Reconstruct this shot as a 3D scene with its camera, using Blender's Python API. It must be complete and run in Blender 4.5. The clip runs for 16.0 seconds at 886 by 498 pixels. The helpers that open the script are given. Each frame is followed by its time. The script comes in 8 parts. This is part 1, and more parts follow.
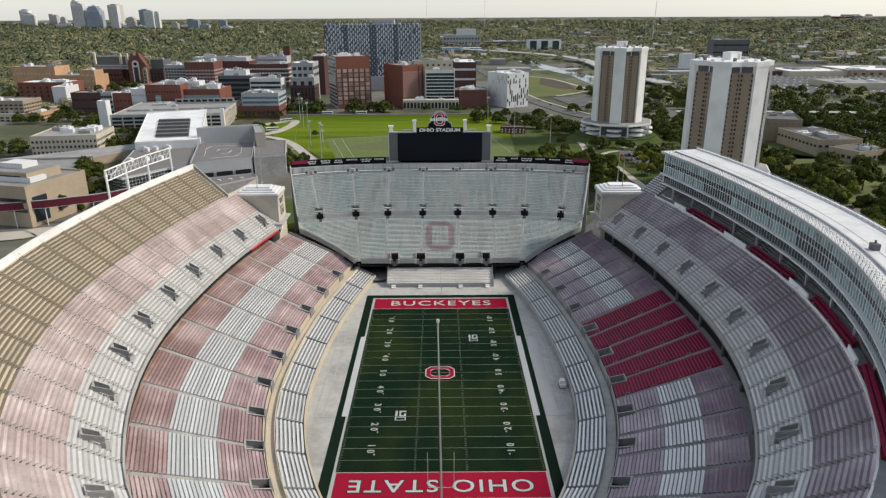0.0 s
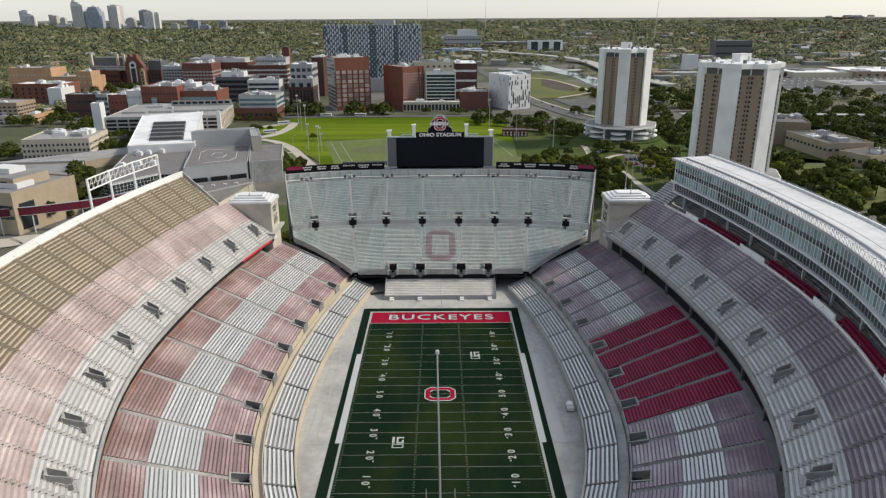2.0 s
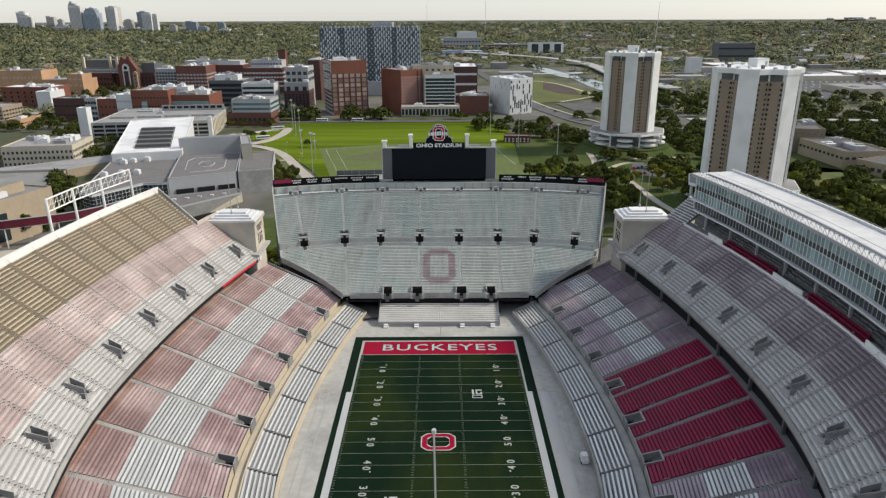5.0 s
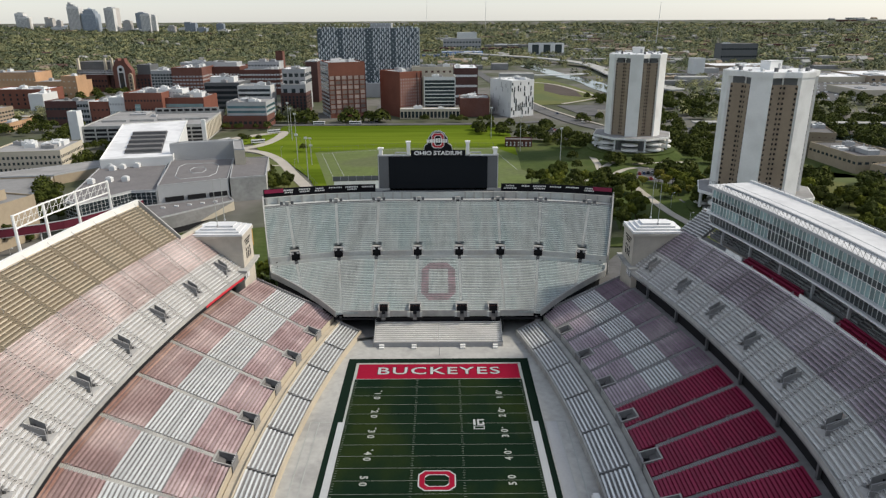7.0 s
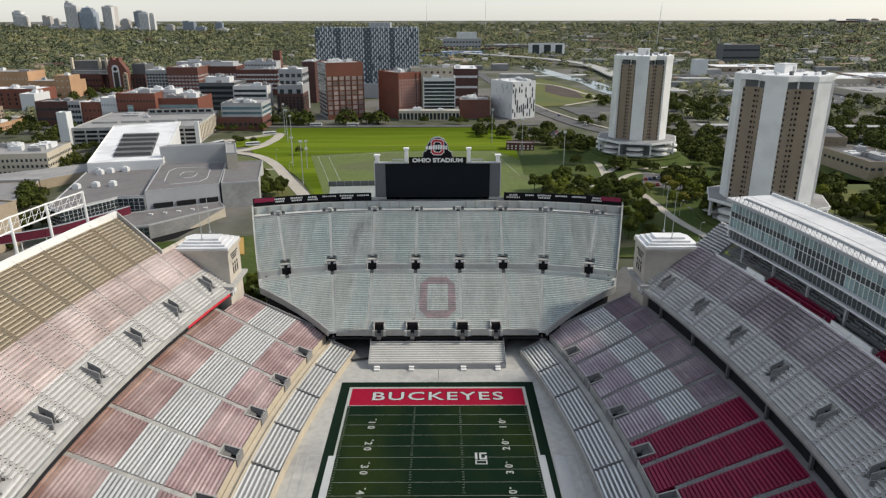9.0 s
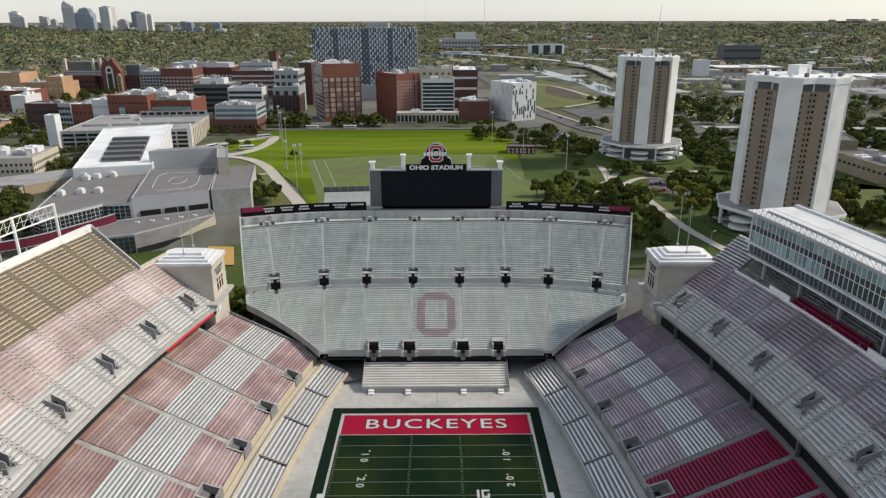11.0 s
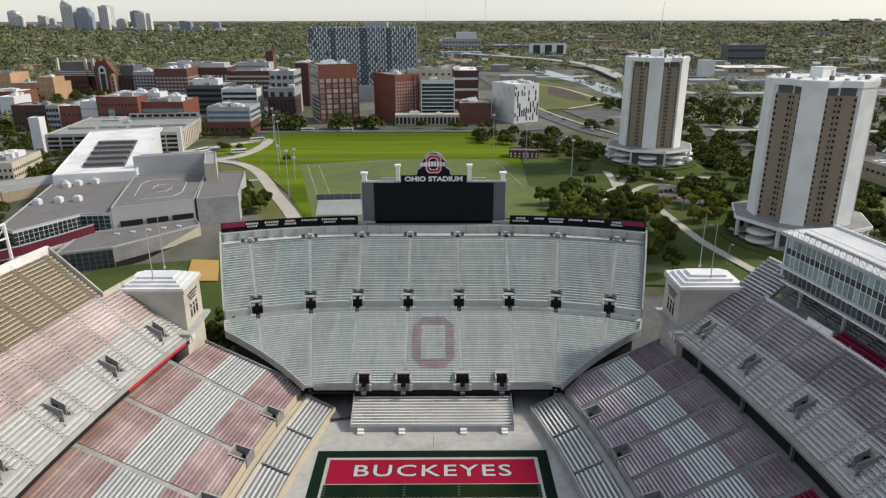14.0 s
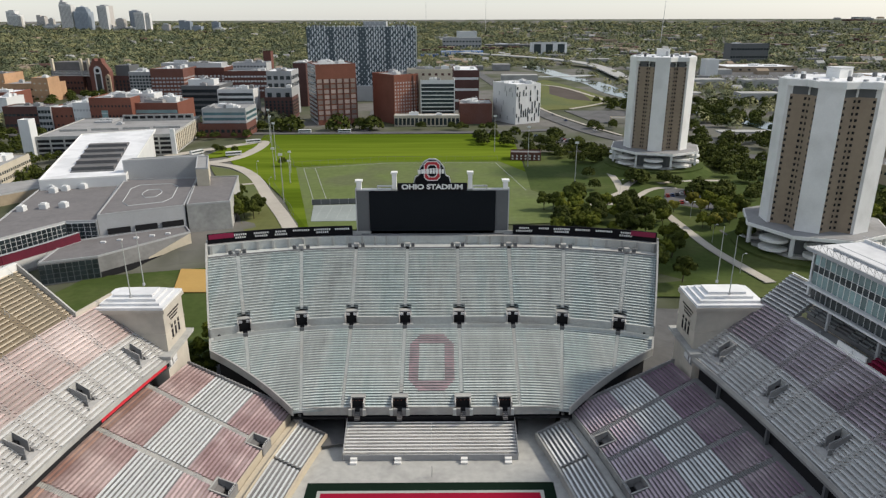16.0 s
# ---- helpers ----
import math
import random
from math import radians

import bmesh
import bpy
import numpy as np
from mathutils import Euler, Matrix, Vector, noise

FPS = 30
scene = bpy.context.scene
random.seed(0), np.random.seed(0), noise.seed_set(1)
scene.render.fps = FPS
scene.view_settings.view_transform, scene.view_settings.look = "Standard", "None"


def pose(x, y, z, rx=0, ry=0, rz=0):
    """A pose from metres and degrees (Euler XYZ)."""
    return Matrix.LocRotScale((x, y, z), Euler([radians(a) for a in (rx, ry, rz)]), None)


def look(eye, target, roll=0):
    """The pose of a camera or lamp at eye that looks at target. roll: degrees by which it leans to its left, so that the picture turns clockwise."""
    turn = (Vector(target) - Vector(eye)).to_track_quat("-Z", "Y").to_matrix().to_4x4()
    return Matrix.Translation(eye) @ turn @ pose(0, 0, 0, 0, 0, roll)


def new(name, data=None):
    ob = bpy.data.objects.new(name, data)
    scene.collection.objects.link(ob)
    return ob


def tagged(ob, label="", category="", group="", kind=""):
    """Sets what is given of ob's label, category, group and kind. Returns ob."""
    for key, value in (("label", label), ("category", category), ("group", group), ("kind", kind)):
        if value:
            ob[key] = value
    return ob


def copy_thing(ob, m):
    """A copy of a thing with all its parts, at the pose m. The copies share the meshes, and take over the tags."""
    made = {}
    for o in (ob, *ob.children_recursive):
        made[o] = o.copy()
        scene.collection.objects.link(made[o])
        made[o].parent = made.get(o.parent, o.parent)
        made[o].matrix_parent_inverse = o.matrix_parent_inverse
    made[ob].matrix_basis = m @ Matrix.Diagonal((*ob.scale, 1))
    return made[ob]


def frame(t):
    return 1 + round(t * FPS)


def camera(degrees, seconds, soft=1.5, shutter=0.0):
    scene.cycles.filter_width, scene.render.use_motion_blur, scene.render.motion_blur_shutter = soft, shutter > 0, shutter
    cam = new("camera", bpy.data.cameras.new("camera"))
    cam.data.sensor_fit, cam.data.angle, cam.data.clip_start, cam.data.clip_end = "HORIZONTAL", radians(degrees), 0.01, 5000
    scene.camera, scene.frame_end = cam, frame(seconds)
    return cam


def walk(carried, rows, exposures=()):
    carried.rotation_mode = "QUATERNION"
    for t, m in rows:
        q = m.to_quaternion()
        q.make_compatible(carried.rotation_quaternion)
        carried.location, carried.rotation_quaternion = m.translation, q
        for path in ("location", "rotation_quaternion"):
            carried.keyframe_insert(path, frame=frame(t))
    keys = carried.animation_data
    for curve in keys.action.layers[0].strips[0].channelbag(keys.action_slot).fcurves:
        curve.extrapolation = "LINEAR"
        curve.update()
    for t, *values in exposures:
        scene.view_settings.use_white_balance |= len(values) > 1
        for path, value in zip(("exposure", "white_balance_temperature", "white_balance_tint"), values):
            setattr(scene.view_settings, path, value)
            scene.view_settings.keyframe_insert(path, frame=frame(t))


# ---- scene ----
cam = camera(66.8, 16.0, soft=1.3)
PATH = [
    (0, (0.386, -175.142, 99.636), (0.391, -173.253, 98.978), -0.3),
    (0.5, (0.435, -172.475, 99.589), (0.439, -170.587, 98.93), -0.3),
    (1, (0.477, -169.672, 99.558), (0.481, -167.783, 98.901), -0.3),
    (1.5, (0.523, -166.672, 99.551), (0.526, -164.783, 98.894), -0.3),
    (2, (0.558, -163.504, 99.545), (0.561, -161.615, 98.889), -0.3),
    (2.5, (0.573, -160.153, 99.548), (0.577, -158.263, 98.893), -0.3),
    (3, (0.588, -156.645, 99.562), (0.592, -154.754, 98.908), -0.3),
    (3.5, (0.59, -153.07, 99.572), (0.595, -151.18, 98.919), -0.3),
    (4, (0.617, -149.444, 99.586), (0.622, -147.553, 98.934), -0.2),
    (6.5, (1.15, -131.393, 99.815), (1.154, -129.502, 99.164), -0.3),
    (7, (1.197, -127.82, 99.848), (1.201, -125.929, 99.198), -0.3),
    (7.5, (1.164, -124.249, 99.879), (1.169, -122.358, 99.229), -0.2),
    (8, (1.067, -120.654, 99.914), (1.074, -118.762, 99.264), -0.2),
    (8.5, (1.018, -117.081, 99.931), (1.025, -115.189, 99.281), -0.1),
    (9, (1.053, -113.479, 99.924), (1.06, -111.588, 99.273), -0.1),
    (11.5, (1.218, -96.094, 99.333), (1.229, -94.203, 98.684), -0.1),
    (12, (1.327, -92.704, 99.282), (1.337, -90.813, 98.633), -0.0),
    (12.5, (1.491, -89.402, 99.242), (1.501, -87.51, 98.592), -0.1),
    (13, (1.688, -86.151, 99.197), (1.697, -84.26, 98.547), -0.1),
    (13.5, (1.877, -82.983, 99.15), (1.886, -81.092, 98.5), -0.1),
    (14, (2.067, -79.837, 99.111), (2.075, -77.945, 98.46), -0.1),
    (14.5, (2.233, -76.702, 99.072), (2.24, -74.811, 98.421), -0.1),
    (15, (2.354, -73.608, 99.035), (2.36, -71.717, 98.383), -0.1),
    (15.5, (2.484, -70.523, 99.005), (2.489, -68.632, 98.352), -0.1),
    (16, (2.57, -67.485, 98.973), (2.576, -65.595, 98.32), -0.2),
]
walk(cam, [(t, look(eye, target, roll)) for t, eye, target, roll in PATH])

# ---- light ----
SUN_EL, SUN_AZ = 40.0, 8.0           # degrees; azimuth from +x (west) towards +y (south)
world = bpy.data.worlds.new("hazy_sky")
scene.world = world
world.use_nodes = True
wn = world.node_tree.nodes
sky = wn.new("ShaderNodeTexSky")
sky.sky_type, sky.sun_disc = "NISHITA", False
sky.sun_elevation, sky.sun_rotation = radians(SUN_EL), radians(90 - SUN_AZ)
sky.air_density, sky.dust_density, sky.ozone_density = 1.0, 0.4, 1.0
wn["Background"].inputs["Strength"].default_value = 0.12
pale = wn.new("ShaderNodeHueSaturation")      # thin high haze takes the colour out of the sky
pale.inputs["Saturation"].default_value = 0.7
world.node_tree.links.new(sky.outputs[0], pale.inputs["Color"])
haze = wn.new("ShaderNodeMix")                # an even milky veil over the whole sky
haze.data_type = "RGBA"
haze.inputs["Factor"].default_value = 0.5
haze.inputs["B"].default_value = (4.0, 4.25, 4.6, 1)
world.node_tree.links.new(pale.outputs[0], haze.inputs["A"])
world.node_tree.links.new(haze.outputs["Result"], wn["Background"].inputs["Color"])
sd = bpy.data.lights.new("sun", "SUN")
sd.energy, sd.angle, sd.color = 2.9, radians(7.0), (1.0, 0.90, 0.76)
sun = new("sun", sd)
_e, _a = radians(SUN_EL), radians(SUN_AZ)
sun.matrix_world = look((300 * math.cos(_e) * math.cos(_a), 300 * math.cos(_e) * math.sin(_a), 300 * math.sin(_e)), (0, 0, 0))
scene.view_settings.exposure = 0.39


# ---- materials ----
def mat(name, col, rough=0.8, metal=0.0, var=0.15, big=0.08, fine=1.5, bump=0.0, rnd=0.0, stretch=None, tint=None, tintamt=0.4):
    """A surface with stains at two scales; rnd: change from object to object; tint: a second colour that comes in patches."""
    m = bpy.data.materials.new(name)
    m.use_nodes = True
    nt = m.node_tree
    N, L = nt.nodes, nt.links
    bs = N["Principled BSDF"]
    bs.inputs["Roughness"].default_value, bs.inputs["Metallic"].default_value = rough, metal
    if rough > 0.84:
        bs.inputs["Specular IOR Level"].default_value = 0.12 if rough < 0.96 else 0.0
    geo = N.new("ShaderNodeNewGeometry")
    src = geo.outputs["Position"]
    if stretch:
        mp = N.new("ShaderNodeMapping")
        mp.inputs["Scale"].default_value = stretch
        L.new(src, mp.inputs["Vector"])
        src = mp.outputs[0]
    a, b = N.new("ShaderNodeTexNoise"), N.new("ShaderNodeTexNoise")
    for n, s, d in ((a, big, 4), (b, fine, 3)):
        n.inputs["Scale"].default_value, n.inputs["Detail"].default_value = s, d
        L.new(src, n.inputs["Vector"])

    def fac(out, amount):
        q = N.new("ShaderNodeMath")
        q.operation = "MULTIPLY_ADD"
        q.inputs[1].default_value, q.inputs[2].default_value = 2 * amount, 1 - amount
        L.new(out, q.inputs[0])
        return q.outputs[0]

    def times(p, q):
        n = N.new("ShaderNodeMath")
        n.operation = "MULTIPLY"
        L.new(p, n.inputs[0])
        L.new(q, n.inputs[1])
        return n.outputs[0]

    f = times(fac(a.outputs["Fac"], var * 1.6), fac(b.outputs["Fac"], var))
    if rnd:
        oi = N.new("ShaderNodeObjectInfo")
        f = times(f, fac(oi.outputs["Random"], rnd))
    mix = N.new("ShaderNodeMix")
    mix.data_type = "RGBA"
    mix.inputs["A"].default_value = (*col, 1)
    mix.inputs["B"].default_value = (*(tint or col), 1)
    ramp = N.new("ShaderNodeMapRange")
    ramp.inputs["From Min"].default_value, ramp.inputs["From Max"].default_value = 0.6 - tintamt * 0.35, 0.75 - tintamt * 0.3
    L.new(a.outputs["Fac"], ramp.inputs["Value"])
    L.new(ramp.outputs[0], mix.inputs["Factor"])
    sc = N.new("ShaderNodeVectorMath")
    sc.operation = "SCALE"
    L.new(mix.outputs["Result"], sc.inputs[0])
    L.new(f, sc.inputs["Scale"])
    L.new(sc.outputs[0], bs.inputs["Base Color"])
    if bump:
        bp = N.new("ShaderNodeBump")
        bp.inputs["Strength"].default_value, bp.inputs["Distance"].default_value = bump, 0.1
        L.new(b.outputs["Fac"], bp.inputs["Height"])
        L.new(bp.outputs[0], bs.inputs["Normal"])
    return m


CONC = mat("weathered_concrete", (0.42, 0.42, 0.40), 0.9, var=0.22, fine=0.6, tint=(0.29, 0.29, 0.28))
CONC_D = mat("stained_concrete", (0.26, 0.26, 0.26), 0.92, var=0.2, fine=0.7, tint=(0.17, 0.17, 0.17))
# Concrete of the sunlit east walls, the sun's warmth in its colour.
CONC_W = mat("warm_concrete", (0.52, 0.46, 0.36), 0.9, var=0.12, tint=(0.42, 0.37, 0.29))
STONE = mat("tower_stone", (0.52, 0.48, 0.41), 0.9, var=0.14, fine=0.5, tint=(0.40, 0.37, 0.32))
WHITE = mat("white_paint", (0.78, 0.78, 0.76), 0.7, var=0.06, tint=(0.66, 0.66, 0.64))
ROOFW = mat("white_membrane", (0.74, 0.75, 0.76), 0.7, var=0.08, fine=0.3, tint=(0.58, 0.59, 0.60))
# White roof dimmed in its colour to stand in for lens vignetting.
ROOFP = mat("weathered_white_membrane", (0.61, 0.62, 0.63), 0.75, var=0.14, big=0.12, fine=0.5, tint=(0.47, 0.48, 0.49))
SILVER = mat("bare_aluminium", (0.66, 0.66, 0.65), 0.5, 0.15, var=0.12, rnd=0.12)
PINK = mat("faded_rose_paint", (0.52, 0.405, 0.385), 0.75, var=0.22, rnd=0.2, tint=(0.60, 0.505, 0.48))
ROSE = mat("worn_red_paint", (0.37, 0.26, 0.255), 0.75, var=0.3, rnd=0.2, tint=(0.45, 0.355, 0.345))
CRIM = mat("crimson_plastic", (0.25, 0.007, 0.05), 0.55, var=0.12, rnd=0.15)
TAN = mat("tan_weathered_wood", (0.57, 0.495, 0.385), 0.85, var=0.16, rnd=0.14, tint=(0.48, 0.41, 0.31))
GREYB = mat("grey_aluminium", (0.56, 0.60, 0.58), 0.6, 0.1, var=0.3, rnd=0.1, big=0.16, tint=(0.43, 0.50, 0.49), stretch=(1, 0.14, 0.25))
TANC = mat("tan_concrete", (0.235, 0.195, 0.14), 0.9, var=0.16, tint=(0.19, 0.17, 0.13))
SILVC = mat("pale_deck_concrete", (0.46, 0.45, 0.435), 0.9, var=0.2, fine=0.6, tint=(0.38, 0.375, 0.365))
PINKC = mat("rose_stained_concrete", (0.43, 0.37, 0.35), 0.9, var=0.24, fine=0.6, tint=(0.47, 0.42, 0.405))
ROSEC = mat("red_stained_concrete", (0.235, 0.16, 0.152), 0.9, var=0.28, fine=0.6, tint=(0.31, 0.24, 0.23))
PALEGL = mat("pale_teal_glazing", (0.20, 0.29, 0.29), 0.25, var=0.25, big=0.1, rnd=0.4)
BRIGHT = mat("bright_aluminium", (0.68, 0.70, 0.70), 0.5, 0.25, var=0.12, rnd=0.14)
RUST = mat("rusty_red_paint", (0.35, 0.20, 0.165), 0.8, var=0.3, rnd=0.26, tint=(0.43, 0.30, 0.25))
TREAD_D = mat("worn_tread", (0.085, 0.08, 0.075), 0.9, var=0.3)
# Rose paint and concrete again for the west, bluish shade in their colour.
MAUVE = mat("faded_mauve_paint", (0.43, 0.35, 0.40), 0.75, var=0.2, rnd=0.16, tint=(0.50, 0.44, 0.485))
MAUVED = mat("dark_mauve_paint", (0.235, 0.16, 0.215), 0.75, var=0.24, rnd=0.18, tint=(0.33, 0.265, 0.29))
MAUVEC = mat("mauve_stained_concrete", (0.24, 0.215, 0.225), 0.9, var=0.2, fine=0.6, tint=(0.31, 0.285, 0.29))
ROSY = mat("old_rose_paint", (0.37, 0.262, 0.272), 0.75, var=0.26, rnd=0.2, tint=(0.46, 0.36, 0.365))
# Seats under the press box, their grey lowered for its shade.
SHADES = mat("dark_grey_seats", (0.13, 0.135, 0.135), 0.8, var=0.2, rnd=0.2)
PALEC = mat("pale_grey_concrete", (0.37, 0.405, 0.40), 0.9, var=0.36, big=0.16, fine=0.7, tint=(0.24, 0.285, 0.285), stretch=(1, 0.14, 0.25))
CRIMS = mat("red_painted_concrete", (0.13, 0.012, 0.028), 0.85, var=0.2)
LINE = mat("faint_line_paint", (0.20, 0.225, 0.195), 0.9, var=0.2)
AISLE = mat("pale_aisle_concrete", (0.50, 0.525, 0.51), 0.9, var=0.18, tint=(0.40, 0.40, 0.38))
TURF = mat("dark_turf", (0.0085, 0.0195, 0.0115), 0.97, var=0.3, big=0.05, fine=4, stretch=(1, 0.5, 1), tint=(0.017, 0.027, 0.0095))
TURFD = mat("border_turf", (0.010, 0.020, 0.014), 0.97, var=0.15)
PAINTW = mat("field_white", (0.36, 0.38, 0.36), 0.9, var=0.1)
PAINTG = mat("field_silver", (0.42, 0.44, 0.45), 0.9, var=0.1)
PAINTR = mat("field_scarlet", (0.27, 0.012, 0.034), 0.97, var=0.12)
BLACK = mat("black_paint", (0.010, 0.010, 0.012), 0.88, var=0.1)
# Near-black: the shade of recesses and openings as colour; also dark window panes.
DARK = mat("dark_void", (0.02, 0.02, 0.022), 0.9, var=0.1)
STEEL = mat("galvanised_steel", (0.45, 0.46, 0.47), 0.5, 0.5, var=0.1)
SCREEN = mat("unlit_screen", (0.009, 0.011, 0.014), 0.9, var=0.1)
CHAR = mat("charcoal_cladding", (0.10, 0.105, 0.11), 0.6, var=0.1)
GLASS = mat("dark_glazing", (0.025, 0.035, 0.04), 0.2, 0.0, var=0.3, big=0.02, rnd=0.3)
GLASSB = mat("blue_glazing", (0.06, 0.13, 0.16), 0.12, 0.0, var=0.3, rnd=0.25)
BRICK = mat("red_brick", (0.145, 0.068, 0.054), 0.9, var=0.2, fine=0.6, rnd=0.22, tint=(0.13, 0.066, 0.056))
BRICKO = mat("orange_brick", (0.205, 0.086, 0.062), 0.9, var=0.14, fine=0.6, rnd=0.1)
BRICKD = mat("dark_brick", (0.10, 0.055, 0.05), 0.9, var=0.16, fine=0.6)
CREAM = mat("cream_stone", (0.50, 0.45, 0.36), 0.9, var=0.12, fine=0.5, rnd=0.08)
BEIGEP = mat("beige_panes", (0.30, 0.235, 0.21), 0.4, var=0.25, rnd=0.5)
# Orange brick paled: the sun on these fronts is put into the colour.
SUNBRICK = mat("pale_orange_brick", (0.46, 0.29, 0.175), 0.9, var=0.16, fine=0.6, rnd=0.1)
BUFF = mat("buff_brick", (0.36, 0.30, 0.22), 0.9, var=0.14, fine=0.6)
TAUPE = mat("taupe_brick", (0.30, 0.24, 0.178), 0.9, var=0.12, fine=0.5)
PANEL = mat("white_panel", (0.62, 0.63, 0.63), 0.6, var=0.06, fine=0.3)
GREYP = mat("grey_panel", (0.36, 0.37, 0.38), 0.7, var=0.1, rnd=0.1)
ROOFG = mat("grey_gravel_roof", (0.30, 0.30, 0.30), 0.95, var=0.16, big=0.05, fine=0.5, tint=(0.22, 0.22, 0.22), rnd=0.15)
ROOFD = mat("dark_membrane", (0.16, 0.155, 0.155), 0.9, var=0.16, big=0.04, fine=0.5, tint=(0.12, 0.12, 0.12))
RECROOF = mat("grey_membrane_roof", (0.185, 0.178, 0.18), 0.95, var=0.2, big=0.06, fine=0.5, tint=(0.145, 0.14, 0.142))
ASPH = mat("asphalt", (0.13, 0.13, 0.13), 0.9, var=0.15, fine=0.6, tint=(0.09, 0.09, 0.09))
PAVE = mat("pale_pavement", (0.42, 0.39, 0.34), 0.9, var=0.12, fine=0.5)
GRASS = mat("mown_grass", (0.088, 0.132, 0.012), 0.97, var=0.34, big=0.03, fine=0.3, tint=(0.128, 0.172, 0.018), stretch=(0.05, 1, 1))
# Grass made darker than the mown lawn, tree shade of the park included.
PARK = mat("park_grass", (0.056, 0.082, 0.02), 0.95, var=0.3, big=0.03, fine=0.4, tint=(0.075, 0.09, 0.03))
GRASSD = mat("worn_pitch", (0.125, 0.16, 0.055), 0.95, var=0.26, big=0.03, fine=0.3, tint=(0.10, 0.115, 0.055))
MEADOW = mat("rough_meadow", (0.13, 0.14, 0.05), 0.95, var=0.2, big=0.02, fine=0.3, tint=(0.09, 0.11, 0.045))
SOIL = mat("bare_soil", (0.085, 0.07, 0.06), 0.95, var=0.2, big=0.03)
SANDY = mat("ochre_surface", (0.42, 0.27, 0.09), 0.9, var=0.1)
WATER = mat("river_water", (0.02, 0.03, 0.028), 0.06, var=0.2)
BARK = mat("bark", (0.07, 0.055, 0.04), 0.95, var=0.2)
LEAF = [mat("leaf_%s" % n, c, 0.92, var=0.34, big=0.25, fine=1.2, rnd=0.3, tint=t)
        for n, c, t in (("deep", (0.043, 0.055, 0.011), (0.064, 0.076, 0.014)), ("mid", (0.088, 0.106, 0.014), (0.118, 0.128, 0.018)),
                        ("yellowing", (0.17, 0.155, 0.025), (0.12, 0.125, 0.03)))]
# Leaf colour paler and greyer than bare leaves: distance haze in the colour.
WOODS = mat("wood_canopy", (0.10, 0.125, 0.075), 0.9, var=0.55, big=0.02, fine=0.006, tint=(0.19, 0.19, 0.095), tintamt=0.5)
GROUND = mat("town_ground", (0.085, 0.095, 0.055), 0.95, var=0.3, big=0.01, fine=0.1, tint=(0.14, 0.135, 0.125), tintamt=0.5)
# Skyline colours lifted towards grey: haze over the far towers is in them.
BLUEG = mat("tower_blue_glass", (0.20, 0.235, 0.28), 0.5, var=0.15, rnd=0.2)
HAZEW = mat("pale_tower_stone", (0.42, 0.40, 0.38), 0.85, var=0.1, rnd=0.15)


# ---- mesh helpers ----
class Geo:
    """Collects faces of one mesh."""

    def __init__(self):
        self.v, self.f = [], []

    def hexa(self, p):
        """Eight corners: four below, four above, both counter-clockwise from above."""
        n = len(self.v)
        self.v += [tuple(q) for q in p]
        self.f += [(n + 3, n + 2, n + 1, n), (n + 4, n + 5, n + 6, n + 7), (n, n + 1, n + 5, n + 4), (n + 1, n + 2, n + 6, n + 5),
                   (n + 2, n + 3, n + 7, n + 6), (n + 3, n, n + 4, n + 7)]
        return self

    def box(self, x0, x1, y0, y1, z0, z1):
        x0, x1, y0, y1 = min(x0, x1), max(x0, x1), min(y0, y1), max(y0, y1)
        return self.hexa([(x0, y0, z0), (x1, y0, z0), (x1, y1, z0), (x0, y1, z0), (x0, y0, z1), (x1, y0, z1), (x1, y1, z1), (x0, y1, z1)])

    def prism(self, poly, z0, z1):
        n, k = len(self.v), len(poly)
        top = z1 if hasattr(z1, "__len__") else [z1] * k
        bot = z0 if hasattr(z0, "__len__") else [z0] * k
        self.v += [(p[0], p[1], b) for p, b in zip(poly, bot)] + [(p[0], p[1], t) for p, t in zip(poly, top)]
        self.f += [tuple(range(n + k - 1, n - 1, -1)), tuple(range(n + k, n + 2 * k))]
        self.f += [(n + i, n + (i + 1) % k, n + k + (i + 1) % k, n + k + i) for i in range(k)]
        return self

    def tube(self, a, b, r, r2=None, k=6):
        a, b = Vector(a), Vector(b)
        r2 = r if r2 is None else r2
        q = (b - a).to_track_quat("Z", "Y")
        n = len(self.v)
        for c, rr in ((a, r), (b, r2)):
            self.v += [tuple(c + q @ Vector((rr * math.cos(2 * math.pi * i / k), rr * math.sin(2 * math.pi * i / k), 0))) for i in range(k)]
        self.f += [(n + i, n + (i + 1) % k, n + k + (i + 1) % k, n + k + i) for i in range(k)]
        self.f += [tuple(range(n + k - 1, n - 1, -1)), tuple(range(n + k, n + 2 * k))]
        return self

    def mesh(self, name, material):
        me = bpy.data.meshes.new(name)
        me.from_pydata(self.v, [], self.f)
        if material:
            me.materials.append(material)
        me.update()
        return me


def thing(name, at, label, category, group="", kind=""):
    """An Empty at a thing's base; its parts are built in world places."""
    e = new(name)
    e.empty_display_size = 0.5
    e.location = at
    return tagged(e, label, category, group, kind)


def part(name, geo, material, parent=None, label=""):
    me = geo.mesh(name, material) if isinstance(geo, Geo) else geo
    ob = new(name, me)
    if parent:
        ob.parent = parent
        top = parent
        shift = Vector((0, 0, 0))
        while top:
            shift += top.location if top.type == "EMPTY" else Vector((0, 0, 0))
            top = top.parent
        ob.matrix_parent_inverse = Matrix.Translation(-shift) if parent.type == "EMPTY" else Matrix()
    if label:
        ob["label"] = label
    return ob


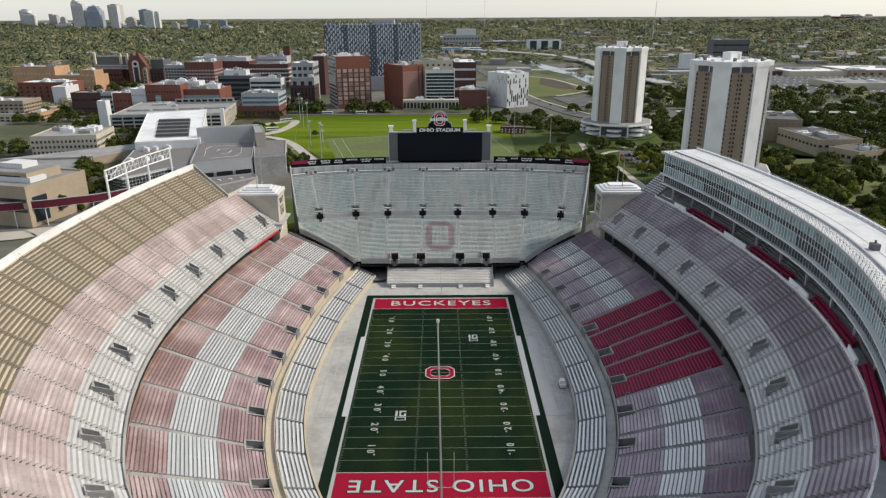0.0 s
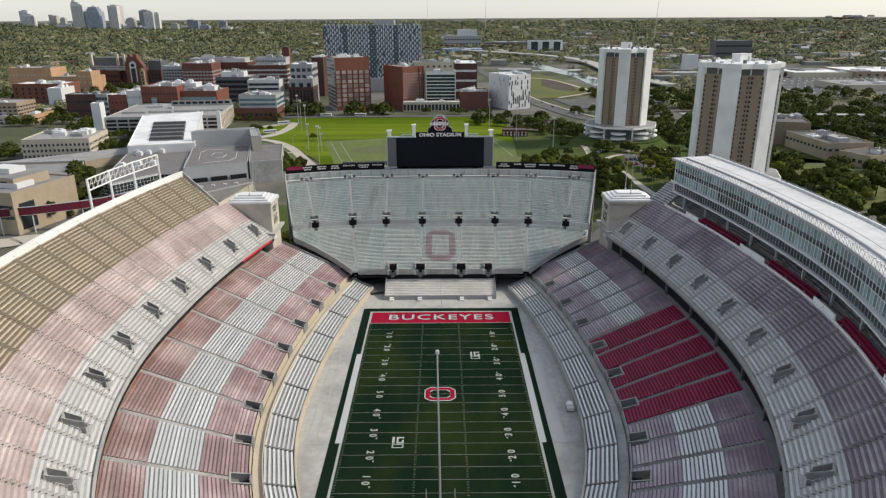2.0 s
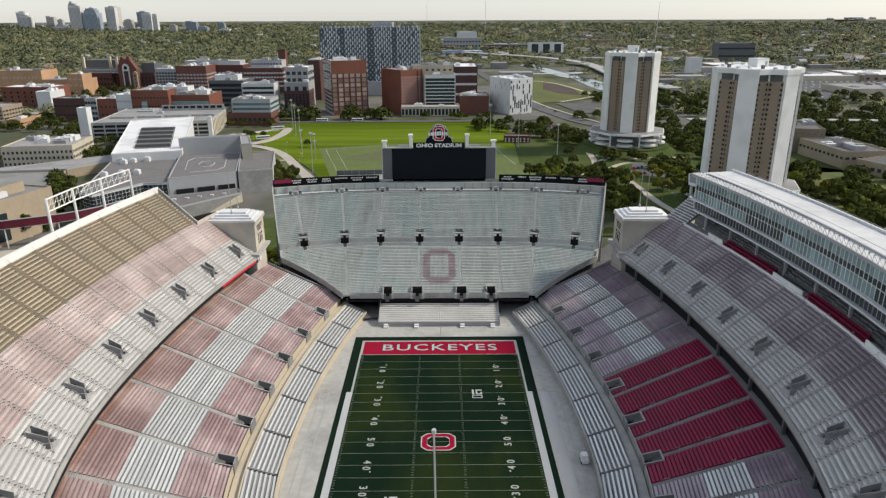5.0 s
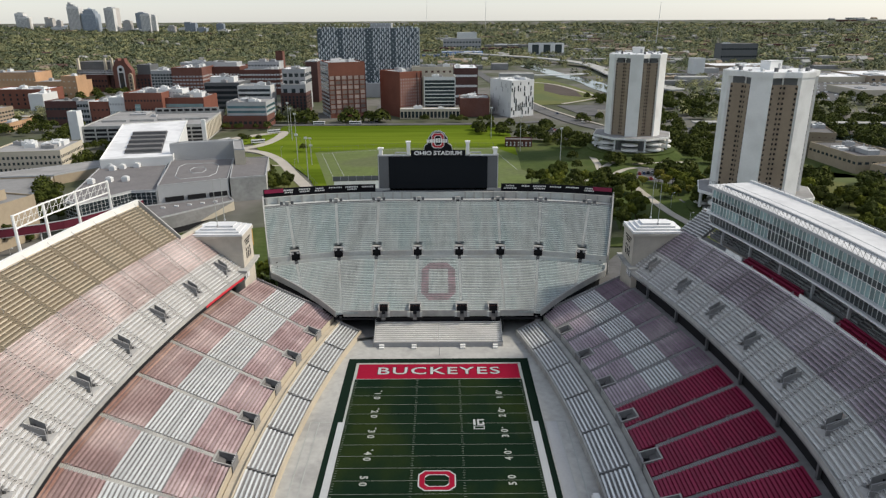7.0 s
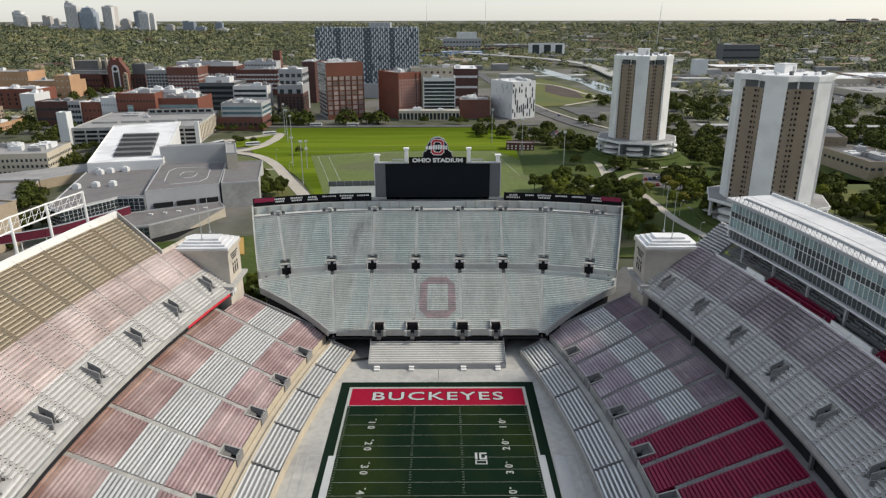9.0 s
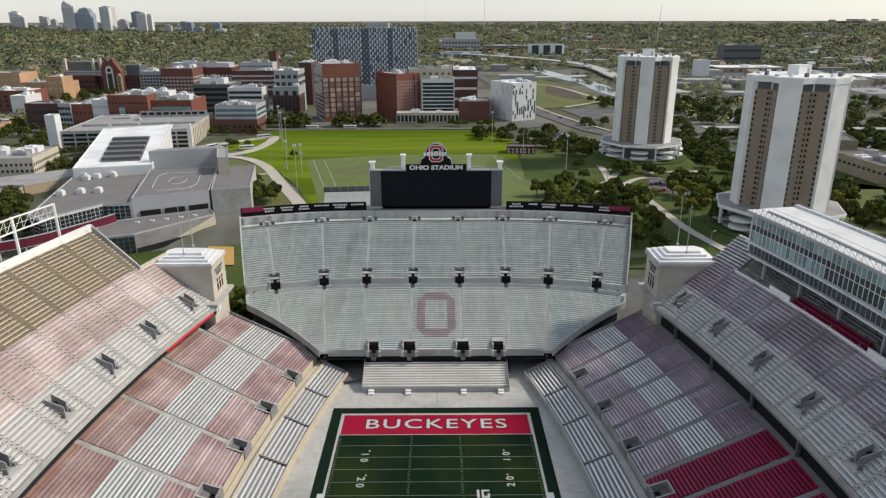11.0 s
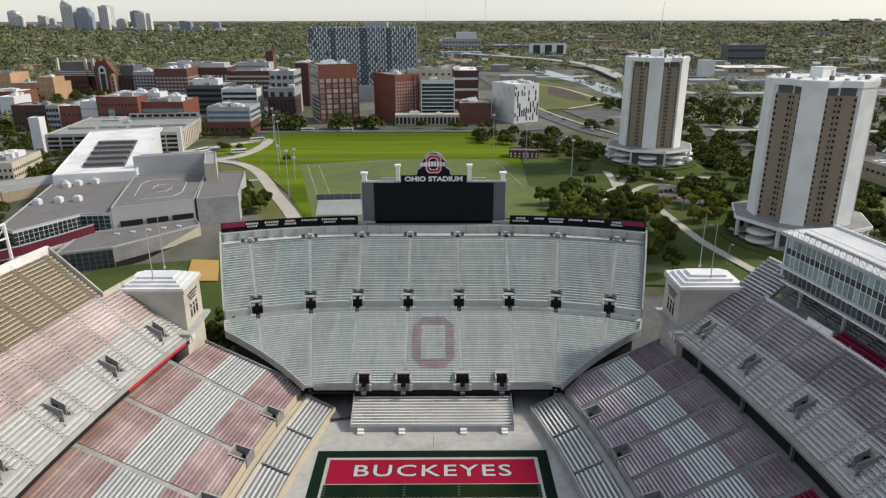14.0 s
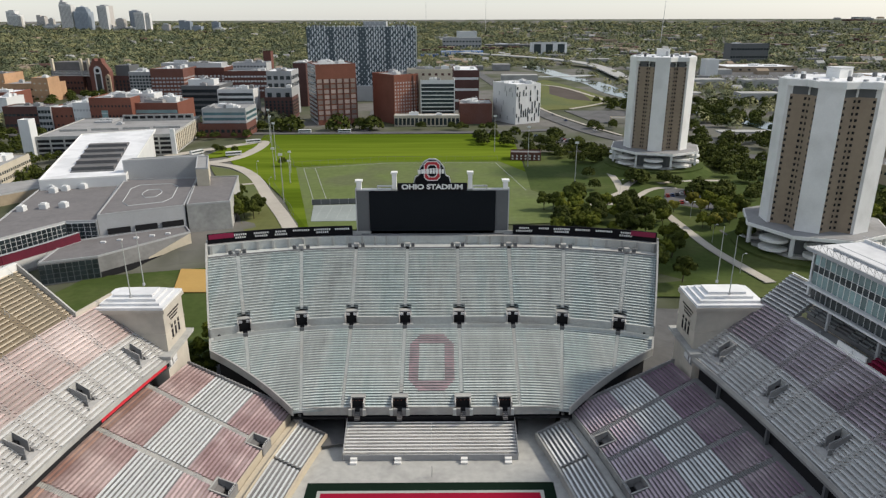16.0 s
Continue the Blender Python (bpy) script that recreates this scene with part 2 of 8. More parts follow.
def piece(name, me, at, parent, m=None):
    """One of many alike pieces on a shared mesh, at a world place."""
    ob = new(name, me)
    ob.parent = parent
    if parent.type == "EMPTY":
        ob.matrix_parent_inverse = Matrix.Translation(-parent.location)
    ob.matrix_basis = (m if m else Matrix()) if at is None else Matrix.Translation(at) @ (m if m else Matrix())
    return ob


def solid(name, geo, material, label, category, kind="", group=""):
    return tagged(part(name, geo, material), label, category, group, kind)


DEPS = bpy.context.evaluated_depsgraph_get


def letters(text, size, thick=0.05, bold=0.0, wide=1.0, spread=1.0):
    """Text as a mesh, centred, flat in x and y, in the built-in font."""
    cu = bpy.data.curves.new("lettering", "FONT")
    cu.body, cu.size, cu.align_x, cu.align_y = text, size, "CENTER", "CENTER"
    cu.extrude, cu.offset = thick, bold
    cu.resolution_u, cu.space_character = 3, spread
    ob = bpy.data.objects.new("lettering", cu)
    scene.collection.objects.link(ob)
    me = bpy.data.meshes.new_from_object(ob.evaluated_get(DEPS()))
    bpy.data.objects.remove(ob)
    if wide != 1.0:
        me.transform(Matrix.Diagonal((wide, 1, 1, 1)))
    return me


# ---- the bowl's plan ----
# Front wall of the lower seats: an arc of 330 m south of the widest place, 115 m north of it, then a tight turn.
Y0, X0, RS, RN, RT = -8.0, 36.0, 330.0, 115.0, 32.0
TURN = radians(24)
CX3, CY3 = X0 - RN + (RN - RT) * math.cos(TURN), Y0 - (RN - RT) * math.sin(TURN)
UREF = 41.0
U_TURN = -(RN + UREF) * TURN


def bowl(u, off, side):
    """Plan place: u metres along the ring that lies 41 m behind the front wall (south positive), off metres behind that wall; side -1 east, 1 west."""
    if u >= 0:
        a = u / (RS + UREF)
        x, y = X0 - RS + (RS + off) * math.cos(a), Y0 + (RS + off) * math.sin(a)
    elif u > U_TURN:
        a = u / (RN + UREF)
        x, y = X0 - RN + (RN + off) * math.cos(a), Y0 + (RN + off) * math.sin(a)
    else:
        a = -TURN + (u - U_TURN) / (RT + UREF)
        x, y = CX3 + (RT + off) * math.cos(a), CY3 + (RT + off) * math.sin(a)
    return side * x, y


def sweep(geo, stations):
    """A closed bar through stations of four corners each (near-low, far-low, far-high, near-high)."""
    n = len(geo.v)
    for q in stations:
        geo.v += q
    k = len(stations)
    a, b, c = (Vector(stations[0][1]) - Vector(stations[0][0])), (Vector(stations[1][0]) - Vector(stations[0][0])), Vector((0, 0, 1))
    flip = a.cross(b).dot(c) < 0
    F = [(n, n + 1, n + 2, n + 3), (n + 4 * k - 1, n + 4 * k - 2, n + 4 * k - 3, n + 4 * k - 4)]
    for i in range(k - 1):
        p, q = n + 4 * i, n + 4 * i + 4
        F += [(p + j, q + j, q + (j + 1) % 4, p + (j + 1) % 4) for j in range(4)]
    geo.f += [f[::-1] for f in F] if flip else F
    return geo


def ring(geo, ua, ub, o0, o1, z0, z1, side, z0b=None, z1b=None, step=6.0):
    """A bent bar between two offsets; z0, z1 at the near offset, z0b, z1b at the far one."""
    z0b, z1b = z0 if z0b is None else z0b, z1 if z1b is None else z1b
    k = max(1, int(round((ub - ua) / step)))
    st = []
    for i in range(k + 1):
        u = ua + (ub - ua) * i / k
        p, q = bowl(u, o0, side), bowl(u, o1, side)
        st.append([(*p, z0), (*q, z0b), (*q, z1b), (*p, z1)])
    return sweep(geo, st)


def stepped(geo, place, rows, thick=0.9, step=9.0):
    """A flight of rows in one closed mesh. place(u, off) gives the plan; rows are (ua, ub, off0, off1, z)."""
    k = max(1, int(round(max(r[1] - r[0] for r in rows) / step)))
    base = len(geo.v)
    w = 4 * (k + 1)
    test = Vector((*place(rows[0][1], rows[0][2]), 0)) - Vector((*place(rows[0][0], rows[0][2]), 0))
    out = Vector((*place(rows[0][0], rows[0][3]), 0)) - Vector((*place(rows[0][0], rows[0][2]), 0))
    flip = test.cross(out).z < 0
    F = []
    for r, (ua, ub, o0, o1, z) in enumerate(rows):
        for o, dz in ((o0, 0), (o1, 0), (o0, -thick), (o1, -thick)):
            geo.v += [(*place(ua + (ub - ua) * i / k, o), z + dz) for i in range(k + 1)]
        b = base + r * w
        A, B, C, D = b, b + k + 1, b + 2 * (k + 1), b + 3 * (k + 1)
        for i in range(k):
            F.append((A + i, A + i + 1, B + i + 1, B + i))
            F.append((C + i + 1, C + i, D + i, D + i + 1))
            if r < len(rows) - 1:
                n = b + w
                F.append((B + i, B + i + 1, n + i + 1, n + i))
                F.append((D + i + 1, D + i, n + 2 * (k + 1) + i, n + 2 * (k + 1) + i + 1))
        for i, s in ((0, 1), (k, -1)):
            f = (A + i, B + i, D + i, C + i)
            F.append(f if s > 0 else f[::-1])
    F += [(base + 2 * (k + 1) + i, base + 2 * (k + 1) + i + 1, base + i + 1, base + i) for i in range(k)]
    e = base + (len(rows) - 1) * w
    F += [(e + k + 1 + i, e + k + 2 + i, e + 3 * (k + 1) + i + 1, e + 3 * (k + 1) + i) for i in range(k)]
    geo.f += [f[::-1] for f in F] if flip else F
    return geo


# ---- ground ----
def ground_z(r):
    """Level out to 1.4 km, then a slow rise, so that the last visible land stands at the height of the horizon."""
    if r < 1400:
        return 0.0
    k = (r - 1400) / (4700 - 1400)
    return 99.5 - r * (0.0711 + (0.0038 - 0.0711) * k ** 0.8)


EYE = Vector((1.0, -120.0, 99.8))       # the point from which the campus plan was drawn


def rise(x, y):
    """Height of the land: level round the stadium, six metres higher beyond it."""
    d = (math.hypot(x / 122, (y + 30) / 172) - 1) * 140
    k = min(1.0, max(0.0, (d - 22) / 40))
    east = min(1.0, max(0.0, (-20 - x) / 40))           # the east forecourt stays low
    k = min(k, min(1.0, max(0.0, (y - 196) / 34)) * east + 1 - east)
    return 6.0 * k * k * (3 - 2 * k)


def lifted(x, y, z=0.0):
    """Carries a place of the flat plan up to the land along the line of sight from EYE."""
    p = Vector((x, y, 0))
    for _ in range(6):
        p = EYE + (Vector((x, y, 0)) - EYE) * ((EYE.z - rise(p.x, p.y)) / EYE.z)
    k = (EYE.z - rise(p.x, p.y)) / EYE.z
    q = EYE + (Vector((x, y, z)) - EYE) * k
    return q.x, q.y, q.z


def graded(ob):
    """Carries a whole thing up to the land, about EYE."""
    x, y = ob.matrix_basis.translation[:2]
    z = lifted(x, y)[2]
    k = (EYE.z - z) / EYE.z
    ob.matrix_basis = Matrix.Translation(EYE) @ Matrix.Scale(k, 4) @ Matrix.Translation(-EYE) @ ob.matrix_basis
    return ob


gg = Geo()
rings = [0, 60, 120, 200, 260, 280, 300, 320, 340, 360, 390, 420, 490, 560, 720, 900, 1100, 1400, 1700, 2000, 2300, 2600, 2900, 3200, 3500, 3800, 4100, 4400, 4700]
SEG = 96
GC = (0.0, -120.0)
for r in rings[1:]:
    for i in range(SEG):
        a = 2 * math.pi * i / SEG
        gg.v.append(lifted(GC[0] + r * math.sin(a), GC[1] + r * math.cos(a), ground_z(r) - 0.5))
gg.v.append((GC[0], GC[1], -0.5))
for j in range(len(rings) - 2):
    for i in range(SEG):
        a, b = j * SEG + i, j * SEG + (i + 1) % SEG
        gg.f.append((a, a + SEG, b + SEG, b))
gg.f += [(len(gg.v) - 1, i, (i + 1) % SEG) for i in range(SEG)]
solid("ground", gg, GROUND, "wide town ground of grass and worn paving", "ground", "structure")


def sheet(name, poly, z, material, label, category, thick=0.3):
    if sum(p[0] * q[1] - p[1] * q[0] for p, q in zip(poly, poly[1:] + poly[:1])) < 0:
        poly = poly[::-1]
    g = Geo().prism(poly, z - thick, z)
    g.v = [lifted(*p) for p in g.v]
    return solid(name, g, material, label, category, "structure")


def lifted_part(name, g, material, parent):
    g.v = [lifted(*p) for p in g.v]
    return part(name, g, material, parent)


def strip(name, pts, w, z, material, label, category, thick=0.3):
    """A road or path of constant width along a line of places."""
    g = Geo()
    P = [Vector(p) for p in pts]
    fine = []
    for i in range(len(P) - 1):
        a, b, c, d = P[max(i - 1, 0)], P[i], P[i + 1], P[min(i + 2, len(P) - 1)]
        for k in range(6):
            t = k / 6
            fine.append(0.5 * ((2 * b) + (c - a) * t + (2 * a - 5 * b + 4 * c - d) * t * t + (3 * b - a - 3 * c + d) * t ** 3))
    fine.append(P[-1])
    L, R = [], []
    for i, p in enumerate(fine):
        d = (fine[min(i + 1, len(fine) - 1)] - fine[max(i - 1, 0)]).normalized()
        n = Vector((-d.y, d.x)) * w / 2
        L.append(p + n)
        R.append(p - n)
    for i in range(len(fine) - 1):
        q = [R[i], R[i + 1], L[i + 1], L[i]]
        g.hexa([(p.x, p.y, z - thick) for p in q] + [(p.x, p.y, z) for p in q])
    g.v = [lifted(*p) for p in g.v]
    return solid(name, g, material, label, category, "structure")


# ---- the field ----
HW, GL, EL = 24.384, 45.72, 54.864
apron = [bowl(u, 0.4, 1) for u in (86, 60, 30, 0, -25, -50, -70, -90, -110, -125, -140)]
apron_poly = apron + [(-x, y) for x, y in apron[::-1]]
sheet("apron", [(36, 96)] + apron_poly + [(-36, 96)], -0.05, CONC, "pale concrete apron round the playing field, stained", "pavement")
sheet("turf_border", [(-27.6, -58.2), (27.6, -58.2), (27.6, 58.2), (-27.6, 58.2)], 0.0, TURFD, "very dark green border turf round the field", "turf", 0.2)
sheet("turf", [(-HW - 0.6, -EL - 0.6), (HW + 0.6, -EL - 0.6), (HW + 0.6, EL + 0.6), (-HW - 0.6, EL + 0.6)], 0.03, PAINTW, "white boundary line round the football field", "line", 0.2)
field = sheet("football_field", [(-HW, -GL), (HW, -GL), (HW, GL), (-HW, GL)], 0.06, TURF, "dark green artificial turf football field with white markings", "field", 0.2)
for s, nm in ((1, "end_zone"), (-1, "end_zone")):
    g = Geo().box(-HW, HW, s * (GL + 0.1), s * EL, -0.1, 0.06)
    part(nm, g, PAINTR, field, "scarlet painted end zone")
    g = Geo().box(-HW, HW, s * (GL - 0.1), s * (GL + 0.1), -0.1, 0.075)
    part("goal_line", g, PAINTW, field)
    g = Geo()
    for x in (-HW, HW - 0.25):
        g.box(x, x + 0.25, s * GL, s * EL, -0.1, 0.07)
    g.box(-HW, HW, s * (EL - 0.25), s * EL, -0.1, 0.07)
    part("end_line", g, PAINTW, field)
for k in range(-9, 10):
    y = k * 4.572
    part("yard_line", Geo().box(-HW, HW, y - 0.05, y + 0.05, -0.1, 0.075), LINE, field)
for x0 in (-HW + 0.2, -6.4, 5.8, HW - 0.8):
    g = Geo()
    for k in range(-49, 50):
        if k % 5:
            g.box(x0, x0 + 0.6, k * 0.9144 - 0.055, k * 0.9144 + 0.055, -0.1, 0.075)
    part("hash_marks", g, LINE, field)
# broad white strips and dark pads along the team areas, grey mats behind
for s in (-1, 1):
    part("sideline_strip", Geo().box(s * HW, s * (HW + 1.75), -22.6, 23.6, -0.1, 0.05), PAINTG, field, "pale sideline strip")
    g = Geo().box(s * 28.0, s * 31.2, -22.6, 23.8, -0.2, 0.0)
    solid("team_mat", g, GREYP if s > 0 else CONC, "flat grey mat beside the team area", "mat", "structure")
    g = Geo()
    for x in (30.9, 33.2):
        g.box(s * x, s * (x + 0.22), -22.6, 23.8, -0.2, 0.012)
    for y in (-22.7, 23.7):
        g.box(s * 28.0, s * 33.4, y - 0.11, y + 0.11, -0.2, 0.014)
    solid("team_box_line", g, PAINTW, "white painted outline of the team area", "line", "structure")
num = {}
for k, n in zip(range(-4, 5), ("10", "20", "30", "40", "50", "40", "30", "20", "10")):
    for s in (-1, 1):
        for ch, dy in ((n[0], -1.15), (n[1], 1.15)):
            if ch not in num:
                num[ch] = letters(ch, 2.55, 0.02, 0.05, 1.0)
                num[ch].materials.append(PAINTW)
            # read from the near sideline: digits turned a quarter
            piece("yard_number", num[ch], None, field, pose(s * 17.1, k * 9.144 + (dy if s > 0 else -dy), 0.075, 0, 0, 90 if s > 0 else -90))
        if n != "50":
            d = 1 if k > 0 else -1
            g = Geo().prism([(s * 16.3, k * 9.144 + d * 2.2), (s * 16.3 + 0.5, k * 9.144 + d * 2.2), (s * 16.3 + 0.25, k * 9.144 + d * 2.9)][::d], -0.1, 0.075)
            part("yard_arrow", g, PAINTW, field)
for txt, y, rot, w in (("BUCKEYES", 50.3, 0, 36.2), ("OHIO STATE", -50.3, 180, 41.5)):
    for bold, z, m in ((0.24, 0.07, BLACK), (0.06, 0.085, PAINTG)):
        me = letters(txt, 6.8, 0.004, bold, spread=1.14)
        xs = [v.co.x for v in me.vertices]
        k = (w + 2 * bold) / (max(xs) - min(xs))
        me.transform(Matrix.Diagonal((k, 0.86, 1, 1)))
        me.materials.append(m)
        ob = piece("end_zone_lettering", me, None, field, pose(0, y, z, 0, 0, rot))


def block_o(cx, cy, w, h, t, cut, z, geo, tilt=None):
    """An eight-cornered ring, flat; tilt maps plan (x, y) to a place."""
    def ring8(w, h, c):
        return [(-w + c, -h), (w - c, -h), (w, -h + c), (w, h - c), (w - c, h), (-w + c, h), (-w, h - c), (-w, -h + c)]
    A, B = ring8(w, h, cut), ring8(w - t, h - t * h / w * (1.15 if h < w else 0.8), cut * 0.55)
    n = len(geo.v)
    for q in A + B:
        geo.v.append((cx + q[0], cy + q[1], z) if not tilt else tilt(q[0], q[1], z))
    geo.f += [(n + i, n + (i + 1) % 8, n + 8 + (i + 1) % 8, n + 8 + i) for i in range(8)]
    return geo


def octagon(w, h, c):
    return [(-w + c, -h), (w - c, -h), (w, -h + c), (w, h - c), (w - c, h), (-w + c, h), (-w, h - c), (-w, -h + c)]


part("centre_mark", block_o(-0.2, 0, 4.35, 3.6, 1.75, 1.5, 0.078, Geo()), PAINTG, field, "silver outline of the midfield ring")
part("centre_ring", block_o(-0.2, 0, 4.05, 3.3, 1.25, 1.35, 0.082, Geo()), PAINTR, field, "scarlet ring at midfield")
part("centre_edge", block_o(-0.2, 0, 2.75, 1.75, 0.22, 0.8, 0.086, Geo()), BLACK, field, "dark inner edge of the ring")
for s in (-1, 1):
    # conference mark: plain block shapes
    g = Geo()
    cx, cy = s * 10.6, s * 22.4 - 0.4
    for x0, x1, y0, y1 in ((-1.5, -0.9, 0, 2.6), (-0.4, 0.1, 0, 2.6), (0.1, 1.5, 2.1, 2.6), (0.1, 1.5, 0, 0.5), (1.0, 1.5, 0.5, 1.4), (-1.5, 1.5, -0.6, -0.35), (-1.5, -1.2, -1.6, -0.6), (1.2, 1.5, -1.6, -0.6), (-1.5, 1.5, -1.85, -1.6)):
        g.box(cx + x0 * 0.95, cx + x1 * 0.95, cy + y0, cy + y1, -0.1, 0.08)
    part("conference_mark", g, PAINTG, field, "silver block mark")


def goal_post(y, s):
    e = thing("goal_post", (0, y, 0), "slender white goal post with tall uprights", "goal post")
    part("base_post", Geo().tube((0, y + s * 1.6, 0), (0, y + s * 1.6, 2.6), 0.1).tube((0, y + s * 1.6, 2.6), (0, y, 3.1), 0.09), PAINTW, e)
    part("crossbar", Geo().tube((-2.82, y, 3.1), (2.82, y, 3.1), 0.09), PAINTW, e)
    for x in (-2.82, 2.82):
        part("upright", Geo().tube((x, y, 3.1), (x, y, 12.2), 0.07), PAINTW, e)


goal_post(-EL, -1)
e = thing("field_mast", (0.25, -66.6, 0), "tall thin white mast standing behind the end zone", "mast")
part("mast_pole", Geo().tube((0.25, -66.6, 0), (-0.3, -66.6, 48.0), 0.26, 0.14), PAINTW, e)
part("finial", Geo().tube((-0.3, -66.6, 48.0), (-0.3, -66.6, 48.6), 0.3, 0.3), PAINTG, e)
e = thing("end_line_mast", (0.3, 60.2, 0), "short dark marker pole behind the end line", "pole")
part("pole", Geo().tube((0.3, 60.2, -0.05), (0.3, 60.2, 3.0), 0.08), STEEL, e)

# ---- the bowl ----
PORT = [80.0 - 17.8 * k for k in range(11)]
U_N = PORT[-1]
U_C, U_A = 85.5, 86.0
C_O, C_D, C_Z, C_R = 36.3, 0.806, 22.0, 0.655
A_O, A_D, A_Z, A_R = 10.2, 0.80, 5.2, 0.353
B_O, B_D, B_Z, B_R = 0.6, 0.98, 1.3, 0.36


def bar(geo, ua, ub, o0, o1, z0, z1, side):
    return ring(geo, ua, ub, o0, o1, z0, z1, side, step=20)


ZONE = {}          # what lies under benches of one colour


def seats(side, ua, ub, o0, d, n, z0, r, paint, label, group, cut=None, conc=None, width=0.44, hole=None):
    """A block of bench rows between two aisles. cut(row) gives how much is left away at the south and north ends, hole(row) a gap inside the row."""
    x, y = bowl((ua + ub) / 2, o0, side)
    e = thing("seating_section", (x, y, z0 - 0.6), label, "seating section", group)
    place = lambda u, o: bowl(u, o, side)
    run, kind, holed = [], None, {}

    def flush():
        if run:
            part("steps", stepped(Geo(), place, run, r + 0.25), kind, e, "stepped concrete")
        run.clear()

    for i in range(n):
        s, t = cut(i) if cut else (0, 0)
        a, b, o, z = ua + t, ub - s, o0 + i * d, z0 + i * r
        m = conc or ZONE.get(paint(i).name, CONC)
        gap = hole(i) if hole else None
        if gap or m is not kind:
            flush()
            kind = m
        spans = [(a, gap[0]), (gap[1], b)] if gap else [(a, b)]
        if gap:
            for half, (p, q) in enumerate(spans):
                holed.setdefault((m.name, half), ([], m))[0].append((p, q, o, o + d, z))
        else:
            run.append((a, b, o, o + d, z))
        o += d * 0.42
        for p, q in spans:
            p, q = p + 0.12, q - 0.12
            if q - p < 0.8:
                continue
            g = bar(Geo(), p, q, o, o + width, z + 0.38, z + 0.45, side)
            for c in (p + 0.3, (p + q) / 2, q - 0.4):
                bar(g, c, c + 0.1, o + 0.08, o + width - 0.08, z - 0.02, z + 0.38, side)
            part("bench", g, paint(i), e)
    flush()
    for rows, m in holed.values():
        part("steps", stepped(Geo(), place, rows, r + 0.25), m, e, "stepped concrete beside the stair mouth")
    return e


def aisle(side, u, w, o0, d, n, z0, r, rows, paint=None, rail=True, worn=True):
    """Stairs with half steps in the colour of the rows beside them and a middle rail; worn: darkens the middle of each
    lower half step.
    """
    x, y = bowl(u, o0, side)
    e = thing("aisle_stairs", (x, y, z0 - 0.5), "concrete aisle stairs between bench rows with dark treads", "stairs", "aisle stairs")
    place = lambda a, o: bowl(a, o, side)
    runs = []
    for i in rows:
        # Flights on the shaded west side take darker concrete, shade in the colour.
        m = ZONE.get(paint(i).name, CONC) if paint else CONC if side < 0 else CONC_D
        if not runs or runs[-1][0] is not m:
            runs.append((m, []))
        for h in (0, 0.5):
            runs[-1][1].append((u - w / 2, u + w / 2, o0 + (i + h) * d, o0 + (i + h + 0.5) * d, z0 + (i + h) * r + 0.02))
    for m, half in runs:
        me = stepped(Geo(), place, half, r + 0.25, w / 3).mesh("flight", m)
        me.materials.append(TREAD_D)
        for k in range(0, len(half) - 1, 2) if worn else ():      # the dark middle of each lower half step
            me.polygons[14 * k + 4].material_index = 1
        part("flight", me, m, e)
    if rail:
        for i in list(rows)[3::8]:
            o, z = o0 + i * d, z0 + i * r
            p, q = bowl(u, o + 0.1, side), bowl(u, o + d * 1.3, side)
            g = Geo().tube((*p, z), (*p, z + 0.85), 0.045, k=4).tube((*q, z + r), (*q, z + r * 1.3 + 0.85), 0.045, k=4)
            g.tube((*p, z + 0.85), (*q, z + r * 1.3 + 0.85), 0.045, k=4)
            part("handrail", g, GREYP, e)


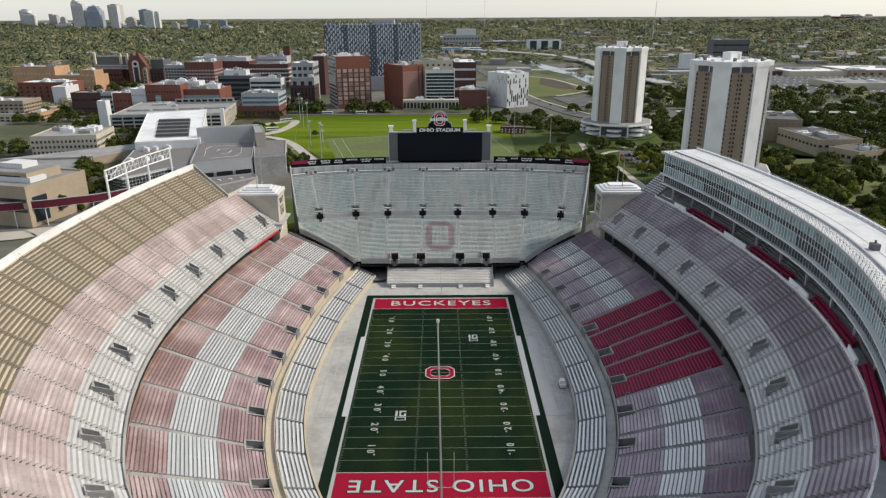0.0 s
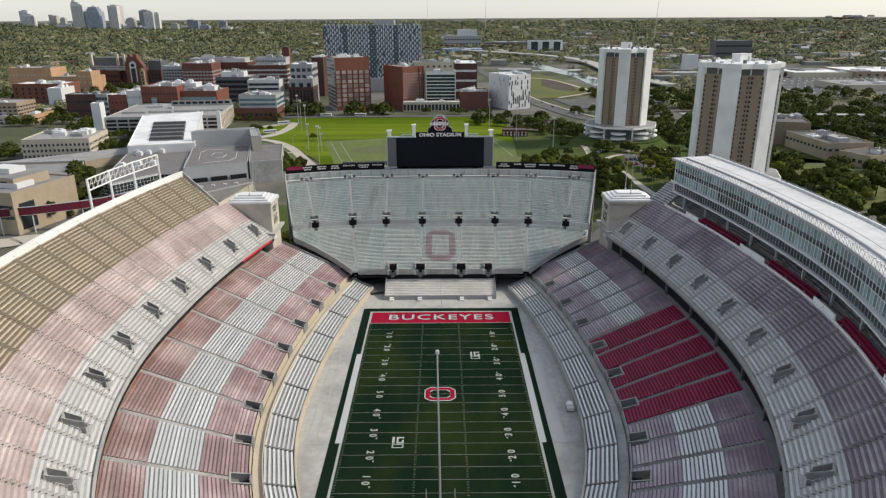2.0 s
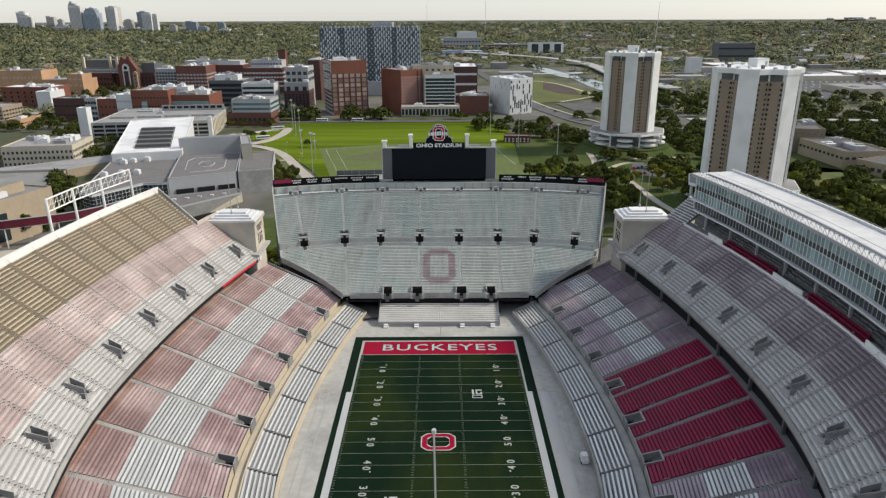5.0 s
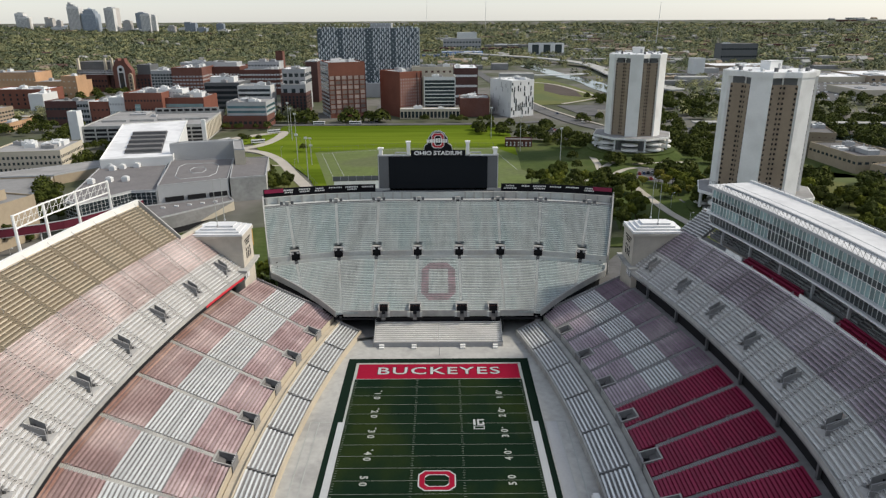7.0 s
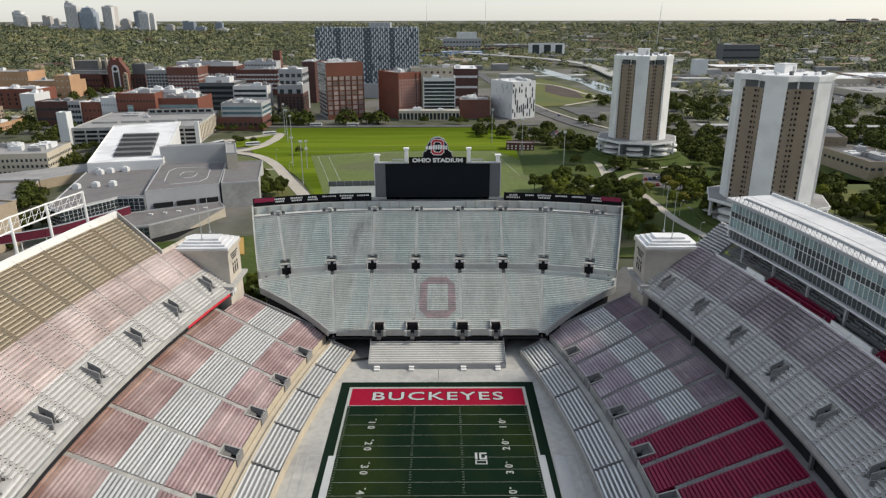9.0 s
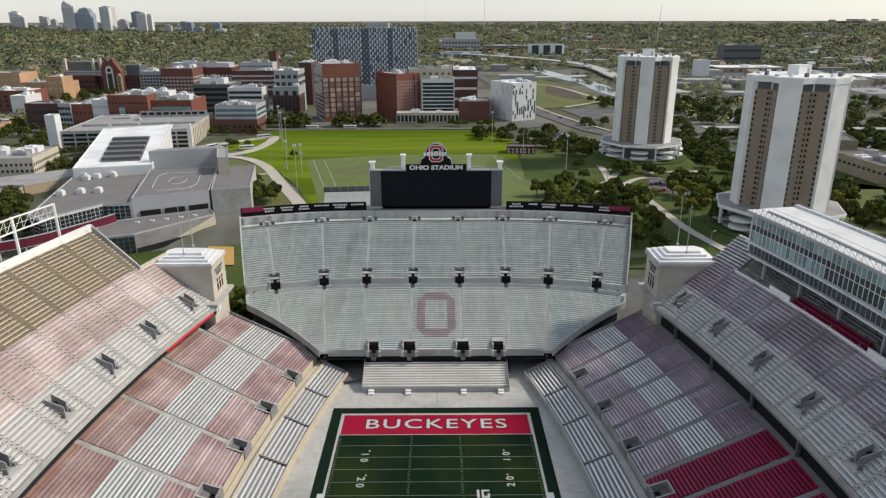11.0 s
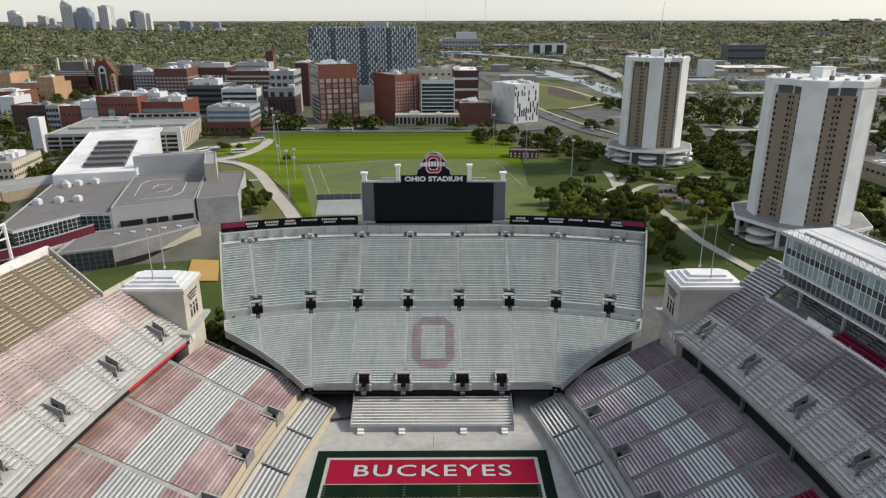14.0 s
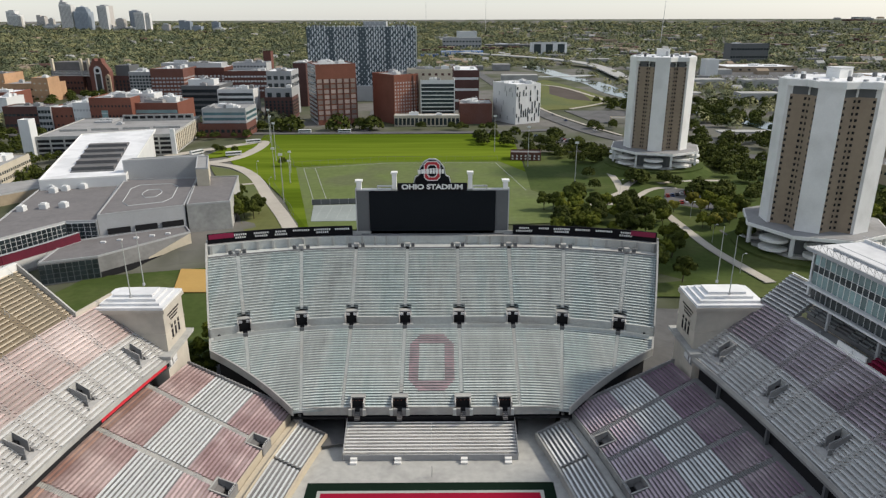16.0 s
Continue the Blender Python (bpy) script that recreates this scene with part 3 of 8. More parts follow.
def portal_c(side, u):
    """A stair mouth in the upper deck: two low walls that climb with the rows, between them a passage with its shade
    painted near-black.
    """
    x, y = bowl(u, C_O + 3.2, side)
    a0, a1 = C_O + 4.2 * C_D, C_O + 7.6 * C_D
    z0, z1 = C_Z + 4.2 * C_R, C_Z + 7.6 * C_R
    e = thing("stair_mouth", (x, y, z0 - 1.9), "concrete stair mouth with dark passage in the upper deck", "stair mouth", "upper stair mouths")
    for s in (-1, 1):
        a, b = sorted((u + s * 0.95, u + s * 1.2))
        part("side_wall", ring(Geo(), a, b, a0 - (0.9 if s < 0 else 0), a1, z0 - 2.0, z0 + 1.5, side, z0 - 2.0, z1 + 0.9, step=20), CONC_D, e)
        part("coping", ring(Geo(), a - 0.03, b + 0.03, a0, a1, z0 + 1.5, z0 + 1.58, side, z1 + 0.9, z1 + 0.98, step=20), CONC, e, "pale coping")
    part("back_wall", bar(Geo(), u - 1.2, u + 1.2, a1, a1 + 0.25, z0 - 2, z1 + 0.8, side), CONC, e)
    # Floor and inner face near-black: the passage's shade as colour.
    part("passage", ring(Geo(), u - 0.95, u + 0.95, a0 - 0.3, a1, z0 - 2.0, z0 - 1.6, side, step=20), DARK, e, "passage floor in near-black, shade in its colour")
    part("inner_face", bar(Geo(), u - 0.95, u + 0.95, a0 + 1.7, a1, z0 - 1.8, z0 + 1.4, side), DARK, e, "near-black inner face carrying the passage's shade")
    part("apron", bar(Geo(), u - 1.9, u + 1.7, a0 - 1.7, a0 + 0.05, z0 - 2.4, z0 - 1.0, side), SILVC, e, "worn landing")
    g = Geo()
    for k in range(4):
        bar(g, u + 1.25, u + 2.3, a0 - 0.6 + k * 0.5, a0 - 0.1 + k * 0.5, z0 - 1.5, z0 - 0.35 + k * 0.42, side)
    part("side_stair", g, CONC_D, e, "short concrete side stair")
    g = Geo()
    for q in (a0 - 1.5, a0 - 0.1, a0 + 1.3):
        p = bowl(u - 1.75, q, side)
        g.tube((*p, z0 - 1.0), (*p, z0 + 0.65 + max(0, q - a0) * 0.8), 0.05, k=4)
    g.tube((*bowl(u - 1.75, a0 - 1.5, side), z0 + 0.65), (*bowl(u - 1.75, a0 - 0.1, side), z0 + 0.65), 0.05, k=4)
    g.tube((*bowl(u - 1.75, a0 - 0.1, side), z0 + 0.65), (*bowl(u - 1.75, a0 + 1.3, side), z0 + 1.69), 0.05, k=4)
    part("guard_rail", g, STEEL, e, "galvanised guard rail")


def portal_a(side, u):
    x, y = bowl(u, A_O + 1, side)
    z = A_Z
    e = thing("entry_hatch", (x, y, z - 1.3), "walled rectangular entry hatch with dark opening", "entry hatch", "lower entry hatches")
    for a, b in ((u - 2.2, u - 1.95), (u + 1.95, u + 2.2)):
        part("side_wall", ring(Geo(), a, b, A_O - 0.2, A_O + 3.7, z - 1.2, z + 0.6, side, z - 1.2, z + 1.75, step=20), CONC_D, e)
        part("coping", ring(Geo(), a - 0.04, b + 0.04, A_O - 0.2, A_O + 3.7, z + 0.6, z + 0.7, side, z + 1.75, z + 1.85, step=20), CONC, e, "pale coping")
    part("front_wall", bar(Geo(), u - 2.2, u + 2.2, A_O - 0.5, A_O - 0.2, z - 1.4, z + 0.55, side), CONC_D, e)
    part("back_wall", bar(Geo(), u - 2.2, u + 2.2, A_O + 3.7, A_O + 4.0, z - 1.2, z + 1.8, side), CONC_D, e)
    # Hatch floor near-black: the pit's shade is in the colour.
    part("opening", bar(Geo(), u - 1.95, u + 1.95, A_O - 0.2, A_O + 3.7, z - 1.2, z - 0.9, side), DARK, e, "sunken opening floor in near-black for its shade")
    part("stair", ring(Geo(), u - 1.95, u + 1.95, A_O + 2.2, A_O + 3.7, z - 0.9, z - 0.3, side, z - 0.9, z + 0.5, step=20), ROOFD, e, "sloping dark stair lid")
    part("coping", bar(Geo(), u - 2.3, u + 2.3, A_O + 3.65, A_O + 4.05, z + 1.8, z + 1.92, side), CONC, e, "pale coping")
    g = Geo()
    for k in range(5):
        p = bowl(u - 2.0 + k, A_O - 0.35, side)
        g.tube((*p, z + 0.5), (*p, z + 1.45), 0.05, k=4)
    for q in (1.0, 1.45):
        g.tube((*bowl(u - 2.0, A_O - 0.35, side), z + q), (*bowl(u + 2.0, A_O - 0.35, side), z + q), 0.05, k=4)
    part("guard_rail", g, STEEL, e, "galvanised guard rail")


def hatch_cut(ua, ub, more):
    """How much of the lowest rows gives way to an entry hatch at a section's ends; more: extra length at the south end."""
    s_cut = max([ub - (p - 2.25) for p in PORT if ub - 3 <= p < ub + 2.25] + [0])
    n_cut = max([p + 2.25 - ua for p in PORT if ua - 2.25 < p <= ua + 3] + [0])
    return lambda i: ((s_cut if i < 5 else 0) - (more - 3.5 * i / 33 if more else 0), n_cut if i < 5 else 0)


ZONE.update({BRIGHT.name: CONC_D, RUST.name: ROSEC, MAUVE.name: MAUVEC, MAUVED.name: MAUVEC, ROSY.name: ROSEC, SILVER.name: SILVC, PINK.name: PINKC, ROSE.name: ROSEC, TAN.name: TANC, CRIM.name: CRIMS})
for side in (-1, 1):
    east = side < 0
    n_c = 36 if east else 20
    # upper deck
    marks = [U_C + 1.5] + sorted([p + 4.45 for p in PORT] + [p - 4.45 for p in PORT[:-1]], reverse=True)
    for j in range(len(marks) - 1):
        ub, ua = marks[j] - (0.0 if j == 0 else 0.6), marks[j + 1] + 0.6
        if east:
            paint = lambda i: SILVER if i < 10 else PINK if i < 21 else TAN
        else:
            # MAUVE is the faded rose paint with the west side's shade in it.
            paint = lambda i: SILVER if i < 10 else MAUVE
        seats(side, ua, ub, C_O, C_D, 20 if (east and j == 0) else n_c, C_Z, C_R, paint,
              "upper-deck bench rows in bare aluminium, faded rose and tan" if east else "upper-deck bench rows in bare aluminium and faded rose",
              "upper deck seating sections", cut=(lambda b: lambda i: (max(0.0, b - 77.5) if i >= 20 else 0, 0))(ub) if east and j == 1 else None, width=0.56 if east else 0.5, hole=(lambda c: lambda i: (c - 1.25, c + 1.25) if 4 <= i < 8 else (c - 1.95, c + 1.75) if 2 <= i < 4 else None)((ua + ub) / 2) if any(ua < p < ub for p in PORT) else None)
    for j, u in enumerate(marks[1:]):
        isp = u in PORT
        rows = list(range(20 if (east and j == 0) else n_c))
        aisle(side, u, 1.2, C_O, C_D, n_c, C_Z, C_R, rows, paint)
    for u in PORT[:-1]:
        portal_c(side, u)
    # lower deck
    n_a = 39 if east else 32
    amarks = [U_A] + (list(PORT) if east else [83.5 - 10.28 * k for k in range(18)] + [U_N])
    for j in range(len(amarks) - 1):
        ub, ua = amarks[j] - (0.0 if j == 0 else 0.65), amarks[j + 1] + 0.65
        mid = (ua + ub) / 2
        if not east and -19 < mid < 32:
            paint, lab = (lambda i: CRIM), "lower-deck bench rows in deep crimson"
        else:
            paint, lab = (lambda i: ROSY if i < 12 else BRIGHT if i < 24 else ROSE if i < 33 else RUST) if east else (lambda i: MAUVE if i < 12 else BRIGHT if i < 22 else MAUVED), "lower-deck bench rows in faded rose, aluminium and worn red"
        seats(side, ua, ub, A_O, A_D, 33 if east and j == 0 else n_a, A_Z, A_R, paint, lab, "lower deck seating sections", hatch_cut(ua, ub, 10.2 if j == 0 else 0),
              None, 0.66 if paint(5) is CRIM else 0.56, next(((lambda q: lambda i: (q - 2.25, q + 2.25) if i < 5 else None)(p) for p in PORT if ua + 3 < p < ub - 3), None))
    for u in amarks[1:]:
        isp = u in PORT
        aisle(side, u, 1.3, A_O, A_D, n_a, A_Z, A_R, range(5 if any(abs(u - p) < 2.8 for p in PORT) else 0, n_a), worn=False)
    for u in PORT[:-1]:
        portal_a(side, u)
    # field boxes
    for j in range(len(PORT) - 1):
        hi, lo = (93.6 if j == 0 else PORT[j]) - 0.4, PORT[j + 1] + 0.4
        k = 2 if j == 0 else 1
        for q in range(k):
            ub = hi - (hi - lo) * q / k - (0.4 if q else 0)
            ua = hi - (hi - lo) * (q + 1) / k + (0.4 if q < k - 1 else 0)
            seats(side, ua, ub, B_O, B_D, 7, B_Z, B_R, lambda i: BRIGHT, "field-box rows of bright aluminium benches", "field box sections", conc=CONC_D, width=0.5)
    # walls and slabs of this side
    tag = "east" if east else "west"
    # Sunlit east walls take warm concrete, shaded west ones grey: light in the colour.
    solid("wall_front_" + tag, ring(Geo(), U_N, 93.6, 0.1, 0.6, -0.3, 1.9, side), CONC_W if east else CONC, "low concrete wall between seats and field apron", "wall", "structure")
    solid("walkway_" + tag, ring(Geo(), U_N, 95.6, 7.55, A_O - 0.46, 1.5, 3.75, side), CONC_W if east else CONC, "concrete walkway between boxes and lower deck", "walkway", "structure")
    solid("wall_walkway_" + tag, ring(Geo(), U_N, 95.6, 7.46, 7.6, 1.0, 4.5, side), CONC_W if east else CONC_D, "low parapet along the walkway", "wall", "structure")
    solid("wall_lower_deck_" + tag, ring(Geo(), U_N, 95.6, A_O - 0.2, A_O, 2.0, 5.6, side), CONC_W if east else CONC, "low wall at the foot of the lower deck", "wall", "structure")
    # Rear wall in near-black: shade under the deck put into its colour.
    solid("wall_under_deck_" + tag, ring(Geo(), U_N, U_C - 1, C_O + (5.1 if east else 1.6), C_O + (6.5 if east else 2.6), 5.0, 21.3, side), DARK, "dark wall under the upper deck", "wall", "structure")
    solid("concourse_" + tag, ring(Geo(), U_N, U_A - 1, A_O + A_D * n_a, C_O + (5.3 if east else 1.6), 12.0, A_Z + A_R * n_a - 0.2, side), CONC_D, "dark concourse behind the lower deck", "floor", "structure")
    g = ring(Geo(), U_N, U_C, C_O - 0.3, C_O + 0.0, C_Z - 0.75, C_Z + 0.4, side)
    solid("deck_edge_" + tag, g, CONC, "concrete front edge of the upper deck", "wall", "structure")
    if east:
        # An added near-black band stands in for the shadow under the lip.
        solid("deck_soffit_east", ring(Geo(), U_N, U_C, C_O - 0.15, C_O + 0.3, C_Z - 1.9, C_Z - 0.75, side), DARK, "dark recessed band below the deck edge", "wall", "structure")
    solid("deck_slab_" + tag, ring(Geo(), U_N, U_C, C_O, C_O + C_D * 20, C_Z - 1.6, C_Z - 0.9, side, C_Z + C_R * 20 - 2.2, C_Z + C_R * 20 - 1.2), CONC_D, "sloping underside slab of the upper deck", "slab", "structure")
    for j, p in enumerate(PORT[:-1]):
        for dp in (-4.4,) if not east else ():
            x, y = bowl(p + dp, C_O + 0.9, side)
            z0 = 14.0
            # Column coloured charcoal to sink into the shade under the deck.
            e = solid("deck_column", Geo().box(x - 0.35, x + 0.35, y - 0.35, y + 0.35, z0, C_Z - 1.2), CHAR, "square dark column under the upper deck edge", "column", group="deck columns")

# east rim, end parapet and outer wall
O_T = C_O + C_D * 36
Z_T = C_Z + C_R * 36
solid("rim_east", ring(Geo(), U_N, 78.0, O_T, O_T + 0.9, Z_T - 2.5, Z_T + 1.5, -1), WHITE, "white painted rim wall along the top of the east stand", "wall", "structure")
solid("wall_outer_east", ring(Geo(), U_N, 78.0, O_T + 0.1, O_T + 0.8, -0.3, Z_T - 2.5, -1), STONE, "tall outer stone wall of the stadium", "wall", "structure")
g = ring(Geo(), 77.7, 78.1, C_O + 20 * C_D, C_O + 36 * C_D, C_Z + 20 * C_R - 6, C_Z + 20 * C_R + 0.9, -1, Z_T - 6, Z_T + 1.3, step=20)
solid("end_parapet_east", g, CONC, "stepped grey end wall of the top rows", "wall", "structure")
g = ring(Geo(), 77.8, U_C + 4, C_O + C_D * 20, C_O + C_D * 20 + 0.4, 0, C_Z + C_R * 20 + 0.9, -1)
solid("wall_corner_east", g, STONE, "stone wall behind the corner rows", "wall", "structure")
solid("banner_red", ring(Geo(), 60.5, U_C - 1.4, C_O - 0.34, C_O - 0.22, C_Z - 1.5, C_Z - 0.8, -1), mat("scarlet_banner", (0.52, 0.016, 0.03), 0.7), "bright red banner under the deck edge", "banner")

# north turn of the bowl, behind the camera's view
g = Geo()
for side in (-1, 1):
    place = lambda u, o: (side * max(0.0, side * bowl(u, o, side)[0]), bowl(u, o, side)[1])
    stepped(g, place, [(-150.2, U_N, C_O + i * C_D, C_O + (i + 1) * C_D, C_Z + i * C_R) for i in range(36)], 1.2, 8)
    stepped(g, place, [(-150.2, U_N, A_O + i * A_D, A_O + (i + 1) * A_D, A_Z + i * A_R) for i in range(33)], 0.8, 8)
    ring(g, -150.2, U_N, 0.1, A_O, -0.3, 1.9, side, -0.3, 4.2, step=12)
    ring(g, -150.2, U_N, O_T, O_T + 0.9, -0.3, Z_T + 1.5, side, step=12)
solid("stand_north", g, CONC, "stepped concrete stand closing the horseshoe", "stand", "structure")

# south ends of the two stands: stepped walls
for side in (-1, 1):
    g = Geo()
    for i in range(33):
        o, z = A_O + i * A_D, A_Z + i * A_R
        u = U_A + 10.2 - 3.5 * i / 33
        bar(g, u, u + 0.4, o, o + A_D, -0.3, z + 1.0, side)
    for i in range(8):
        bar(g, 93.2, 93.6, B_O + i * B_D, B_O + (i + 1) * B_D, -0.3, B_Z + i * B_R + 1.0, side)
    solid("end_wall_lower", g, CONC_D, "stepped dark end wall of the lower deck", "wall", "structure")

# ---- club seats and press box on the west rim ----
CL_O, CL_Z = C_O + C_D * 20, C_Z + C_R * 20
solid("club_wall", ring(Geo(), -98, 76, CL_O, CL_O + 0.35, CL_Z - 1.5, CL_Z + 0.25, 1), WHITE, "white wall in front of the club seats", "wall", "structure")
solid("club_floor", ring(Geo(), -98, 76, CL_O + 0.35, CL_O + 3.0, CL_Z - 1.6, CL_Z + 0.1, 1), CONC_D, "grey floor of the club terrace", "floor", "structure")
for j, (ua, ub) in enumerate(((30, 54), (-7.5, 15), (-42, -19.5), (-78, -50))):
    seats(1, ua, ub, CL_O + 0.5, 0.85, 2, CL_Z + 0.5, 0.55, lambda i: CRIM, "two rows of crimson club seats", "club seat rows", width=0.72)
for ua, ub in ((54.5, 62), (16, 29), (-18.5, -8.5), (-49, -43)):
    solid("club_parapet", ring(Geo(), ua, ub, CL_O + 0.36, CL_O + 0.7, CL_Z - 1.0, CL_Z + 1.3, 1), WHITE, "white parapet between blocks of club seats", "wall", "structure")
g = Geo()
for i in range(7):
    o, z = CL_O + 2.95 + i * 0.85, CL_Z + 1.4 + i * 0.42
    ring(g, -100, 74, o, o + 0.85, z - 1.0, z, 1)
# Dark membrane grey on the steps: shade under the press box as colour.
solid("club_terrace", g, ROOFD, "grey terrace under the press box, darkened for its shade", "terrace", "structure")
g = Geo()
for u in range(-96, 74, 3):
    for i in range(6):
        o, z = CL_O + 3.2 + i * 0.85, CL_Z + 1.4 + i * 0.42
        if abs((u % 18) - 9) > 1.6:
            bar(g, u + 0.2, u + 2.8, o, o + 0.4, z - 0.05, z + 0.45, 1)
tagged(part("terrace_seats", g, SHADES), "rows of plain grey seats on the terrace, darkened for shade", "seats", kind="stuff")
P_O, P_S, P_N = 53.2, 74.5, -78.0
pb = thing("press_box", (*bowl(0, P_O + 6, 1), CL_Z), "long white press box with two bands of dark glazing", "press box")
part("lower_slab", ring(Geo(), P_N, P_S - 2, P_O - 0.2, P_O + 14, 40.6, 41.05, 1), PANEL, pb, "white slab edge")
part("middle_slab", ring(Geo(), P_N, P_S - 1, P_O - 0.6, P_O + 14, 44.05, 44.5, 1), PANEL, pb, "white slab edge")
part("roof", ring(Geo(), P_N, P_S, P_O - 0.1, P_O + 14, 51.5, 52.3, 1), ROOFP, pb, "broad white membrane roof")
part("roof_fascia", ring(Geo(), P_N, P_S, P_O - 0.5, P_O - 0.1, 51.5, 52.3, 1), GREYP, pb)
part("roof_step", ring(Geo(), P_N, P_S - 3, P_O + 3.2, P_O + 3.6, 52.3, 52.75, 1), GREYP, pb)
part("back_wall", ring(Geo(), P_N, P_S, P_O + 13.6, P_O + 14.2, -0.3, 52.9, 1), PANEL, pb)
part("inner_wall", ring(Geo(), P_N, P_S - 1.5, P_O + 7, P_O + 7.4, 38, 51.4, 1), CHAR, pb)
x, y = zip(*[bowl(P_S - 0.3, o, 1) for o in (P_O, P_O + 14)])
part("end_wall", bar(Geo(), P_S - 0.9, P_S - 0.4, P_O + 1.0, P_O + 13.6, 41.2, 51.4, 1), PANEL, pb)
n = 34
for i in range(n):
    a, b = P_N + (P_S - 2 - P_N) * i / n, P_N + (P_S - 2 - P_N) * (i + 1) / n
    for q in range(3):
        p0, p1 = a + (b - a) * q / 3 + 0.06, a + (b - a) * (q + 1) / 3 - 0.06
        low = PALEGL if (i // 4) % 3 else GLASS
        for z0, z1, m in ((44.6, 47.25, low), (47.45, 48.95, GLASS), (49.05, 51.45, PALEGL)):
            part("pane", bar(Geo(), p0, p1, P_O + 0.3, P_O + 0.42, z0, z1, 1), m, pb)
    part("pane", bar(Geo(), a + 0.12, b - 0.12, P_O + 0.6, P_O + 0.7, 41.2, 43.7, 1), GLASS, pb)
    for c in (a, (2 * a + b) / 3, (a + 2 * b) / 3):
        part("mullion", bar(Geo(), c - 0.06, c + 0.06, P_O + 0.2, P_O + 0.33, 44.4, 51.4, 1), WHITE, pb, "white fin")
    part("transom", ring(bar(Geo(), a, b, P_O + 0.24, P_O + 0.34, 47.27, 47.43, 1), a, b, P_O + 0.24, P_O + 0.34, 48.96, 49.04, 1, step=20), PANEL, pb)
    for c in range(3):
        k = a + (b - a) * c / 3
        part("lower_mullion", bar(Geo(), k - 0.06, k + 0.06, P_O + 0.5, P_O + 0.72, 41.2, 43.9, 1), GREYP, pb)
    if i % 3 == 0:
        p = bowl(a, P_O + 2.2, 1)
        part("column", Geo().box(p[0] - 0.3, p[0] + 0.3, p[1] - 0.3, p[1] + 0.3, 34, 40.5), GREYP, pb)
# light truss along the roof edge
g = Geo()
for i in range(86):
    a, b = P_N + (P_S - P_N) * i / 86, P_N + (P_S - P_N) * (i + 1) / 86
    p, q, r, s = (*bowl(a, P_O - 0.3, 1), 52.3), (*bowl(b, P_O - 0.3, 1), 53.7), (*bowl(a, P_O + 1.2, 1), 53.3), (*bowl(a, P_O - 0.3, 1), 53.7)
    for c, d in ((p, q), (s, q), (p, s), (s, r), (r, (*bowl(a, P_O + 1.2, 1), 52.3))):
        g.tube(c, d, 0.035, k=3)
part("roof_truss", g, CHAR, pb, "light steel truss along the roof edge")
g = Geo()
for i in range(70):
    a = P_N + (P_S - P_N) * i / 70
    g.tube((*bowl(a, P_O + 13.2, 1), 52.3), (*bowl(a, P_O + 13.2, 1), 53.6), 0.05, k=3)
    g.tube((*bowl(a, P_O + 13.2, 1), 53.6), (*bowl(a + (P_S - P_N) / 70, P_O + 13.2, 1), 53.6), 0.05, k=3)
part("roof_railing", g, STEEL, pb)
part("roof_seam", ring(Geo(), P_N, P_S - 1, P_O + 6.4, P_O + 6.55, 52.3, 52.36, 1), GREYP, pb, "grey roof seam")
x, y = bowl(-30, P_O + 6, 1)
tagged(part("roof_unit", Geo().box(x - 0.7, x + 0.7, y - 0.9, y + 0.9, 52.3, 53.7).box(x - 0.15, x + 0.15, y - 0.15, y + 0.15, 53.7, 54.4), CHAR), "small dark plant unit on the white roof", "roof unit")
solid("wall_outer_west", ring(Geo(), P_N, 84, P_O + 12.5, P_O + 13.5, -0.3, 40, 1), STONE, "outer stone wall of the west stand", "wall", "structure")
seats(1, 74.9, U_C, CL_O, C_D, 10, CL_Z, C_R, lambda i: BRIGHT, "short corner bench rows beside the press box", "corner rows", width=0.46)


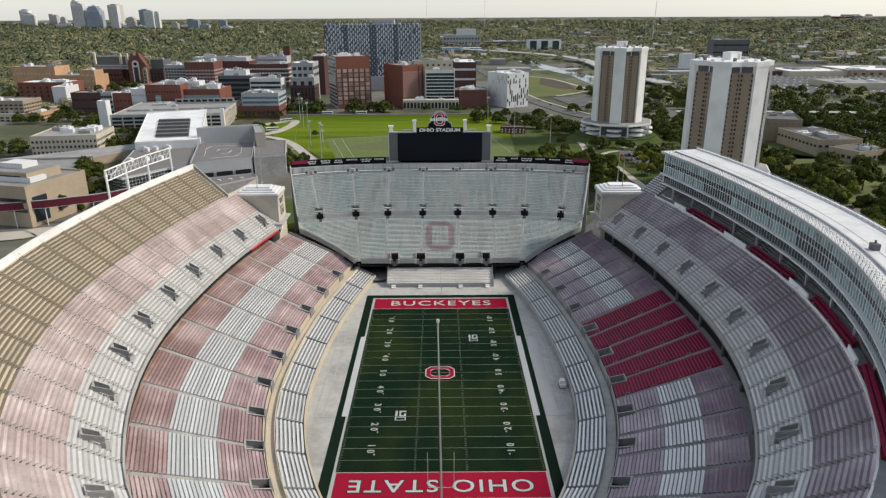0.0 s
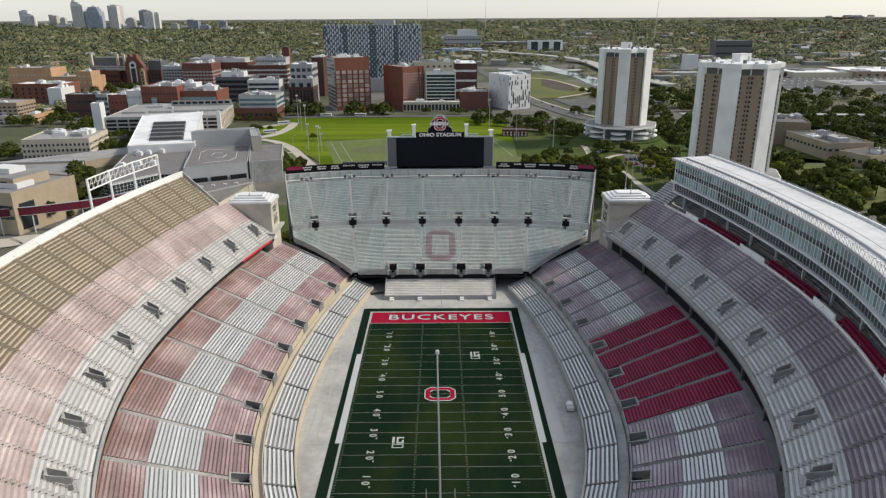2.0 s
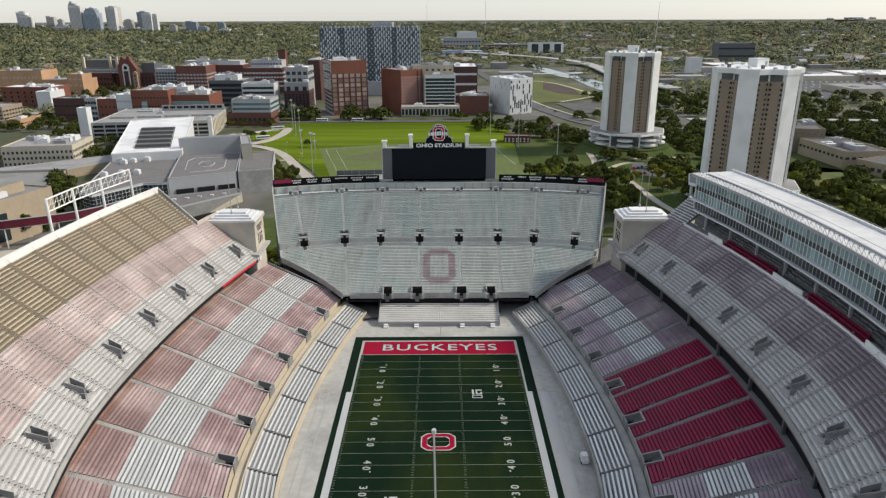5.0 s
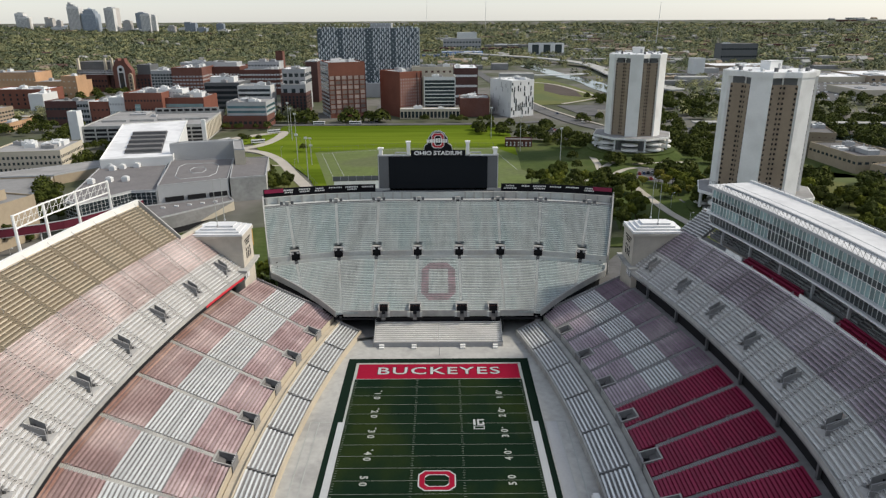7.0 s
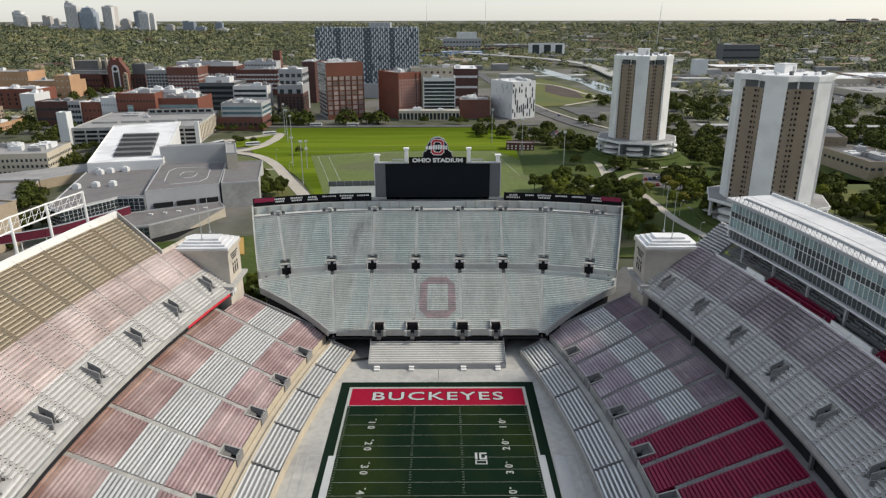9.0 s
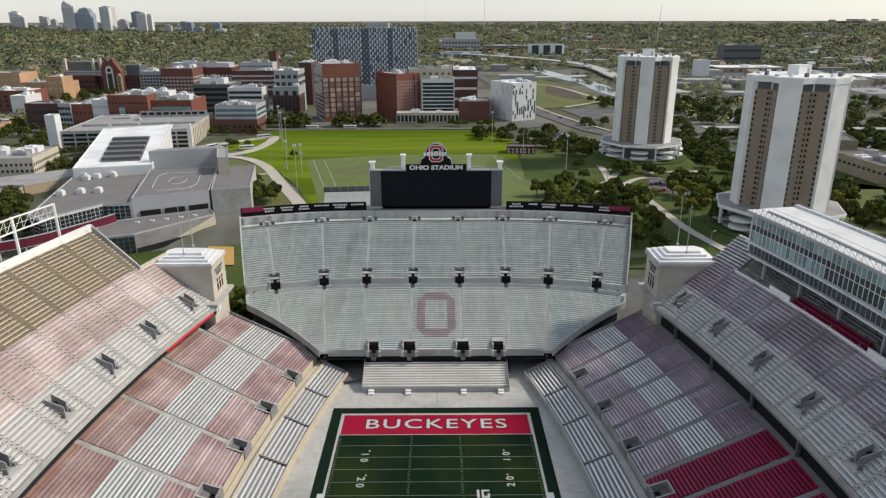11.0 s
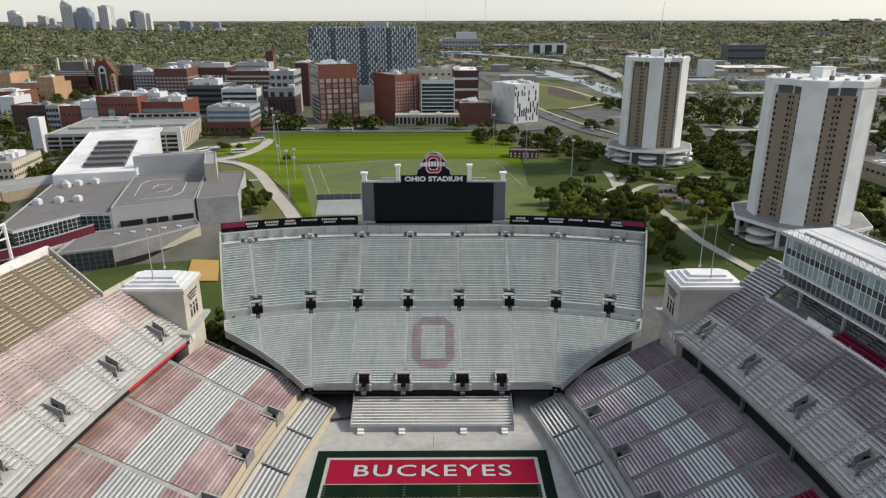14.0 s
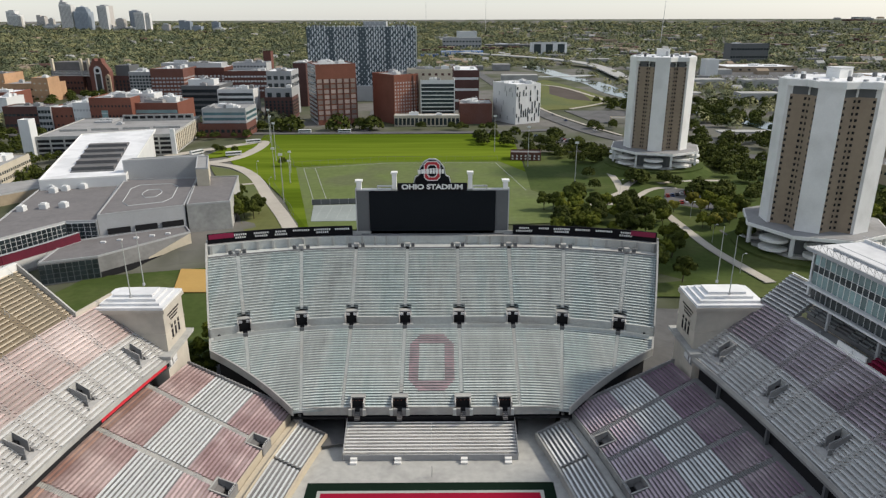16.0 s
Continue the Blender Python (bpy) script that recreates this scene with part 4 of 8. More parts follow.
# ---- end towers ----
def end_tower(side):
    s = side
    e = thing("end_tower", (s * 70, 83, 0), "pale stone end tower with stepped white roof", "tower", "end towers")
    x0, x1, y0, y1 = 63.0, 79.0, 77.3, 89.0
    part("shaft", Geo().box(s * x0, s * x1, y0, y1, -0.3, 33.2), STONE, e, "pale stone block walls")
    g = Geo().box(s * (x0 - 0.5), s * (x1 + 0.5), y0 - 0.5, y1 + 0.5, 33.2, 34.1)
    part("cornice", g, STONE, e)
    for k in range(4):
        g = Geo().box(s * (x0 - 0.3 + k * 1.25), s * (x1 + 0.3 - k * 1.25), y0 - 0.3 + k * 1.25, y1 + 0.3 - k * 1.25, 34.1 + k * 0.62, 34.1 + (k + 1) * 0.62)
        part("roof_step", g, ROOFW, e, "white stepped roof")
    for z in (8, 14, 22.2, 27.5):
        part("string_course", Geo().box(s * (x0 - 0.12), s * (x1 + 0.12), y0 - 0.12, y1 + 0.12, z, z + 0.22), STONE, e)
    for yy in (81.2, 83.2, 85.2):
        w = part("window", Geo().box(s * (x0 - 0.06), s * (x0 + 0.1), yy - 0.5, yy + 0.5, 25.2, 28.6), DARK, e, "tall dark window")
        part("window_sill", Geo().box(s * (x0 - 0.25), s * x0, yy - 0.7, yy + 0.7, 24.9, 25.2), STONE, w)
    part("window_lintel", Geo().box(s * (x0 - 0.2), s * x0, 80.2, 86.2, 28.9, 29.3), STONE, e)
    for yy, w, z in ((83.0, 3.4, 31.6), (83.0, 2.6, 30.8), (83.0, 2.0, 30.0)):
        g = Geo()
        k = -w
        while k < w:
            g.box(s * (x0 - 0.05), s * (x0 + 0.02), yy + k, yy + k + 0.38, z - 0.22, z + 0.22)
            k += 0.55
        part("inscription", g, BLACK, e, "dark inscription bars")
    # balcony slab and panels below it
    part("balcony", Geo().box(s * (x0 - 1.5), s * (x0 + 3), 74.6, 90.5, 22.4, 23.2), CONC, e)
    part("lower_block", Geo().box(s * (x0 - 0.2), s * (x0 + 3), 75.6, 88.5, -0.3, 22.4), STONE, e)
    part("sign_panel", Geo().box(s * (x0 - 0.5), s * (x0 - 0.2), 75.8, 80.6, 19.4, 22.2), PANEL if s < 0 else CONC, e, "pale sign panel")
    for yy in ((75.9, 77.3), (77.6, 80.4)):
        part("sign_frame", Geo().box(s * (x0 - 0.58), s * (x0 - 0.5), yy[0], yy[1], 19.7, 21.9), CHAR, e)
        part("sign_face", Geo().box(s * (x0 - 0.64), s * (x0 - 0.58), yy[0] + 0.2, yy[1] - 0.2, 19.9, 21.7), PANEL, e)
    for yy in (79.6, 87.2):
        f = thing("flagpole", (s * 71, yy, 36.5), "thin white flagpole on the tower roof", "flagpole", "flagpoles")
        part("pole", Geo().tube((s * 71, yy, 36.4), (s * 71, yy, 51), 0.14, 0.07, 5), PAINTW, f)
        part("collar", Geo().tube((s * 71, yy, 36.4), (s * 71, yy, 37.0), 0.35, k=6), STEEL, f)


end_tower(-1)
end_tower(1)


# ---- south stand ----
def sp(v, n):
    """Plan place in the south stand: v metres along its cross aisle, n metres up from its front edge."""
    s, a = (1 if v >= 0 else -1), abs(v)
    if a <= 20:
        return v, 76.0 + n
    t = (a - 20) / 103.0
    return s * (20 + (77 + n) * math.sin(t)), -1.0 + (77 + n) * math.cos(t)


def vend(n):
    return 20 + 103 * radians(10.5 + 12.2 * min(n, 22) / 22) if n < 22 else 20 + 103 * radians(22.7 - 1.6 * (n - 22) / 32)


def sbar(g, va, vb, n0, n1, z0, z1, step=5.0):
    k = max(1, int(math.ceil((vb - va) / step)))
    st = []
    for i in range(k + 1):
        v = va + (vb - va) * i / k
        p, q = sp(v, n0), sp(v, n1)
        st.append([(*p, z0), (*q, z0), (*q, z1), (*p, z1)])
    return sweep(g, st)


S_D = 0.8125
LZ, LR, UZ, UR = 8.0, 9.2 / 32, 19.4, 15.6 / 32
UN = 28.0
TOPROW = 27                           # upper rows; a terrace and a wall follow
VM = [-51, -36, -22.6, -7.6, 7.6, 22.6, 36, 51]
UPH, LPH = VM, [-18.2, -7.8, 7.8, 18.2]


FADED = mat("faded_mark", (0.30, 0.25, 0.265), 0.7, var=0.26, big=0.3, tint=(0.33, 0.245, 0.265))


def o_spans(n):
    """Where the painted ring crosses the row n metres up."""
    lo, hi, w, t, ct = 4.6, 23.6, 5.9, 2.5, 2.9
    if not lo <= n <= hi:
        return ()
    e = min(n - lo, hi - n)
    a = w - max(0, ct - e * 0.8)
    return ((-a, a),) if e < 3.2 else ((-a, -w + t), (w - t, a))


def south_block(va, vb, n0, z0, r, first, lower):
    x, y = sp((va + vb) / 2, n0 + first * S_D) if abs(va) < 200 else (0, 0)
    e = thing("seating_section", (x, y, z0 - 0.5), "silver-grey aluminium bench rows in the south stand", "seating section", "south stand sections")
    g = Geo()
    spans = []
    for i in range(first, 32 if lower else TOPROW):
        n = n0 + i * S_D
        lo, hi = max(va, -vend(n) + 0.4), min(vb, vend(n) - 0.4)
        cuts = []
        if lower and i < 5:
            cuts = [(p - 1.7, p + 1.7) for p in LPH]
        if not lower and i < 5:
            cuts = [(p - 1.6, p + 1.6) for p in UPH]
        segs = [(lo, hi)]
        for c, d in cuts:
            segs = [t for a, b in segs for t in ((a, min(b, c)), (max(a, d), b)) if t[1] - t[0] > 0.5]
        spans.append((i, segs))
    held = {}
    for i, segs in spans:
        n = n0 + i * S_D
        if len(segs) > 1:
            for k, (a, b) in enumerate(segs):
                held.setdefault(k, []).append((a, b, n, n + S_D, z0 + i * r))
    for rows in held.values():
        part("steps", stepped(Geo(), sp, rows, r + 0.3, 4.0), PALEC, e, "stepped concrete beside the stair mouth")
    flat = [(*segs[0], n0 + i * S_D, n0 + (i + 1) * S_D, z0 + i * r) for i, segs in spans if len(segs) == 1]
    stepped(g, sp, flat, r + 0.3, 4.0)
    part("steps", g, PALEC, e, "stepped grey concrete")
    for i, segs in spans:
        n, z = n0 + i * S_D + 0.34, z0 + i * r
        for a, b in segs:
            if b - a < 1:
                continue
            g = sbar(Geo(), a + 0.1, b - 0.1, n - 0.1, n + 0.36, z + 0.28, z + 0.35, 6)
            for c in (a + 0.4, (a + b) / 2, b - 0.5):
                sbar(g, c, c + 0.1, n, n + 0.32, z - 0.02, z + 0.28)
            part("bench", g, GREYB, e)
            for c, d in o_spans(n) if lower and va > -8 and vb < 8 else ():
                part("painted_stretch", sbar(Geo(), c, d, n - 0.3, n + 0.46, z + 0.25, z + 0.365, 20), FADED, e, "faded red-grey paint")
    return e


edges = [-62] + VM + [62]
for j in range(len(edges) - 1):
    va, vb = edges[j] + (0.42 if j else 0), edges[j + 1] - (0.42 if j < len(edges) - 2 else 0)
    low_first = next((i for i in range(32) if vend(i * S_D) > min(abs(va), abs(vb)) + 1.2), 32) if va * vb > 0 else 0
    if low_first < 31:
        south_block(va, vb, 0.0, LZ, LR, low_first, True)
    south_block(va, vb, UN, UZ, UR, 0, False)
for v in VM:
    for n0, z0, r, lower in ((0.0, LZ, LR, True), (UN, UZ, UR, False)):
        rows = [i for i in range(32 if lower else TOPROW) if vend(n0 + i * S_D) > abs(v) + 1 and not (not lower and i < 5)]
        if lower and abs(v) < 8:
            rows = [i for i in rows if i >= 6]
        x, y = sp(v, n0 + rows[0] * S_D)
        e = thing("aisle_stairs", (x, y, z0 + rows[0] * r - 0.4), "pale concrete aisle stairs in the south stand", "stairs", "aisle stairs")
        g, flat = Geo(), []
        for i in rows:
            n, z = n0 + i * S_D, z0 + i * r
            flat += [(v - 0.42, v + 0.42, n + h * S_D, n + (h + 0.5) * S_D, z + h * r + 0.03) for h in (0, 0.5)]
        stepped(g, sp, flat, r + 0.3)
        part("flight", g, AISLE, e)
        for i in rows[2::5]:
            n, z = n0 + i * S_D, z0 + i * r
            p, q = sp(v, n), sp(v, n + 1.1)
            part("handrail", Geo().tube((*p, z), (*p, z + 0.95), 0.05, k=4).tube((*q, z + r), (*q, z + r + 1.1), 0.05, k=4).tube((*p, z + 0.95), (*q, z + r + 1.1), 0.05, k=4), STEEL, e)


def s_portal(v, n, z, w, d, h, upper):
    x, y = sp(v, n)
    e = thing("stair_mouth", (x, y, z - 0.4), "dark stair mouth between pale jamb walls in the south stand", "stair mouth", "south stair mouths")
    for s in (-1, 1):
        a, b = sorted((v + s * w, v + s * (w + 0.3)))
        part("side_wall", sbar(Geo(), a, b, n - 0.3, n + d, z - 0.8, z + h), SILVC, e)
        a, b = sorted((v + s * (w - 0.05), v + s * (w + 0.75)))
        part("side_ledge", sbar(Geo(), a, b, n - 0.9, n - 0.3, z - 1.4, z + 0.35), AISLE, e, "pale grey ledge block")
        a, b = sorted((v + s * 0.62, v + s * (w + 0.1)))
        part("front_block", sbar(Geo(), a, b, n - 1.7 if upper else n - 0.35, n + 0.3, z - 1.8, z + 0.1), CONC if upper else CONC_D, e, "concrete block beside the stair slot")
        if upper:
            a, b = sorted((v + s * 0.5, v + s * (w - 0.08)))
            part("hanging_panel", sbar(Geo(), a, b, n + d * 0.42, n + d * 0.5, z + h - 0.75, z + h - 0.08), PANEL if abs(v) < 30 else GREYP, e, "white hanging panel")
    part("back_wall", sbar(Geo(), v - w - 0.3, v + w + 0.3, n + d, n + d + 0.3, z - 0.8, z + h + 0.25), CONC, e)
    part("lintel", sbar(Geo(), v - w - 0.3, v + w + 0.3, n + d * 0.62, n + d, z + h, z + h + 0.22), CONC, e)
    for i in range(4):
        part("stair_tread", sbar(Geo(), v - 0.62, v + 0.62, n - 1.7 + i * 0.42, n - 1.28 + i * 0.42, z - 2.2, z - 1.6 + i * 0.3), ROOFD, e)
    # Near-black fills put the passage's shade into the colour.
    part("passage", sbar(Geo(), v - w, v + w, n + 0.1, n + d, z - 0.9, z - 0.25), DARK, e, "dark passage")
    part("inner_face", sbar(Geo(), v - w, v + w, n + d * 0.5, n + d, z - 0.3, z + h), DARK, e, "near-black inner face carrying the passage's shade")
    if not upper:
        for i in range(4):
            q = v - w + 0.3 + i * (2 * w - 0.6) / 3
            part("exit_lamp", sbar(Geo(), q - 0.12, q + 0.12, n + d * 0.5 - 0.1, n + d * 0.5, z + h - 0.55, z + h - 0.35), BRICKO, e, "small reddish lamp housing")


for v in UPH:
    s_portal(v, UN - 0.2, UZ - 1.7, 1.5, 3.6, 2.7, True)
    x, y = sp(v, 26.05)
    # An added charcoal block stands in for the dark opening in the low wall.
    solid("aisle_gate", sbar(Geo(), v - 0.6, v + 0.6, 25.95, 26.15, 16.6, 18.1), CHAR, "dark block standing in for the opening at an aisle head", "gate", group="aisle gates")
for v in LPH:
    s_portal(v, 0.0, LZ - 0.2, 1.7 if abs(v) < 10 else 1.45, 3.4, 1.9, False)
# cross aisle, front wall, wings, top wall
VE = 60.0
solid("cross_aisle", sbar(Geo(), -vend(27) + 0.4, vend(27) - 0.4, 26.0, UN, 15.0, LZ + 9.25), AISLE, "concrete cross aisle of the south stand", "walkway", "structure")
g = Geo()
for a, b in ((-60, -51), (-51, -36), (-36, -22.6), (-22.6, -7.6), (-7.6, 7.6), (7.6, 22.6), (22.6, 36), (36, 51), (51, 60)):
    a, b = max(a, -vend(28) + 0.4), min(b, vend(28) - 0.4)
    sbar(g, a + (1.9 if a > -59 else 0), b - (1.9 if b < 59 else 0), UN - 0.25, UN, 15, UZ + 0.5)
    sbar(g, a + 0.7, b - 0.7, 26.0, 26.12, 17, 18.3)
solid("wall_cross_aisle", g, AISLE, "low concrete wall behind the cross aisle", "wall", "structure")
g = Geo()
for a, b in ((-31.5, -19.9), (-16.4, -9.5), (-6.1, 6.1), (9.5, 16.4), (19.9, 31.5)):
    g.box(a, b, 75.7, 76.0, 6.3, 8.5)
solid("wall_front_south", g, CONC, "concrete front edge of the south stand", "wall", "structure")
# Tunnel wall, soffit and back near-black: their shade is in the colour.
g = Geo().box(-21.6, 21.6, 76.6, 77.2, -0.3, 6.5)
solid("wall_tunnel", g, DARK, "near-black wall beneath the south stand, shade in its colour", "wall", "structure")
solid("tunnel_roof", Geo().box(-34.5, 34.5, 76.0, 96, 5.0, 5.6), DARK, "near-black soffit over the field tunnels, shade in its colour", "ceiling", "structure")
solid("tunnel_back", Geo().box(-36, 36, 95, 96, -0.3, 13), DARK, "near-black back of the field tunnels, shade in its colour", "wall", "structure")
for s in (-1, 1):
    solid("tunnel_side", Geo().box(s * 33.6, s * 34.2, 76.5, 95, -0.3, 5.6), CONC_D, "concrete side wall of the field tunnel", "wall", "structure")
    g = Geo()
    for i in range(32):
        n, z = i * S_D, LZ + i * LR
        p, q = sp(s * vend(n), n), sp(s * vend(n + S_D), n + S_D)
        a, b = sp(s * (vend(n) - 0.5), n), sp(s * (vend(n + S_D) - 0.5), n + S_D)
        ql = [p, q, b, a] if s > 0 else [a, b, q, p]
        g.hexa([(*ql[0], z - 1.3), (*ql[1], z - 1.0), (*ql[2], z - 1.0), (*ql[3], z - 1.3), (*ql[0], z + 0.9), (*ql[1], z + 1.2), (*ql[2], z + 1.2), (*ql[3], z + 0.9)])
    for i in range(32):
        n, z = UN + i * S_D, UZ + i * UR
        p, q = sp(s * vend(n), n), sp(s * vend(n + S_D), n + S_D)
        a, b = sp(s * (vend(n) - 0.4), n), sp(s * (vend(n + S_D) - 0.4), n + S_D)
        ql = [p, q, b, a] if s > 0 else [a, b, q, p]
        g.hexa([(*ql[0], z - 2.3), (*ql[1], z - 1.8), (*ql[2], z - 1.8), (*ql[3], z - 2.3), (*ql[0], z + 0.9), (*ql[1], z + 1.4), (*ql[2], z + 1.4), (*ql[3], z + 0.9)])
    # An added near-black wall stands in for the shaded gap under the wing.
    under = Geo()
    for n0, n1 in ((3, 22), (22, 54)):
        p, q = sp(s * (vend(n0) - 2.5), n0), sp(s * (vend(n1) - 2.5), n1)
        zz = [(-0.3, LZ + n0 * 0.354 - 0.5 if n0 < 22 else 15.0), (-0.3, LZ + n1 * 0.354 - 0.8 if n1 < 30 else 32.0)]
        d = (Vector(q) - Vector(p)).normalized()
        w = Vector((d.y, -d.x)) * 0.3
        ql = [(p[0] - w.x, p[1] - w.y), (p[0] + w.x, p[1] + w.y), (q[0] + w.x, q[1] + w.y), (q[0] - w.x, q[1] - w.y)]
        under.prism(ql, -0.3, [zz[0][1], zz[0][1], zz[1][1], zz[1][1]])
    solid("wing_undercroft", under, DARK, "near-black wall standing in for shade under the south stand", "wall", "structure")
    solid("wing_wall", g, CONC, "sloping grey side wall of the south stand", "wall", "structure")
    col = Geo().tube((s * 32.6, 76.6, -0.1), (s * 32.6, 76.6, 6), 0.4, k=10)
    solid("tunnel_column", col, CONC_D, "round concrete column at the tunnel mouth", "column")
NT = UN + 32 * S_D
ZT = UZ + 32 * UR
va, vb = -vend(NT) + 0.2, vend(NT) - 0.2
N_F, Z_F = UN + TOPROW * S_D, UZ + TOPROW * UR
solid("top_terrace", sbar(Geo(), va, vb, N_F - 0.05, NT - 0.3, Z_F - 1.2, Z_F), AISLE, "pale concrete terrace behind the top row", "terrace", "structure")
solid("wall_terrace", sbar(Geo(), va, vb, NT - 0.3, NT, Z_F - 1.2, ZT + 0.1), AISLE, "pale concrete wall behind the top terrace", "wall", "structure")
solid("terrace_kerb", sbar(Geo(), va, vb, N_F - 0.25, N_F - 0.05, Z_F - 0.9, Z_F + 0.35), CONC_D, "dark low kerb along the top terrace", "kerb", "structure")
solid("top_walk", sbar(Geo(), va, vb, NT, NT + 2.2, ZT - 1.5, ZT - 0.1), CONC_D, "walkway behind the top rows", "walkway", "structure")
solid("wall_back_south", sbar(Geo(), va, vb, NT + 2.2, NT + 2.6, -0.3, ZT + 1.0), CONC, "rear wall of the south stand", "wall", "structure")
g = Geo()
k = va + 0.6
while k < vb:
    if abs(k) > 10:
        sbar(g, k, k + 0.55, NT - 1.2, NT - 0.28, Z_F - 0.1, ZT + 0.25)
    k += 3.55
tagged(part("buttress_row", g, CONC), "row of small concrete buttresses along the top row", "buttresses", kind="structure")
for j, v in enumerate(VM):
    a = sp(v, N_F + 0.5)
    e = thing("stair_shelter", (*a, Z_F - 1), "pale concrete stair head with dark opening at the top row", "stair head", "stair shelters")
    part("stair_head", Geo().box(a[0] - 0.75, a[0] + 0.75, a[1] - 0.2, a[1] + 1.2, Z_F - 0.6, Z_F + 1.3), CONC, e)
    # The opening is a solid block, its shade given by colour.
    part("opening", Geo().box(a[0] - 0.5, a[0] + 0.5, a[1] - 0.8, a[1] - 0.2, Z_F - 0.9, Z_F + 0.35), DARK if j in (2, 3, 4, 5) else CHAR, e, "dark opening")
    for d in (-1.6, 1.6):
        a = sp(v + d, N_F + 0.7)
        solid("top_booth", Geo().box(a[0] - 0.5, a[0] + 0.5, a[1] - 0.4, a[1] + 0.4, Z_F - 0.05, Z_F + 1.3), CHAR, "small dark booth at the top of an aisle", "booth", group="aisle booths")

# ---- scoreboard ----
SB = 132.6
sb = thing("scoreboard", (0, SB, 0), "large dark unlit scoreboard above the south stand", "scoreboard")
part("screen", Geo().box(-19.4, 19.4, SB - 0.4, SB + 0.5, 35.2, 49.0), SCREEN, sb, "black unlit screen")
for s in (-1, 1):
    part("side_panel", Geo().box(s * 19.4, s * 23.3, SB - 0.1, SB + 1.2, 35.0, 49.0), CHAR, sb, "charcoal side panel")
    part("frame_edge", Geo().box(s * 23.3, s * 23.6, SB - 0.2, SB + 1.4, 34.6, 49.5), STEEL, sb)
    part("end_cap", Geo().box(s * 21.7, s * 23.1, SB - 0.3, SB + 1.3, 49.3, 51.6).box(s * 21.3, s * 23.5, SB - 0.6, SB + 1.6, 51.6, 52.1), WHITE, sb, "white cap block")
    part("inner_cap", Geo().box(s * 10.9, s * 12.2, SB - 0.5, SB + 1.3, 49.0, 54.0).box(s * 10.6, s * 12.5, SB - 0.7, SB + 1.5, 54.0, 54.6), WHITE, sb, "white cap block")
    part("top_rail", Geo().box(s * 12.3, s * 16.8, SB - 0.2, SB + 0.4, 50.0, 50.4).box(s * 12.3, s * 12.6, SB - 0.2, SB + 0.4, 49.0, 50.1).box(s * 16.5, s * 16.8, SB - 0.2, SB + 0.4, 49.0, 50.1), STEEL, sb)
    for x in (6, 14, 22):
        part("leg", Geo().box(s * x - 0.5, s * x + 0.5, SB + 0.6, SB + 1.6, -0.3, 36), CHAR, sb)
part("top_edge", Geo().box(-23.4, 23.4, SB - 0.5, SB + 1.2, 48.9, 49.3), STEEL, sb)
part("bottom_edge", Geo().box(-23.4, 23.4, SB - 0.45, SB + 1.0, 34.6, 35.2), CHAR, sb)
sg = part("sign_board", Geo().box(-10.6, 10.6, SB - 0.9, SB - 0.5, 48.9, 51.3), BLACK, sb, "black sign board")
me = letters("OHIO STADIUM", 2.1, 0.06, 0.075)
xs = [v.co.x for v in me.vertices]
me.transform(Matrix.Diagonal((18.6 / (max(xs) - min(xs)), 1, 1, 1)))
me.materials.append(WHITE)
ob = new("sign_lettering", me)
ob.parent, ob.matrix_parent_inverse = sb, Matrix.Translation(-sb.location)
ob.matrix_basis = pose(0, SB - 0.97, 50.1, 90, 0, 0)
crest = [(-5.4, 51.3), (5.4, 51.3), (5.0, 53.0), (3.9, 53.6), (3.6, 55.6), (2.2, 57.6), (0.9, 58.3), (-0.9, 58.3), (-2.2, 57.6), (-3.6, 55.6), (-3.9, 53.6), (-5.0, 53.0)]


def plate(poly, y0, y1):
    g = Geo()
    k = len(poly)
    g.v = [(x, y0, z) for x, z in poly] + [(x, y1, z) for x, z in poly]
    g.f = [tuple(range(k)), tuple(range(2 * k - 1, k - 1, -1))] + [(i, k + i, k + (i + 1) % k, (i + 1) % k) for i in range(k)]
    return g


part("crest_edge", plate([(x * 1.06, 51.3 + (z - 51.3) * 1.05) for x, z in crest], SB - 0.3, SB + 0.5), STEEL, sb)
part("crest_board", plate(crest, SB - 0.6, SB - 0.3), BLACK, sb, "black crest board")


def wall_ring(cx, cz, w, h, t, c, y0):
    A = [(cx + x, cz + z) for x, z in octagon(w, h, c)]
    B = [(cx + x, cz + z) for x, z in octagon(w - t, h - t, c * 0.6)]
    g = Geo()
    g.v = [(x, y0, z) for x, z in A + B]
    g.f = [(i, (i + 1) % 8, 8 + (i + 1) % 8, 8 + i) for i in range(8)]
    return g


part("crest_ring", wall_ring(0, 55.0, 2.5, 3.0, 1.25, 1.0, SB - 0.64), WHITE, sb, "white outline of the ring")
part("crest_ring_red", wall_ring(0, 55.0, 2.25, 2.75, 0.8, 0.9, SB - 0.67), mat("bright_scarlet", (0.40, 0.02, 0.03), 0.6), sb, "scarlet ring")
g = Geo()
k = -4.3
for w in (0.85, 0.8, 0.35, 0.85, 0.75, 0.7, 0.8, 0.7, 0.75):
    g.box(k, k + w, SB - 0.74, SB - 0.7, 54.2, 55.9 - abs(k) * 0.12)
    k += w + 0.17
part("crest_bars", g, WHITE, sb, "white block marks across the ring")

